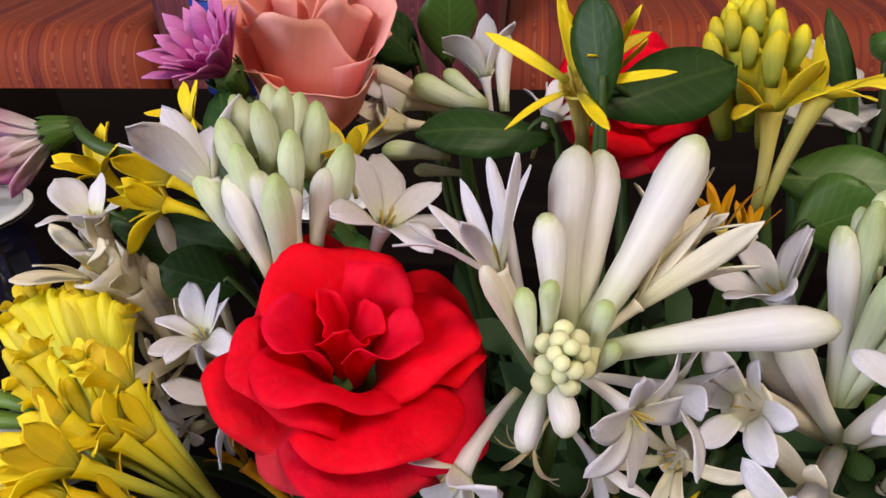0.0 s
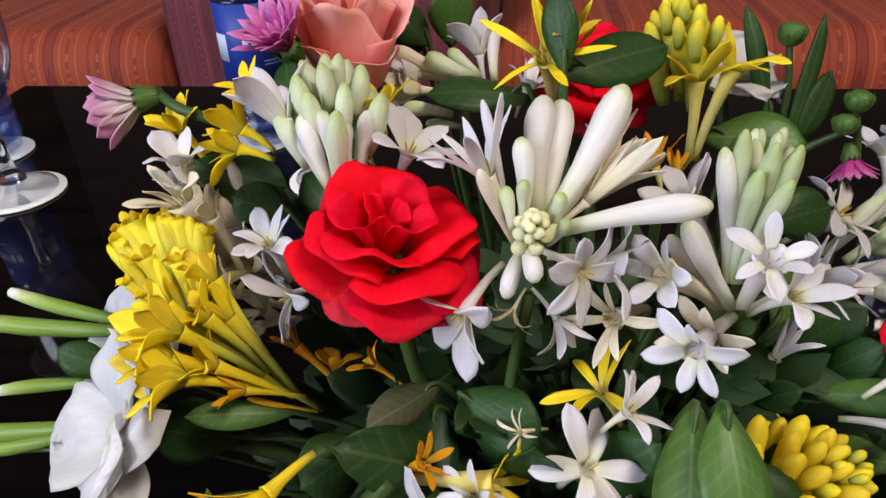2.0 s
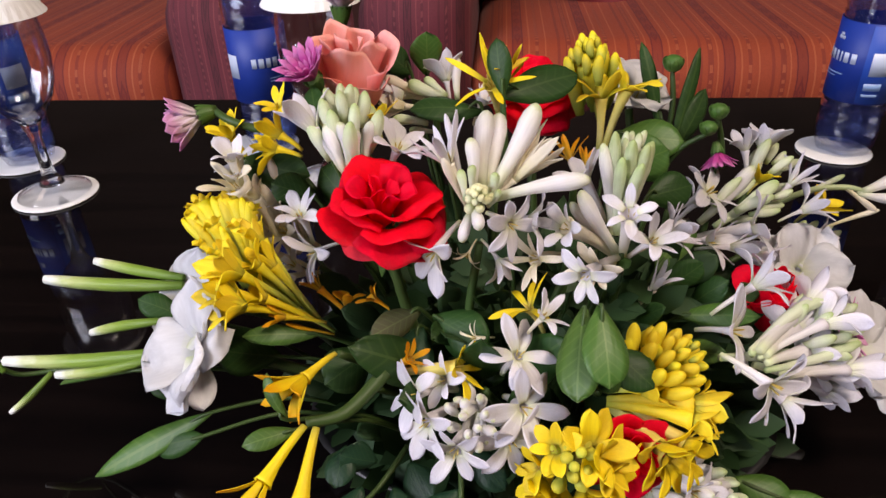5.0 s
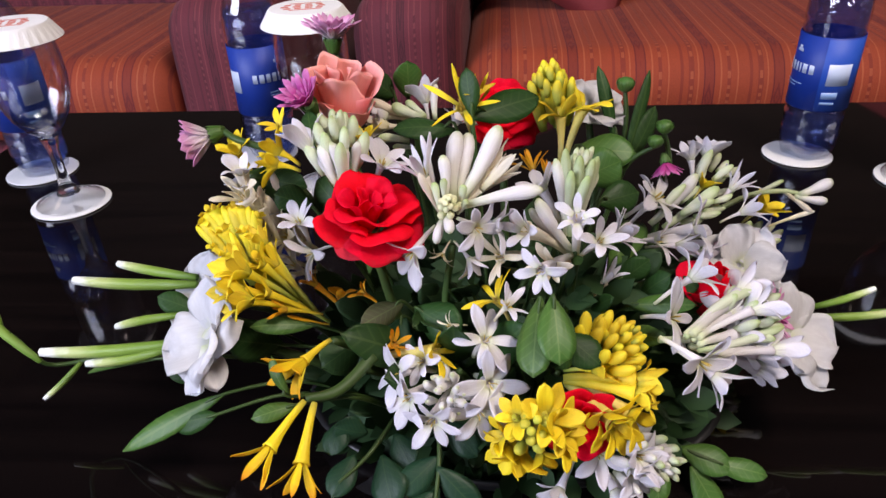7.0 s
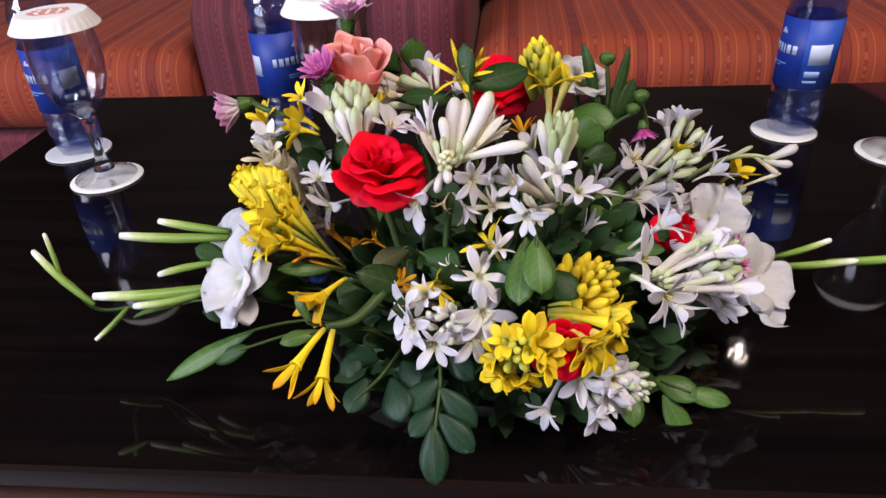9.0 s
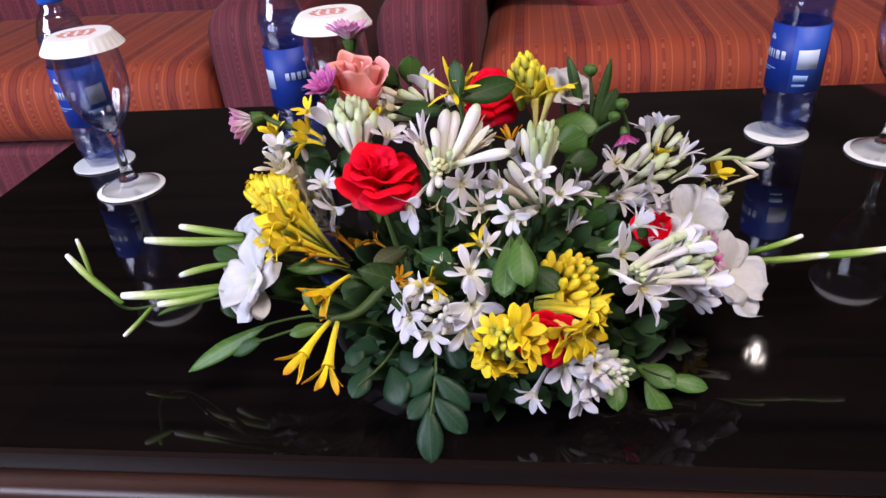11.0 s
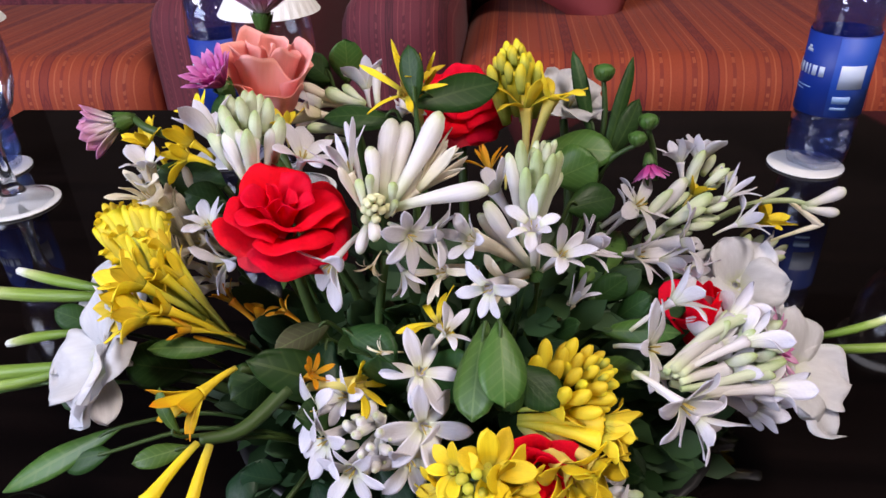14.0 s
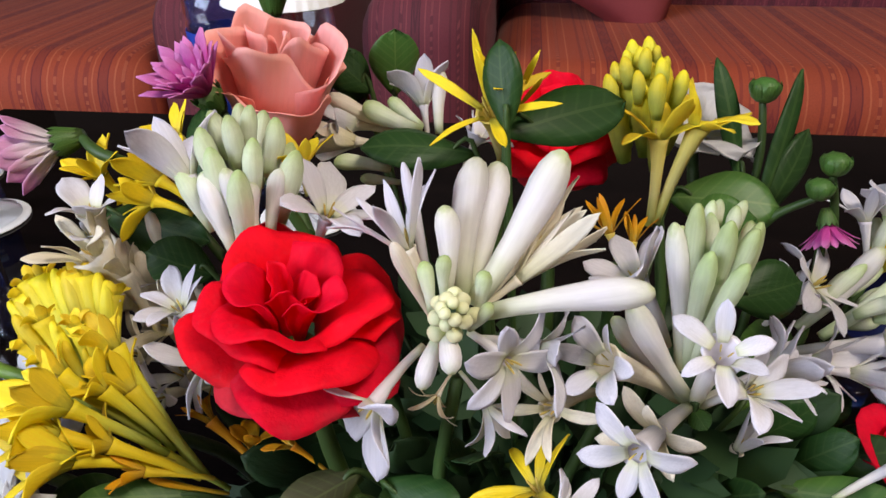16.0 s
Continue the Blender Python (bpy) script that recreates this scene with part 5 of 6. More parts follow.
floret(s, (0.0700, 0.0950, 0.6079), (0.0798, 0.1000, 0.6411), 0.0165, M_CREAMY, M_LEMON, 54, 0.36, 6, 0.3, 0.85)
s = stem_thing("tuberose", (0.0528, 0.0619, 0.6099), "small orange withered florets", "flower", GT)
floret(s, (0.0527, 0.0628, 0.6114), (0.0505, 0.0666, 0.6182), 0.011, M_CREAMY, M_ORANGE, 18, 0.2, 7, 0.1, 1.6)
floret(s, (0.0583, 0.0643, 0.6088), (0.0583, 0.0679, 0.6149), 0.009, M_CREAMY, M_ORANGE, 14, 0.2, 5, 0.1, 1.4)

s = stem_thing("tuberose", (-0.0472, 0.0268, 0.5413), YT, "flower", GT)
bud(s, (-0.1082, 0.0260, 0.5717), (-0.1395, 0.0424, 0.5964), 0.62, M_YBUD)
floret(s, (-0.1055, 0.0260, 0.5718), (-0.1283, 0.0462, 0.6034), 0.0048, M_YBUD, M_LEMON, 30, 0.62, 6, 0.5, 0.75, stamens=False)
bud(s, (-0.1036, 0.0260, 0.5719), (-0.1194, 0.0469, 0.6081), 0.62, M_YBUD)
floret(s, (-0.1016, 0.0260, 0.5720), (-0.1127, 0.0466, 0.6046), 0.0048, M_YBUD, M_LEMON, 30, 0.62, 6, 0.5, 0.75, stamens=False)
bud(s, (-0.1000, 0.0260, 0.5721), (-0.1055, 0.0454, 0.6050), 0.62, M_YBUD)
floret(s, (-0.1010, 0.0180, 0.5733), (-0.1167, 0.0276, 0.6013), 0.0048, M_YBUD, M_LEMON, 30, 0.62, 6, 0.5, 0.75, stamens=False)
bud(s, (-0.1025, 0.0260, 0.5720), (-0.1162, 0.0426, 0.5975), 0.62, M_YBUD)
floret(s, (-0.0971, 0.0180, 0.5735), (-0.1014, 0.0260, 0.5981), 0.0048, M_YBUD, M_LEMON, 30, 0.62, 6, 0.5, 0.75, stamens=False)
bud(s, (-0.0992, 0.0180, 0.5734), (-0.1097, 0.0244, 0.5970), 0.62, M_YBUD)
floret(s, (-0.1066, 0.0260, 0.5718), (-0.1337, 0.0440, 0.5976), 0.0048, M_YBUD, M_LEMON, 30, 0.62, 6, 0.5, 0.75, stamens=False)
bud(s, (-0.1078, 0.0260, 0.5717), (-0.1374, 0.0436, 0.5995), 0.62, M_YBUD)
floret(s, (-0.1064, 0.0260, 0.5718), (-0.1320, 0.0458, 0.6020), 0.0048, M_YBUD, M_LEMON, 30, 0.62, 6, 0.5, 0.75, stamens=False)
bud(s, (-0.1044, 0.0260, 0.5719), (-0.1234, 0.0466, 0.6072), 0.62, M_YBUD)
floret(s, (-0.1027, 0.0260, 0.5720), (-0.1164, 0.0467, 0.6049), 0.0048, M_YBUD, M_LEMON, 30, 0.62, 6, 0.5, 0.75, stamens=False)
bud(s, (-0.1007, 0.0260, 0.5721), (-0.1085, 0.0462, 0.6069), 0.62, M_YBUD)
floret(s, (-0.0994, 0.0260, 0.5721), (-0.1040, 0.0444, 0.5995), 0.0048, M_YBUD, M_LEMON, 30, 0.62, 6, 0.5, 0.75, stamens=False)
bud(s, (-0.1033, 0.0180, 0.5732), (-0.1252, 0.0272, 0.6029), 0.62, M_YBUD)
floret(s, (-0.1053, 0.0260, 0.5718), (-0.1283, 0.0432, 0.5958), 0.0048, M_YBUD, M_LEMON, 30, 0.62, 6, 0.5, 0.75, stamens=False)
bud(s, (-0.1033, 0.0260, 0.5719), (-0.1189, 0.0444, 0.6020), 0.62, M_YBUD)
floret(s, (-0.1013, 0.0260, 0.5720), (-0.1118, 0.0440, 0.5983), 0.0048, M_YBUD, M_LEMON, 30, 0.62, 6, 0.5, 0.75, stamens=False)
bud(s, (-0.0960, 0.0180, 0.5735), (-0.0969, 0.0276, 0.6048), 0.62, M_YBUD)
floret(s, (-0.1022, 0.0180, 0.5732), (-0.1223, 0.0244, 0.5936), 0.0048, M_YBUD, M_LEMON, 30, 0.62, 6, 0.5, 0.75, stamens=False)
bud(s, (-0.1003, 0.0180, 0.5733), (-0.1131, 0.0266, 0.6020), 0.62, M_YBUD)
floret(s, (-0.0982, 0.0180, 0.5734), (-0.1059, 0.0272, 0.6007), 0.0048, M_YBUD, M_LEMON, 30, 0.62, 6, 0.5, 0.75, stamens=False)
bud(s, (-0.0965, 0.0180, 0.5735), (-0.0985, 0.0244, 0.5974), 0.62, M_YBUD)
floret(s, (-0.1007, 0.0180, 0.5733), (-0.1166, 0.0228, 0.5900), 0.0048, M_YBUD, M_LEMON, 30, 0.62, 6, 0.5, 0.75, stamens=False)
bud(s, (-0.0975, 0.0180, 0.5735), (-0.1031, 0.0236, 0.5954), 0.62, M_YBUD)
floret(s, (-0.0669, 0.0120, 0.5576), (-0.0877, 0.0180, 0.5854), 0.0120, M_YBUD, M_YELLOW, 22, 0.34, 6, 0.3, 0.6)
floret(s, (-0.0716, 0.0140, 0.5582), (-0.0940, 0.0240, 0.5954), 0.0110, M_YBUD, M_LEMON, 24, 0.34, 6, 0.3, 0.6)
floret(s, (-0.0779, 0.0120, 0.5665), (-0.0985, 0.0050, 0.5891), 0.0160, M_YBUD, M_LEMON, 36, 0.44, 7, 0.3, 0.7)
floret(s, (-0.0760, 0.0110, 0.5635), (-0.1021, 0.0020, 0.5809), 0.0165, M_YELLOW, M_LEMON, 36, 0.42, 7, 0.3, 0.7)
floret(s, (-0.0760, 0.0100, 0.5617), (-0.0971, -0.0010, 0.5758), 0.0170, M_YELLOW, M_LEMON, 48, 0.44, 7, 0.3, 0.75)
floret(s, (-0.0681, 0.0100, 0.5595), (-0.0891, 0.0040, 0.5769), 0.0120, M_YELLOW, M_YELLOW, 40, 0.30, 6, 0.4, 0.7)
floret(s, (-0.0644, 0.0110, 0.5587), (-0.0817, 0.0050, 0.5661), 0.0100, M_YELLOW, M_ORANGE, 30, 0.26, 6, 0.4, 0.7)
floret(s, (-0.0808, 0.0150, 0.5676), (-0.1077, 0.0160, 0.5898), 0.0110, M_YBUD, M_LEMON, 34, 0.42, 6, 0.4, 0.8)
floret(s, (-0.0771, 0.0150, 0.5652), (-0.0936, 0.0140, 0.5882), 0.0110, M_YBUD, M_YELLOW, 36, 0.40, 6, 0.4, 0.8)
bud(s, (-0.0621, 0.0140, 0.5510), (-0.0859, 0.0118, 0.5717), 0.5, M_YBUD)
bud(s, (-0.0622, 0.0133, 0.5497), (-0.0832, 0.0074, 0.5602), 0.45, M_ORANGE)
leaf((-0.0685, 0.0101, 0.5519), (-0.1008, -0.0006, 0.5587), 0.010, M_LEAFL, "narrow pale green bract on a yellow spike")
s = stem_thing("tuberose", (-0.0316, 0.0195, 0.5571), "withered orange florets low in the arrangement", "flower", GT)
floret(s, (-0.0543, 0.0201, 0.5544), (-0.0697, 0.0249, 0.5682), 0.010, M_ORANGE, M_ORANGE, 26, 0.16, 6, 0.5, 0.8)
floret(s, (-0.0564, 0.0215, 0.5532), (-0.0569, 0.0232, 0.5598), 0.010, M_ORANGE, M_ORANGE, 25, 0.5, 4, 0.8, 1.0)
floret(s, (-0.0309, 0.0163, 0.5594), (-0.0414, 0.0180, 0.5676), 0.008, M_ORANGE, M_ORANGE, 40, 0.3, 5, 0.6, 0.8)
s = stem_thing("tuberose", (-0.0254, -0.0023, 0.5344), "long yellow trumpet floret with orange tips", "flower", GT)
floret(s, (-0.0334, -0.0120, 0.5478), (0.0008, -0.0220, 0.5615), 0.0125, M_CREAMY, M_YELLOW, 60, 0.30, 6, 0.2, 0.85)
floret(s, (-0.0303, -0.0120, 0.5494), (-0.0213, -0.0150, 0.5597), 0.0085, M_ORANGE, M_ORANGE, 34, 0.32, 6, 0.2, 1.4)
floret(s, (0.0379, 0.0032, 0.5605), (0.0303, 0.0022, 0.5758), 0.0150, M_CREAMY, M_YELLOW, 44, 0.2, 6, 0.6, 1.0, jitter=28)

s = stem_thing("tuberose", (-0.0376, -0.0231, 0.5511), "hanging yellow trumpet florets on a green stem", "flower", GT, None, 0.0032)
part("stem", sweep(bmesh.new(), [away(s, (-0.0323, -0.0181, 0.5545)), away(s, (-0.0472, -0.0358, 0.5473)), away(s, (-0.0624, -0.0435, 0.5486))], [0.0035, 0.003, 0.002], 8), M_STEM, s, "green stem")
floret(s, (-0.0630, -0.0443, 0.5475), (-0.0746, -0.0690, 0.5407), 0.0165, M_YELLOW, M_YELLOWTIP, 22, 0.24, 5, 0.15, 1.05, stamens=False)
floret(s, (-0.0581, -0.0442, 0.5466), (-0.0600, -0.0711, 0.5330), 0.0175, M_YELLOW, M_YELLOWTIP, 32, 0.24, 5, 0.2, 1.05, stamens=False)
leaf((-0.0703, -0.0423, 0.5485), (-0.0798, -0.0343, 0.5674), 0.006, M_LEAFL, "thin curling yellow-green bract", (0, -1, 0.2), 0.1, 1.2)
leaf((-0.0671, -0.0441, 0.5448), (-0.0874, -0.0526, 0.5433), 0.009, M_LEAFL, "thin pale green bract")
s = stem_thing("tuberose", (-0.0532, -0.0136, 0.5606), "drooping orange withered floret", "flower", GT)
floret(s, (-0.0537, -0.0166, 0.5635), (-0.0641, -0.0310, 0.5616), 0.019, M_YELLOW, M_YELLOWTIP, 26, 0.24, 6, 0.5, 1.3, stamens=False)

s = stem_thing("tuberose", (0.0452, -0.0280, 0.5323), "yellow floret cluster with green heart buds", "flower", GT)
bud_head(s, (0.0476, -0.0463, 0.5328), (0.0498, -0.0594, 0.5495), 15, 0.0095, M_YGREEN, 60, 0.0065, 0.0, 2.5)
for dx, dz, ln in ((0.85, 0.45, 0.014), (1.0, -0.1, 0.014), (0.55, 0.9, 0.014), (-0.75, -0.6, 0.013), (-0.25, -1.0, 0.014), (0.4, -0.95, 0.013), (-0.95, 0.1, 0.010), (-0.5, 0.8, 0.010)):
    c = Vector((0.0476, -0.0460, 0.5333))
    d = Vector((dx, -0.25, dz)).normalized()
    floret(s, c + d * 0.002 + Vector((0, 0.006, -0.003)), c + d * 0.0135, ln, M_CREAMY, M_YELLOW, 36, 0.58, 6, 0.3, 1.5, jitter=12)

s = stem_thing("tuberose", (0.0634, -0.0039, 0.5329), YT, "flower", GT)
bud_head(s, (0.0810, -0.0100, 0.5461), (0.0979, -0.0078, 0.5651), 30, 0.018, M_LEMON, 42, 0.012, 0.0, 1.35)
bud_head(s, (0.0895, -0.0114, 0.5534), (0.1026, -0.0116, 0.5657), 14, 0.010, M_YBUD, 44, 0.008, 0.0, 1.6)
floret(s, (0.0655, -0.0143, 0.5387), (0.1010, -0.0206, 0.5434), 0.0140, M_LEMON, M_LEMON, 26, 0.52, 6, 0.3, 1.0)
floret(s, (0.0655, -0.0152, 0.5372), (0.1000, -0.0259, 0.5391), 0.0140, M_LEMON, M_LEMON, 28, 0.52, 6, 0.3, 1.0)
floret(s, (0.0656, -0.0125, 0.5416), (0.0793, -0.0168, 0.5470), 0.0125, M_YBUD, M_LEMON, 24, 0.52, 6, 0.2, 1.1)
floret(s, (0.0671, -0.0144, 0.5344), (0.0838, -0.0369, 0.5333), 0.0165, M_CREAMY, M_YELLOW, 40, 0.46, 6, 0.4, 1.4)
floret(s, (0.0740, -0.0137, 0.5339), (0.0971, -0.0317, 0.5311), 0.0165, M_CREAMY, M_YELLOW, 44, 0.42, 6, 0.4, 1.2)
floret(s, (0.0705, -0.0125, 0.5329), (0.0886, -0.0397, 0.5314), 0.0140, M_CREAMY, M_YELLOW, 36, 0.42, 6, 0.4, 1.2)

# ---------------------------------------------------------------- white stars in front
s = stem_thing("tuberose", (0.0117, -0.0222, 0.5494), "white tuberose head with open star florets", "flower", GT)
heart = Vector((0.0135, -0.0300, 0.5475))
for mouth, reach, spread, roll in (((0.0279, -0.0360, 0.5533), 0.0170, 78, 0.2), ((0.0256, -0.0200, 0.5676), 0.0150, 70, 0.0), ((-0.0185, -0.0280, 0.5523), 0.0140, 68, 0.4), ((-0.0127, -0.0380, 0.5452), 0.0140, 66, 0.1), ((0.0002, -0.0480, 0.5399), 0.0135, 62, 0.5), ((0.0224, -0.0420, 0.5395), 0.0155, 68, 0.3), ((-0.0061, -0.0240, 0.5565), 0.0120, 58, 0.2)):
    mouth = Vector(mouth)
    floret(s, mouth + (heart - mouth) * 0.55 + Vector((0, 0.013, -0.006)), mouth, reach, M_TUBE, M_WHITE, spread, 0.42, 6, 0.3, 1.3, roll)
floret(s, (0.0283, -0.0100, 0.5693), (0.0353, -0.0120, 0.5815), 0.0130, M_IVORY, M_WHITE, 40, 0.28, 6, 0.5, 0.9)
for tip, fat in (((0.0128, -0.0460, 0.5421), 1.0), ((0.0053, -0.0480, 0.5374), 1.0), ((-0.0011, -0.0360, 0.5570), 1.0), ((0.0098, -0.0400, 0.5630), 1.1), ((0.0032, -0.0450, 0.5574), 1.2), ((0.0156, -0.0430, 0.5522), 1.1)):
    bud(s, (0.0105, -0.0300, 0.5480), tip, fat)
bud_head(s, (0.0058, -0.0330, 0.5393), (0.0077, -0.0500, 0.5605), 13, 0.0110, M_BUD, 58, 0.0080, 0.0, 1.7)
floret(s, (0.0153, 0.0003, 0.5607), (0.0069, -0.0054, 0.5647), 0.009, M_IVORY, M_IVORY, 60, 0.10, 6, 0.9, 0.8)

# ---------------------------------------------------------------- right side
s = stem_thing("tuberose", (0.1089, 0.0975, 0.5735), "white and green tuberose spike with star florets", "flower", GT)
floret(s, (0.1085, 0.0910, 0.5746), (0.1253, 0.0883, 0.5894), 0.0195, M_TUBE, M_WHITE, 76, 0.36, 6, 0.15, 1.0, 0.3)
bud(s, (0.1240, 0.0885, 0.5710), (0.1512, 0.1020, 0.5984), 0.9)
bud(s, (0.1317, 0.0864, 0.5697), (0.1650, 0.1010, 0.5899), 0.9, M_GBUD)
bud_head(s, (0.1319, 0.0903, 0.5721), (0.1680, 0.1037, 0.5820), 12, 0.022, M_GBUD, 30, 0.009, 0.0, 1.0)
floret(s, (0.1160, 0.0826, 0.5631), (0.1462, 0.0737, 0.5768), 0.0185, M_TUBE, M_WHITE, 66, 0.34, 6, 0.2, 0.9)
floret(s, (0.1082, 0.0851, 0.5688), (0.1199, 0.0898, 0.5815), 0.015, M_TUBE, M_WHITE, 34, 0.26, 6, 0.3, 0.9)
floret(s, (0.1192, 0.0737, 0.5635), (0.1357, 0.0691, 0.5678), 0.020, M_TUBE, M_WHITE, 30, 0.26, 6, 0.3, 0.8)
floret(s, (0.1311, 0.0786, 0.5649), (0.1492, 0.0701, 0.5625), 0.018, M_IVORY, M_WHITE, 40, 0.26, 6, 0.4, 0.8)
floret(s, (0.1646, 0.1028, 0.5737), (0.1744, 0.1082, 0.5841), 0.018, M_TUBE, M_WHITE, 30, 0.16, 6, 0.2, 0.9)
floret(s, (0.1677, 0.0952, 0.5685), (0.1793, 0.0976, 0.5737), 0.018, M_TUBE, M_WHITE, 36, 0.3, 6, 0.2, 0.9)
s = stem_thing("tuberose", (0.1536, 0.1109, 0.5791), "white and green tuberose head at the back", "flower", GT)
floret(s, (0.1536, 0.1130, 0.5825), (0.1516, 0.1205, 0.5990), 0.014, M_TUBE, M_WHITE, 36, 0.3, 6, 0.3, 1.0)
floret(s, (0.1577, 0.1133, 0.5822), (0.1617, 0.1225, 0.6000), 0.014, M_GBUD, M_WHITE, 30, 0.5, 6, 0.3, 1.2)
bud_head(s, (0.1580, 0.1152, 0.5814), (0.1747, 0.1261, 0.5914), 8, 0.020, M_GBUD, 34, 0.008, 0.0, 1.1)
floret(s, (0.1532, 0.1079, 0.5783), (0.1578, 0.1101, 0.5846), 0.010, M_CREAMY, M_YELLOW, 35, 0.4, 6, 0.3, 1.2)
s = stem_thing("tuberose", (0.1930, 0.1496, 0.5248), "yellow and cream florets at the side", "flower", GT)
floret(s, (0.2034, 0.1529, 0.5354), (0.2114, 0.1492, 0.5470), 0.017, M_CREAMY, M_YELLOW, 36, 0.42, 6, 0.2, 1.2)
floret(s, (0.1965, 0.1440, 0.5226), (0.2092, 0.1364, 0.5305), 0.016, M_IVORY, M_WHITE, 44, 0.3, 6, 0.3, 1.1)
bud_head(s, (0.2005, 0.1402, 0.5195), (0.2222, 0.1450, 0.5340), 10, 0.019, M_GBUD, 36, 0.008, 0.0, 1.2)
bud(s, (0.2004, 0.1379, 0.5157), (0.2182, 0.1302, 0.5147), 1.1)
part("twig", sweep(bmesh.new(), [away(s, (0.1801, 0.1585, 0.5382)), away(s, (0.2014, 0.1452, 0.5613)), away(s, (0.2234, 0.1435, 0.5652)), away(s, (0.2376, 0.1411, 0.5621))], [0.002, 0.0018, 0.0016, 0.001], 8), M_GBUD, s, "pale green twig")
bud(s, (0.2313, 0.1410, 0.5633), (0.2547, 0.1485, 0.5702), 1.5)
bud(s, (0.2292, 0.1404, 0.5627), (0.2511, 0.1410, 0.5589), 1.3)
bud(s, (0.2010, 0.1434, 0.5622), (0.2223, 0.1472, 0.5714), 0.7, M_GBUD)
bud(s, (0.2234, 0.1431, 0.5645), (0.2408, 0.1358, 0.5528), 0.9, M_IVORY)
bud(s, (0.2130, 0.1318, 0.5447), (0.2426, 0.1367, 0.5538), 0.5, M_IVORY)
s = stem_thing("tuberose", (0.1089, 0.0257, 0.5399), "white tuberose spike lying outward with green bud tip", "flower", GT)
floret(s, (0.1079, 0.0161, 0.5552), (0.1215, 0.0076, 0.5614), 0.0185, M_TUBE, M_WHITE, 68, 0.34, 6, 0.3, 1.1)
floret(s, (0.1151, 0.0204, 0.5607), (0.1329, 0.0243, 0.5745), 0.0195, M_TUBE, M_WHITE, 40, 0.26, 6, 0.5, 0.8)
floret(s, (0.1131, -0.0056, 0.5593), (0.1308, -0.0199, 0.5552), 0.0195, M_TUBE, M_WHITE, 68, 0.40, 6, 0.3, 0.9)
floret(s, (0.1199, -0.0060, 0.5534), (0.1387, -0.0179, 0.5453), 0.017, M_TUBE, M_WHITE, 40, 0.36, 6, 0.4, 0.9)
floret(s, (0.1305, -0.0017, 0.5502), (0.1730, 0.0159, 0.5217), 0.016, M_TUBE, M_WHITE, 30, 0.4, 6, 0.3, 0.6)
bud(s, (0.1131, -0.0064, 0.5579), (0.1608, 0.0158, 0.5418), 0.55, M_GBUD)
floret(s, (0.1265, -0.0035, 0.5598), (0.1600, 0.0270, 0.5640), 0.0165, M_TUBE, M_WHITE, 34, 0.40, 6, 0.5, 0.55)
bud(s, (0.1265, -0.0044, 0.5583), (0.1744, 0.0354, 0.5629), 0.5, M_GBUD, bend=0.12)
floret(s, (0.1298, -0.0049, 0.5567), (0.1640, 0.0160, 0.5600), 0.0165, M_TUBE, M_WHITE, 38, 0.42, 6, 0.5, 0.55)
bud(s, (0.1331, -0.0073, 0.5521), (0.1846, 0.0183, 0.5483), 0.45, M_GBUD, bend=-0.1)
floret(s, (0.1398, -0.0085, 0.5487), (0.1760, 0.0080, 0.5400), 0.0165, M_TUBE, M_WHITE, 42, 0.42, 6, 0.5, 0.55)
floret(s, (0.1329, -0.0054, 0.5590), (0.1539, 0.0212, 0.5520), 0.015, M_TUBE, M_WHITE, 36, 0.42, 6, 0.4, 1.0)
floret(s, (0.1329, -0.0072, 0.5562), (0.1562, 0.0114, 0.5471), 0.014, M_TUBE, M_WHITE, 34, 0.42, 6, 0.4, 1.0)
floret(s, (0.1296, -0.0048, 0.5607), (0.1601, 0.0304, 0.5578), 0.015, M_TUBE, M_WHITE, 40, 0.4, 6, 0.4, 0.9)
floret(s, (0.1395, -0.0093, 0.5514), (0.1665, 0.0077, 0.5389), 0.014, M_TUBE, M_WHITE, 32, 0.42, 6, 0.4, 0.9)
bud_head(s, (0.1544, 0.0204, 0.5430), (0.1840, 0.0281, 0.5567), 24, 0.017, M_GBUD, 42, 0.011, 0.0, 1.3)
s = stem_thing("tuberose", (0.0672, 0.0060, 0.4745), "pale white tuberose spike hanging over the table edge", "flower", GT)
floret(s, (0.0775, -0.0160, 0.4926), (0.0645, -0.0400, 0.4839), 0.0125, M_TUBE, M_WHITE, 50, 0.36, 6, 0.3, 0.75)
floret(s, (0.0831, -0.0180, 0.4913), (0.0926, -0.0400, 0.4841), 0.0150, M_TUBE, M_WHITE, 34, 0.42, 6, 0.4, 0.9)
floret(s, (0.0813, -0.0160, 0.4937), (0.0845, -0.0300, 0.4998), 0.0150, M_TUBE, M_WHITE, 56, 0.42, 6, 0.4, 1.0)
floret(s, (0.0851, -0.0160, 0.4911), (0.1007, -0.0360, 0.4939), 0.0150, M_TUBE, M_WHITE, 40, 0.44, 6, 0.4, 0.9)
floret(s, (0.0870, -0.0160, 0.4926), (0.1043, -0.0330, 0.5025), 0.0140, M_TUBE, M_WHITE, 44, 0.44, 6, 0.4, 0.9)
bud_head(s, (0.0906, -0.0200, 0.4896), (0.1215, -0.0280, 0.4933), 30, 0.0200, M_BUD, 44, 0.0110, 0.0, 1.15)
bud_head(s, (0.1128, -0.0230, 0.4923), (0.1258, -0.0320, 0.4929), 12, 0.0120, M_GBUD, 44, 0.0080, 0.0, 1.4)

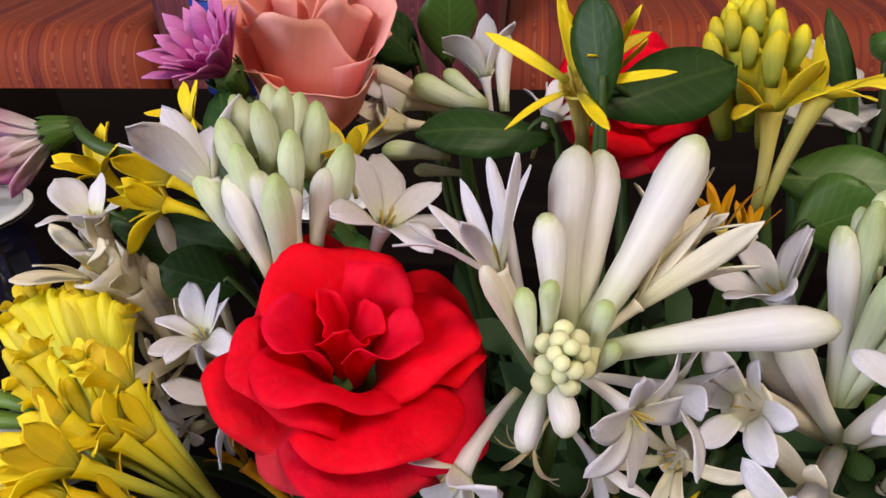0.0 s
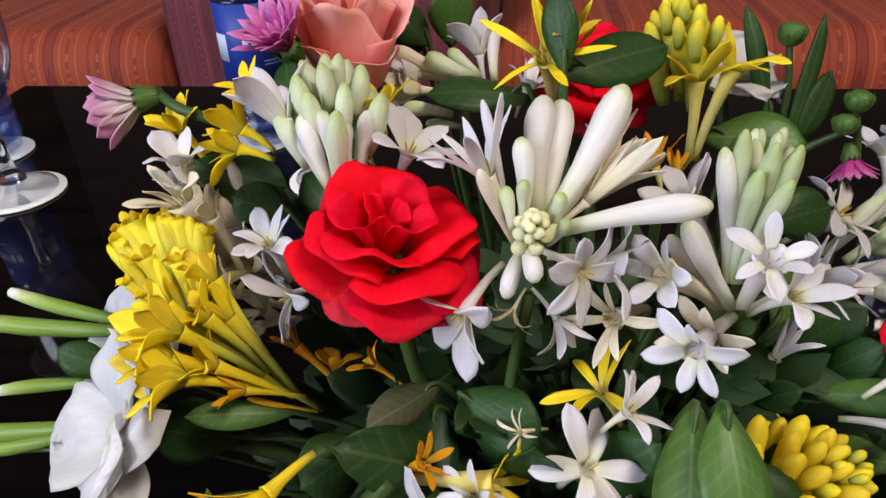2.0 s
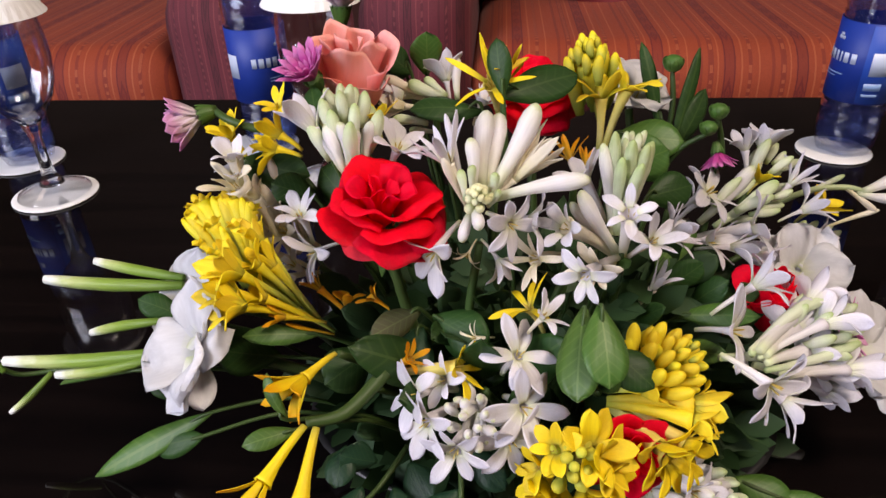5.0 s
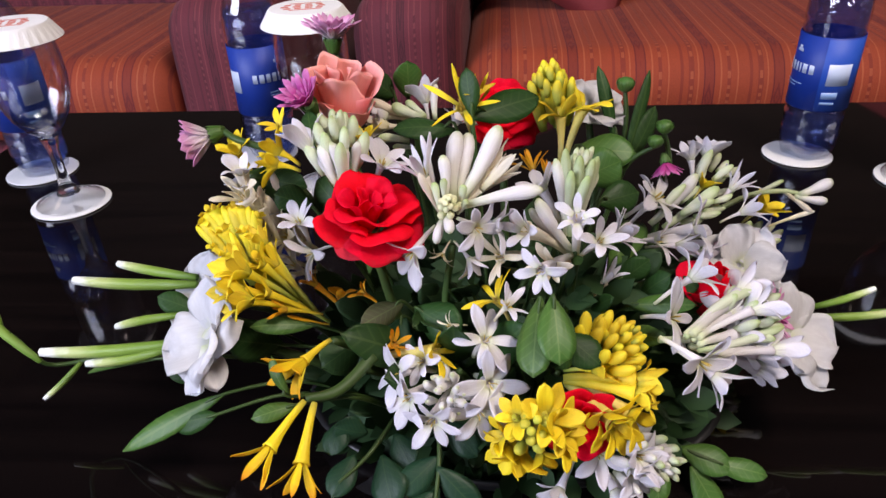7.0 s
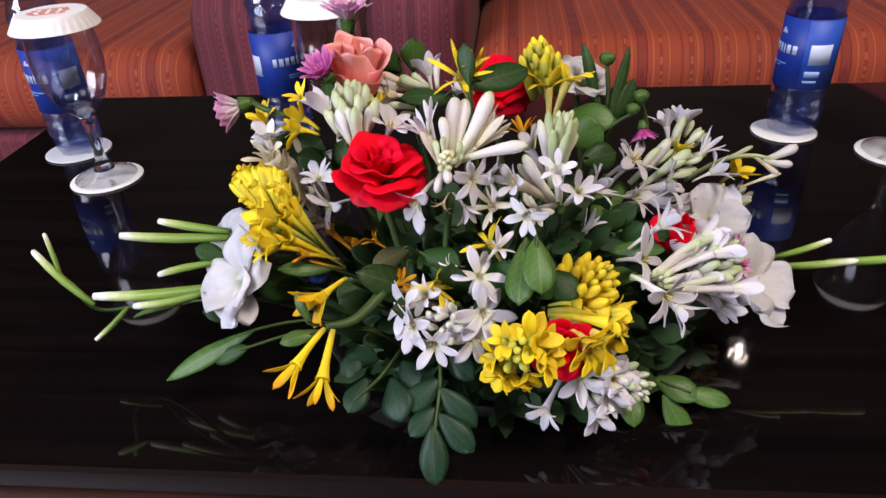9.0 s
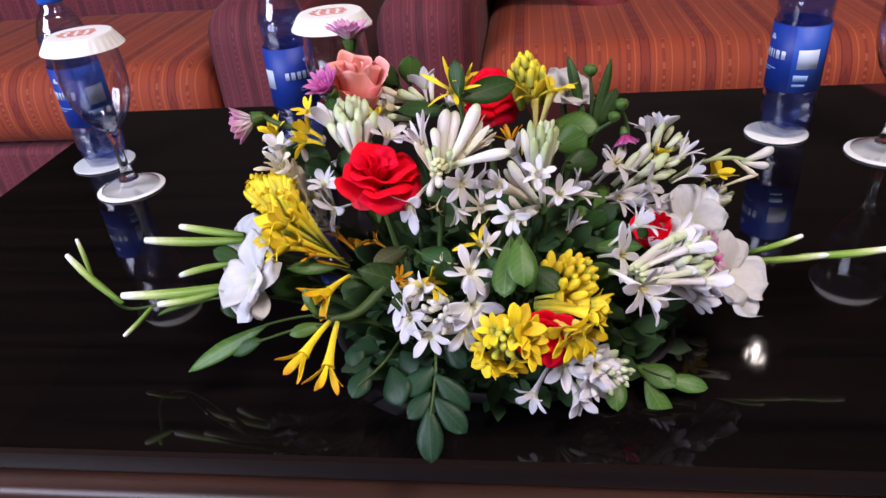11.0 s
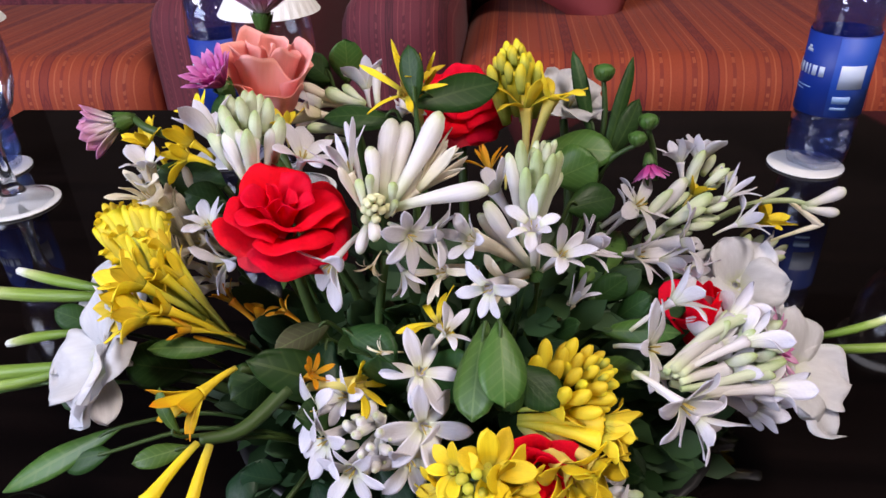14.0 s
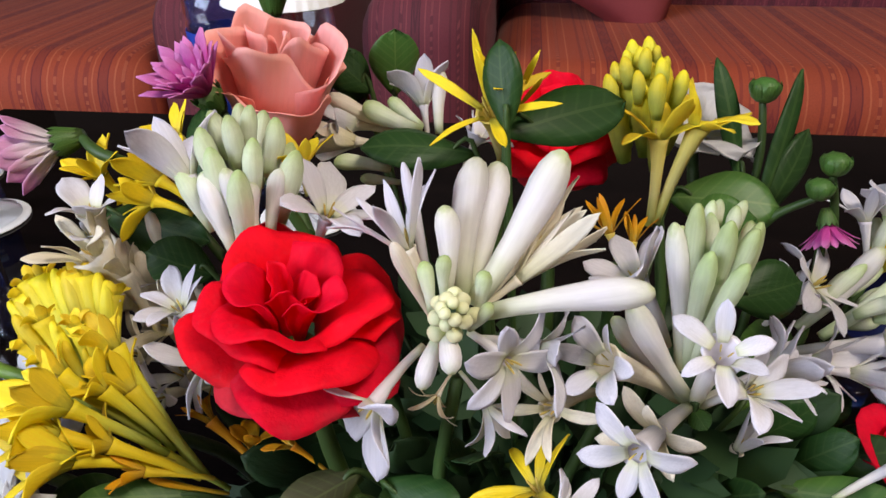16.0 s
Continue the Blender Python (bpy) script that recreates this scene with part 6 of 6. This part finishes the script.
# more florets between the larger heads
s = stem_thing("tuberose", (-0.0775, 0.0551, 0.5615), "faded ivory tuberose spike beside the rose", "flower", GT)
floret(s, (-0.0922, 0.0611, 0.5658), (-0.1114, 0.0503, 0.6119), 0.016, M_IVORY, M_IVORY, 30, 0.3, 6, 0.4)
floret(s, (-0.0883, 0.0597, 0.5667), (-0.1083, 0.0551, 0.5928), 0.014, M_IVORY, M_WHITE, 44, 0.3, 6, 0.4)
floret(s, (-0.0848, 0.0563, 0.5607), (-0.1007, 0.0469, 0.5747), 0.015, M_IVORY, M_IVORY, 40, 0.3, 6, 0.4)
floret(s, (-0.0775, 0.0498, 0.5529), (-0.0875, 0.0444, 0.5685), 0.013, M_IVORY, M_WHITE, 46, 0.3, 6, 0.4)
floret(s, (-0.0889, 0.0668, 0.5744), (-0.0954, 0.0639, 0.5935), 0.013, M_IVORY, M_WHITE, 36, 0.34, 6, 0.3)
bud(s, (-0.0923, 0.0629, 0.5687), (-0.1071, 0.0533, 0.6085), 0.8, M_IVORY)
bud(s, (-0.0922, 0.0593, 0.5628), (-0.1021, 0.0599, 0.6069), 0.7, M_IVORY)
s = stem_thing("tuberose", (0.0492, 0.0281, 0.5801), "white tuberose florets low between two spikes", "flower", GT)
floret(s, (0.0461, 0.0294, 0.5865), (0.0325, 0.0095, 0.5973), 0.014, M_IVORY, M_IVORY, 40, 0.2, 6, 0.6)
floret(s, (0.0758, 0.0281, 0.5875), (0.0916, 0.0305, 0.5965), 0.017, M_TUBE, M_WHITE, 40, 0.28, 6, 0.3)
floret(s, (0.1092, 0.0781, 0.5641), (0.1242, 0.0721, 0.5698), 0.018, M_TUBE, M_WHITE, 40, 0.28, 6, 0.3)
floret(s, (0.0811, 0.0283, 0.5539), (0.0893, 0.0289, 0.5688), 0.014, M_IVORY, M_WHITE, 22, 0.2, 5, 0.3)

# ---------------------------------------------------------------- gladioli
g = glad_bloom((-0.1335, -0.0040, 0.5556), (-0.58, -0.46, 0.50), 0.0310, "white ruffled gladiolus flower leaning over the table", 50, 6, 2, stamens=0)
part("petal", shell("glad_petal", M_GLAD, 0.62, 0.5, 0.06, 2.0, 0.15, 0.010, 14, 12, 0.3, seed=41), None, g, "", aim(away(g, (-0.1272, -0.0040, 0.5486)), Vector((-0.1213, -0.0160, 0.5269)) - Vector((-0.1272, -0.0040, 0.5486))) @ Matrix.Scale(0.026, 4))
part("petal", shell("glad_petal", M_GLAD, 0.9, 0.9, 0.06, 3.0, 0.17, 0.010, 14, 12, 0.3, seed=43), None, g, "", aim(away(g, (-0.1292, 0.0000, 0.5532)), Vector((-0.1077, 0.0000, 0.5652)) - Vector((-0.1292, 0.0000, 0.5532))) @ Matrix.Scale(0.024, 4))
GP = "gladiolus spike with sheathed green buds"
for_buds = stem_thing("gladiolus", (-0.1529, 0.0254, 0.5434), GP, "flower", "gladioli in the arrangement", None, 0.003)
glad_bud(for_buds, (-0.1512, 0.0151, 0.5340), (-0.2456, 0.0173, 0.5228), 0.75)
glad_bud(for_buds, (-0.1589, 0.0124, 0.5313), (-0.2154, 0.0134, 0.5176), 1.0)
glad_bud(for_buds, (-0.1557, 0.0245, 0.5464), (-0.2034, 0.0346, 0.5293), 1.0)
glad_bud(for_buds, (-0.1522, 0.0494, 0.5513), (-0.2425, 0.0638, 0.5438), 0.75)
glad_bud(for_buds, (-0.1531, 0.0531, 0.5538), (-0.2152, 0.0738, 0.5502), 0.9)
glad_bloom((-0.1478, 0.0405, 0.5513), (-0.4, -0.5, 0.6), 0.027, "white gladiolus flower half hidden behind another", 50, 6, 5)
sg = thing("leaf_sprig", (-0.1648, 0.0151, 0.5293), "slender green gladiolus tip with forked buds", "foliage", "leaf sprigs in the arrangement")
part("twig", sweep(bmesh.new(), [away(sg, (-0.1648, 0.0151, 0.5293)), away(sg, (-0.2301, 0.0403, 0.4979)), away(sg, (-0.2573, 0.0329, 0.4995)), away(sg, (-0.2595, 0.0214, 0.5279)), away(sg, (-0.2680, 0.0232, 0.5366))], [0.0016, 0.0014, 0.0014, 0.0018, 0.0014], 8), M_STEM, sg)
glad_bud(sg, (-0.2443, 0.0148, 0.5177), (-0.2869, 0.0304, 0.5523), 0.9)
glad_bud(sg, (-0.2672, 0.0233, 0.5365), (-0.2787, 0.0375, 0.5620), 1.0)
glad_bud(sg, (-0.2362, 0.0354, 0.4990), (-0.2593, 0.0207, 0.4802), 1.2)
leaf((-0.1639, 0.0105, 0.5255), (-0.2321, 0.0325, 0.4933), 0.004, M_LEAFL, "thin grass blade in the arrangement")
glad_bloom((0.1843, 0.0819, 0.5506), (0.15, -0.55, 0.7), 0.0275, "white ruffled gladiolus flower at the side", 50, 6, 7, stamens=0)
glad_bloom((0.2062, 0.0360, 0.5316), (0.52, -0.42, 0.70), 0.0300, "large white gladiolus flower leaning over the table", 58, 7, 9, stamens=0)
glad_bloom((0.0948, 0.1340, 0.6322), (0.3, -0.3, 0.9), 0.022, "white gladiolus flower behind a yellow spike", 50, 5, 12)
gs = stem_thing("gladiolus", (0.2065, 0.0717, 0.5216), GP, "flower", "gladioli in the arrangement", None, 0.003)
glad_bud(gs, (0.2211, 0.0696, 0.5227), (0.2606, 0.0750, 0.5343), 1.0)
glad_bud(gs, (0.2132, 0.0658, 0.5182), (0.2798, 0.0694, 0.5210), 0.72)
glad_bud(gs, (0.2596, 0.0703, 0.5193), (0.3220, 0.0722, 0.5240), 0.85)

# ---------------------------------------------------------------- single leaves
leaf((0.0177, 0.0612, 0.6523), (0.0143, 0.0717, 0.6747), 0.0115, M_LEAF, face=(-0.3, -0.9, 0.2), curl=0.3)
leaf((0.0172, 0.0647, 0.6504), (0.0525, 0.0909, 0.6522), 0.0195, M_LEAF, face=(0.1, -0.7, 0.7), curl=0.3)
leaf((0.0085, 0.0757, 0.6391), (-0.0253, 0.0675, 0.6436), 0.0150, M_LEAF, face=(0, -0.5, 0.85), curl=0.5)
leaf((0.0769, 0.1110, 0.6104), (0.1131, 0.1063, 0.6110), 0.0235, M_LEAFL, "light green oval leaf in the arrangement", (0.1, -0.7, 0.7), curl=0.4)
leaf((0.0819, 0.0975, 0.5983), (0.1040, 0.0990, 0.6087), 0.026, M_LEAFL, "light green oval leaf in the arrangement", (0.3, -0.8, 0.5), curl=0.2)
leaf((-0.0211, 0.1002, 0.6493), (-0.0204, 0.1009, 0.6702), 0.0165, M_LEAFL, "light green oval leaf behind the roses", (0.4, -0.9, 0.2), curl=0.2)
leaf((-0.0288, 0.0998, 0.6502), (-0.0420, 0.0986, 0.6626), 0.0145, M_LEAF, face=(0, -0.8, 0.6), curl=0.3)
leaf((-0.0549, 0.0550, 0.5963), (-0.0744, 0.0720, 0.6101), 0.020, M_LEAF, face=(-0.2, -0.9, 0.4))
leaf((-0.0406, 0.0550, 0.5967), (-0.0549, 0.0750, 0.6078), 0.020, M_LEAF, face=(0.1, -0.9, 0.4))
leaf((-0.0320, 0.1049, 0.6475), (-0.0408, 0.1019, 0.6522), 0.012, M_LEAF, face=(0, -0.6, 0.8))
leaf((-0.0744, 0.0560, 0.6015), (-0.0942, 0.0524, 0.6111), 0.017, M_LEAF, face=(-0.2, -0.8, 0.6), curl=0.4)
leaf((-0.0624, 0.0399, 0.6368), (-0.0705, 0.0599, 0.6567), 0.012, M_LEAF, face=(0, -0.9, 0.4))
leaf((0.1036, 0.1197, 0.6121), (0.0929, 0.1399, 0.6525), 0.0085, M_LEAF, "narrow dark green blade-shaped leaf", (0.2, -0.9, 0.3), curl=0.3)
leaf((0.1091, 0.1121, 0.6007), (0.1245, 0.1428, 0.6476), 0.008, M_LEAF, "narrow dark green blade-shaped leaf", (0.4, -0.8, 0.3), curl=0.2)
leaf((0.1112, 0.1141, 0.5998), (0.1286, 0.1339, 0.6289), 0.012, M_LEAF, "narrow dark green blade-shaped leaf", (0.3, -0.8, 0.4))
leaf((0.0570, -0.0193, 0.5940), (0.0596, -0.0449, 0.5749), 0.0175, M_LEAFL, "light green oval leaf in the arrangement", (0.15, -0.95, 0.3), curl=0.4, point=2.4)
leaf((0.0515, -0.0153, 0.5901), (0.0475, -0.0457, 0.5686), 0.0185, M_LEAFL, "light green oval leaf in the arrangement", (-0.35, -0.9, 0.3), curl=0.3, point=2.4)
leaf((0.0631, -0.0169, 0.5698), (0.0809, -0.0279, 0.5595), 0.017, M_LEAF)
leaf((0.0671, -0.0183, 0.5675), (0.0525, -0.0359, 0.5681), 0.02, M_LEAF)
leaf((-0.0187, 0.0102, 0.5679), (-0.0389, -0.0072, 0.5659), 0.013, M_BROWN, "faded olive brown leaf low in the arrangement", (0, -0.8, 0.6))
leaf((-0.0129, 0.0106, 0.5639), (0.0122, -0.0059, 0.5602), 0.022, M_LEAF, face=(0.1, -0.85, 0.5))
leaf((-0.0189, 0.0078, 0.5603), (-0.0245, -0.0147, 0.5479), 0.020, M_LEAFB, "bluish green oval leaf in the arrangement", (-0.1, -0.9, 0.4))
leaf((-0.0056, 0.0038, 0.5443), (0.0222, -0.0029, 0.5445), 0.020, M_LEAF, face=(0.1, -0.85, 0.5))
leaf((-0.0431, 0.0059, 0.5458), (-0.0622, -0.0113, 0.5401), 0.022, M_LEAF, face=(-0.1, -0.85, 0.5))
leaf((-0.0915, 0.0136, 0.5345), (-0.1207, 0.0070, 0.5435), 0.024, M_LEAF, face=(-0.1, -0.85, 0.5))
leaf((0.0952, 0.0493, 0.5665), (0.1193, 0.0931, 0.5713), 0.018, M_LEAFL, "light green oval leaf in the arrangement", (-0.2, -0.8, 0.5))
leaf((0.0981, 0.0427, 0.5593), (0.1159, 0.0457, 0.5728), 0.014, M_LEAF, face=(0.2, -0.8, 0.5))
leaf((0.1031, 0.0298, 0.5530), (0.1365, 0.0203, 0.5605), 0.012, M_LEAFL, "narrow light green leaf in the arrangement", (0.1, -0.7, 0.7), point=1.2)
leaf((0.0864, 0.0538, 0.6043), (0.1092, 0.0640, 0.6059), 0.018, M_LEAF, face=(0.1, -0.8, 0.5))
leaf((0.0949, 0.0120, 0.5472), (0.1185, -0.0005, 0.5540), 0.012, M_LEAFL, "narrow light green leaf in the arrangement", (0.1, -0.7, 0.7), point=1.2)
leaf((-0.1173, 0.0702, 0.6145), (-0.0789, 0.0622, 0.6110), 0.02, M_LEAF, face=(0, -0.8, 0.6))
leaf((-0.1413, 0.0206, 0.5177), (-0.1630, 0.0081, 0.5176), 0.022, M_LEAF, "dark green oval leaf under a white flower", (0.0, -0.6, 0.8))
leaf((-0.1257, -0.0160, 0.5080), (-0.1528, -0.0163, 0.4982), 0.014, M_LEAF)
leaf((-0.1235, -0.0068, 0.5148), (-0.1824, -0.0233, 0.4856), 0.0135, M_LEAFL, "pointed green leaf reaching over the table", (0, -0.55, 0.8), curl=0.3, point=1.2)
leaf((-0.1506, 0.0377, 0.5398), (-0.1735, 0.0399, 0.5483), 0.014, M_LEAF)
sp = thing("leaf_sprig", (0.0002, -0.0263, 0.5174), "bluish green leaf sprig hanging over the table edge", "foliage", "leaf sprigs in the arrangement")
part("twig", sweep(bmesh.new(), [away(sp, (0.0002, -0.0263, 0.5174)), away(sp, (0.0017, -0.0462, 0.5078)), away(sp, (-0.0005, -0.0711, 0.4911))], [0.0014, 0.0012, 0.0008], 6), M_STEM, sp)
leaf((-0.0015, -0.0662, 0.4953), (0.0005, -0.0883, 0.4706), 0.0165, M_LEAFB, "", (0, -0.9, 0.4), parent=sp)
leaf((0.0007, -0.0604, 0.4986), (0.0218, -0.0735, 0.4824), 0.0155, M_LEAFB, "", (0.2, -0.8, 0.5), parent=sp)
leaf((0.0007, -0.0487, 0.5079), (0.0232, -0.0615, 0.4899), 0.0150, M_LEAFB, "", (0.2, -0.8, 0.5), parent=sp)
leaf((0.0014, -0.0430, 0.5094), (-0.0176, -0.0589, 0.4991), 0.0150, M_LEAFB, "", (-0.2, -0.8, 0.5), parent=sp)
leaf((-0.0004, -0.0565, 0.4993), (-0.0142, -0.0709, 0.4905), 0.0130, M_LEAFB, "", (-0.2, -0.8, 0.5), parent=sp)
sp = thing("leaf_sprig", (-0.0239, -0.0239, 0.5152), "bluish green leaf sprig with round leaves", "foliage", "leaf sprigs in the arrangement")
part("twig", sweep(bmesh.new(), [away(sp, (-0.0239, -0.0239, 0.5152)), away(sp, (-0.0351, -0.0432, 0.5093)), away(sp, (-0.0490, -0.0561, 0.5029))], [0.0014, 0.0012, 0.0008], 6), M_STEM, sp)
leaf((-0.0282, -0.0426, 0.5087), (-0.0203, -0.0640, 0.4954), 0.0200, M_LEAFB, "", (-0.1, -0.9, 0.4), parent=sp)
leaf((-0.0226, -0.0321, 0.5131), (-0.0130, -0.0469, 0.5060), 0.0170, M_LEAFB, "", (0.1, -0.9, 0.4), parent=sp)
leaf((-0.0426, -0.0424, 0.5084), (-0.0519, -0.0614, 0.4987), 0.0150, M_LEAFB, "", (-0.2, -0.8, 0.5), parent=sp)
leaf((-0.0371, -0.0318, 0.5128), (-0.0527, -0.0360, 0.5210), 0.0160, M_LEAFB, "", (-0.2, -0.8, 0.5), parent=sp)
leaf((-0.0510, -0.0294, 0.5198), (-0.0541, -0.0449, 0.5106), 0.0140, M_LEAFB, "", (-0.2, -0.8, 0.5), parent=sp)
leaf((0.0051, -0.0243, 0.5157), (0.0207, -0.0382, 0.5051), 0.0150, M_LEAFB, "", (0.2, -0.8, 0.5), parent=sp)
sp = thing("leaf_sprig", (0.1292, 0.0166, 0.4653), "green leaf sprig lying on the table", "foliage", "leaf sprigs in the arrangement")
part("twig", sweep(bmesh.new(), [away(sp, (0.1292, 0.0166, 0.4653)), away(sp, (0.1422, 0.0002, 0.4703)), away(sp, (0.1597, -0.0063, 0.4675))], [0.0014, 0.0012, 0.0008], 6), M_STEM, sp)
leaf((0.1369, 0.0022, 0.4709), (0.1652, -0.0071, 0.4649), 0.0175, M_LEAFL, "", (0, -0.5, 0.85), parent=sp)
leaf((0.1528, -0.0042, 0.4665), (0.1847, -0.0071, 0.4606), 0.0130, M_LEAFL, "", (0, -0.5, 0.85), parent=sp)
leaf((0.1425, -0.0056, 0.4646), (0.1585, -0.0228, 0.4410), 0.0155, M_LEAFL, "", (0, -0.7, 0.7), parent=sp)
leaf((0.1198, -0.0008, 0.4710), (0.1218, -0.0262, 0.4564), 0.016, M_LEAFL, "rounded green leaf behind a pale spike")
for k in range(64):
    a, e = RNG.uniform(0, 6.283), RNG.uniform(0.05, 1.05)
    p = Vector((0.035 + 0.115 * math.cos(a) * math.cos(e), 0.058 + 0.068 * math.sin(a) * math.cos(e), 0.478 + 0.100 * math.sin(e)))
    d = Vector((math.cos(a) * math.cos(e), math.sin(a) * math.cos(e), math.sin(e) + RNG.uniform(-0.5, 0.3))).normalized()
    ln = RNG.uniform(0.020, 0.033)
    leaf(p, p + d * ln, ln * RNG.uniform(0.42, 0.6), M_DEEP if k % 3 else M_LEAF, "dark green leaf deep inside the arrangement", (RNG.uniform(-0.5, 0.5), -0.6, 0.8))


def leaf_mass(name, count, rx, ry, rz, base_z, size, material, label, seed):
    """Many small leaves round the foam, in one mesh: the dense dark inside of the arrangement."""
    rng = random.Random(seed)
    bm = bmesh.new()
    for _ in range(count):
        a, e = rng.uniform(0, 6.283), math.asin(rng.uniform(0.0, 1.0))
        k = rng.uniform(0.55, 1.0)
        p = Vector((0.04 + k * rx * math.cos(a) * math.cos(e), 0.055 + k * ry * math.sin(a) * math.cos(e), base_z + k * rz * math.sin(e)))
        d = Vector((math.cos(a) + rng.uniform(-0.6, 0.6), math.sin(a) + rng.uniform(-0.6, 0.6), rng.uniform(-0.35, 0.9))).normalized()
        ln = size * rng.uniform(0.7, 1.3)
        n = Vector((rng.uniform(-0.6, 0.6), -0.6, 0.8))
        s = d.cross(n).normalized() * ln * 0.26
        up = s.cross(d).normalized() * ln * 0.07
        v = [bm.verts.new(q) for q in (p, p + d * ln * 0.3 + s * 0.85 + up, p + d * ln * 0.65 + s * 0.9 + up * 0.6, p + d * ln, p + d * ln * 0.65 - s * 0.9 + up * 0.6, p + d * ln * 0.3 - s * 0.85 + up, p + d * ln * 0.3, p + d * ln * 0.65)]
        bm.faces.new((v[0], v[1], v[6]))
        bm.faces.new((v[6], v[1], v[2], v[7]))
        bm.faces.new((v[7], v[2], v[3]))
        bm.faces.new((v[0], v[6], v[5]))
        bm.faces.new((v[6], v[7], v[4], v[5]))
        bm.faces.new((v[7], v[3], v[4]))
    for f in bm.faces:
        f.smooth = True
    me = bpy.data.meshes.new(name)
    bm.to_mesh(me)
    bm.free()
    me.materials.append(material)
    return tagged(new(name, me), label, "foliage", kind="stuff")


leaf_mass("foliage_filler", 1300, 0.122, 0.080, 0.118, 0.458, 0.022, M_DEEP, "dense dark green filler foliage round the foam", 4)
for base, tip in (((-0.005, 0.0, 0.535), (-0.045, -0.02, 0.570)), ((0.010, 0.0, 0.535), (0.010, -0.025, 0.578)), ((0.020, 0.0, 0.530), (0.044, -0.015, 0.572)), ((0.0, -0.005, 0.525), (-0.022, -0.035, 0.556)), ((0.03, -0.005, 0.52), (0.028, -0.03, 0.560))):
    leaf(base, tip, 0.021, M_LEAF)
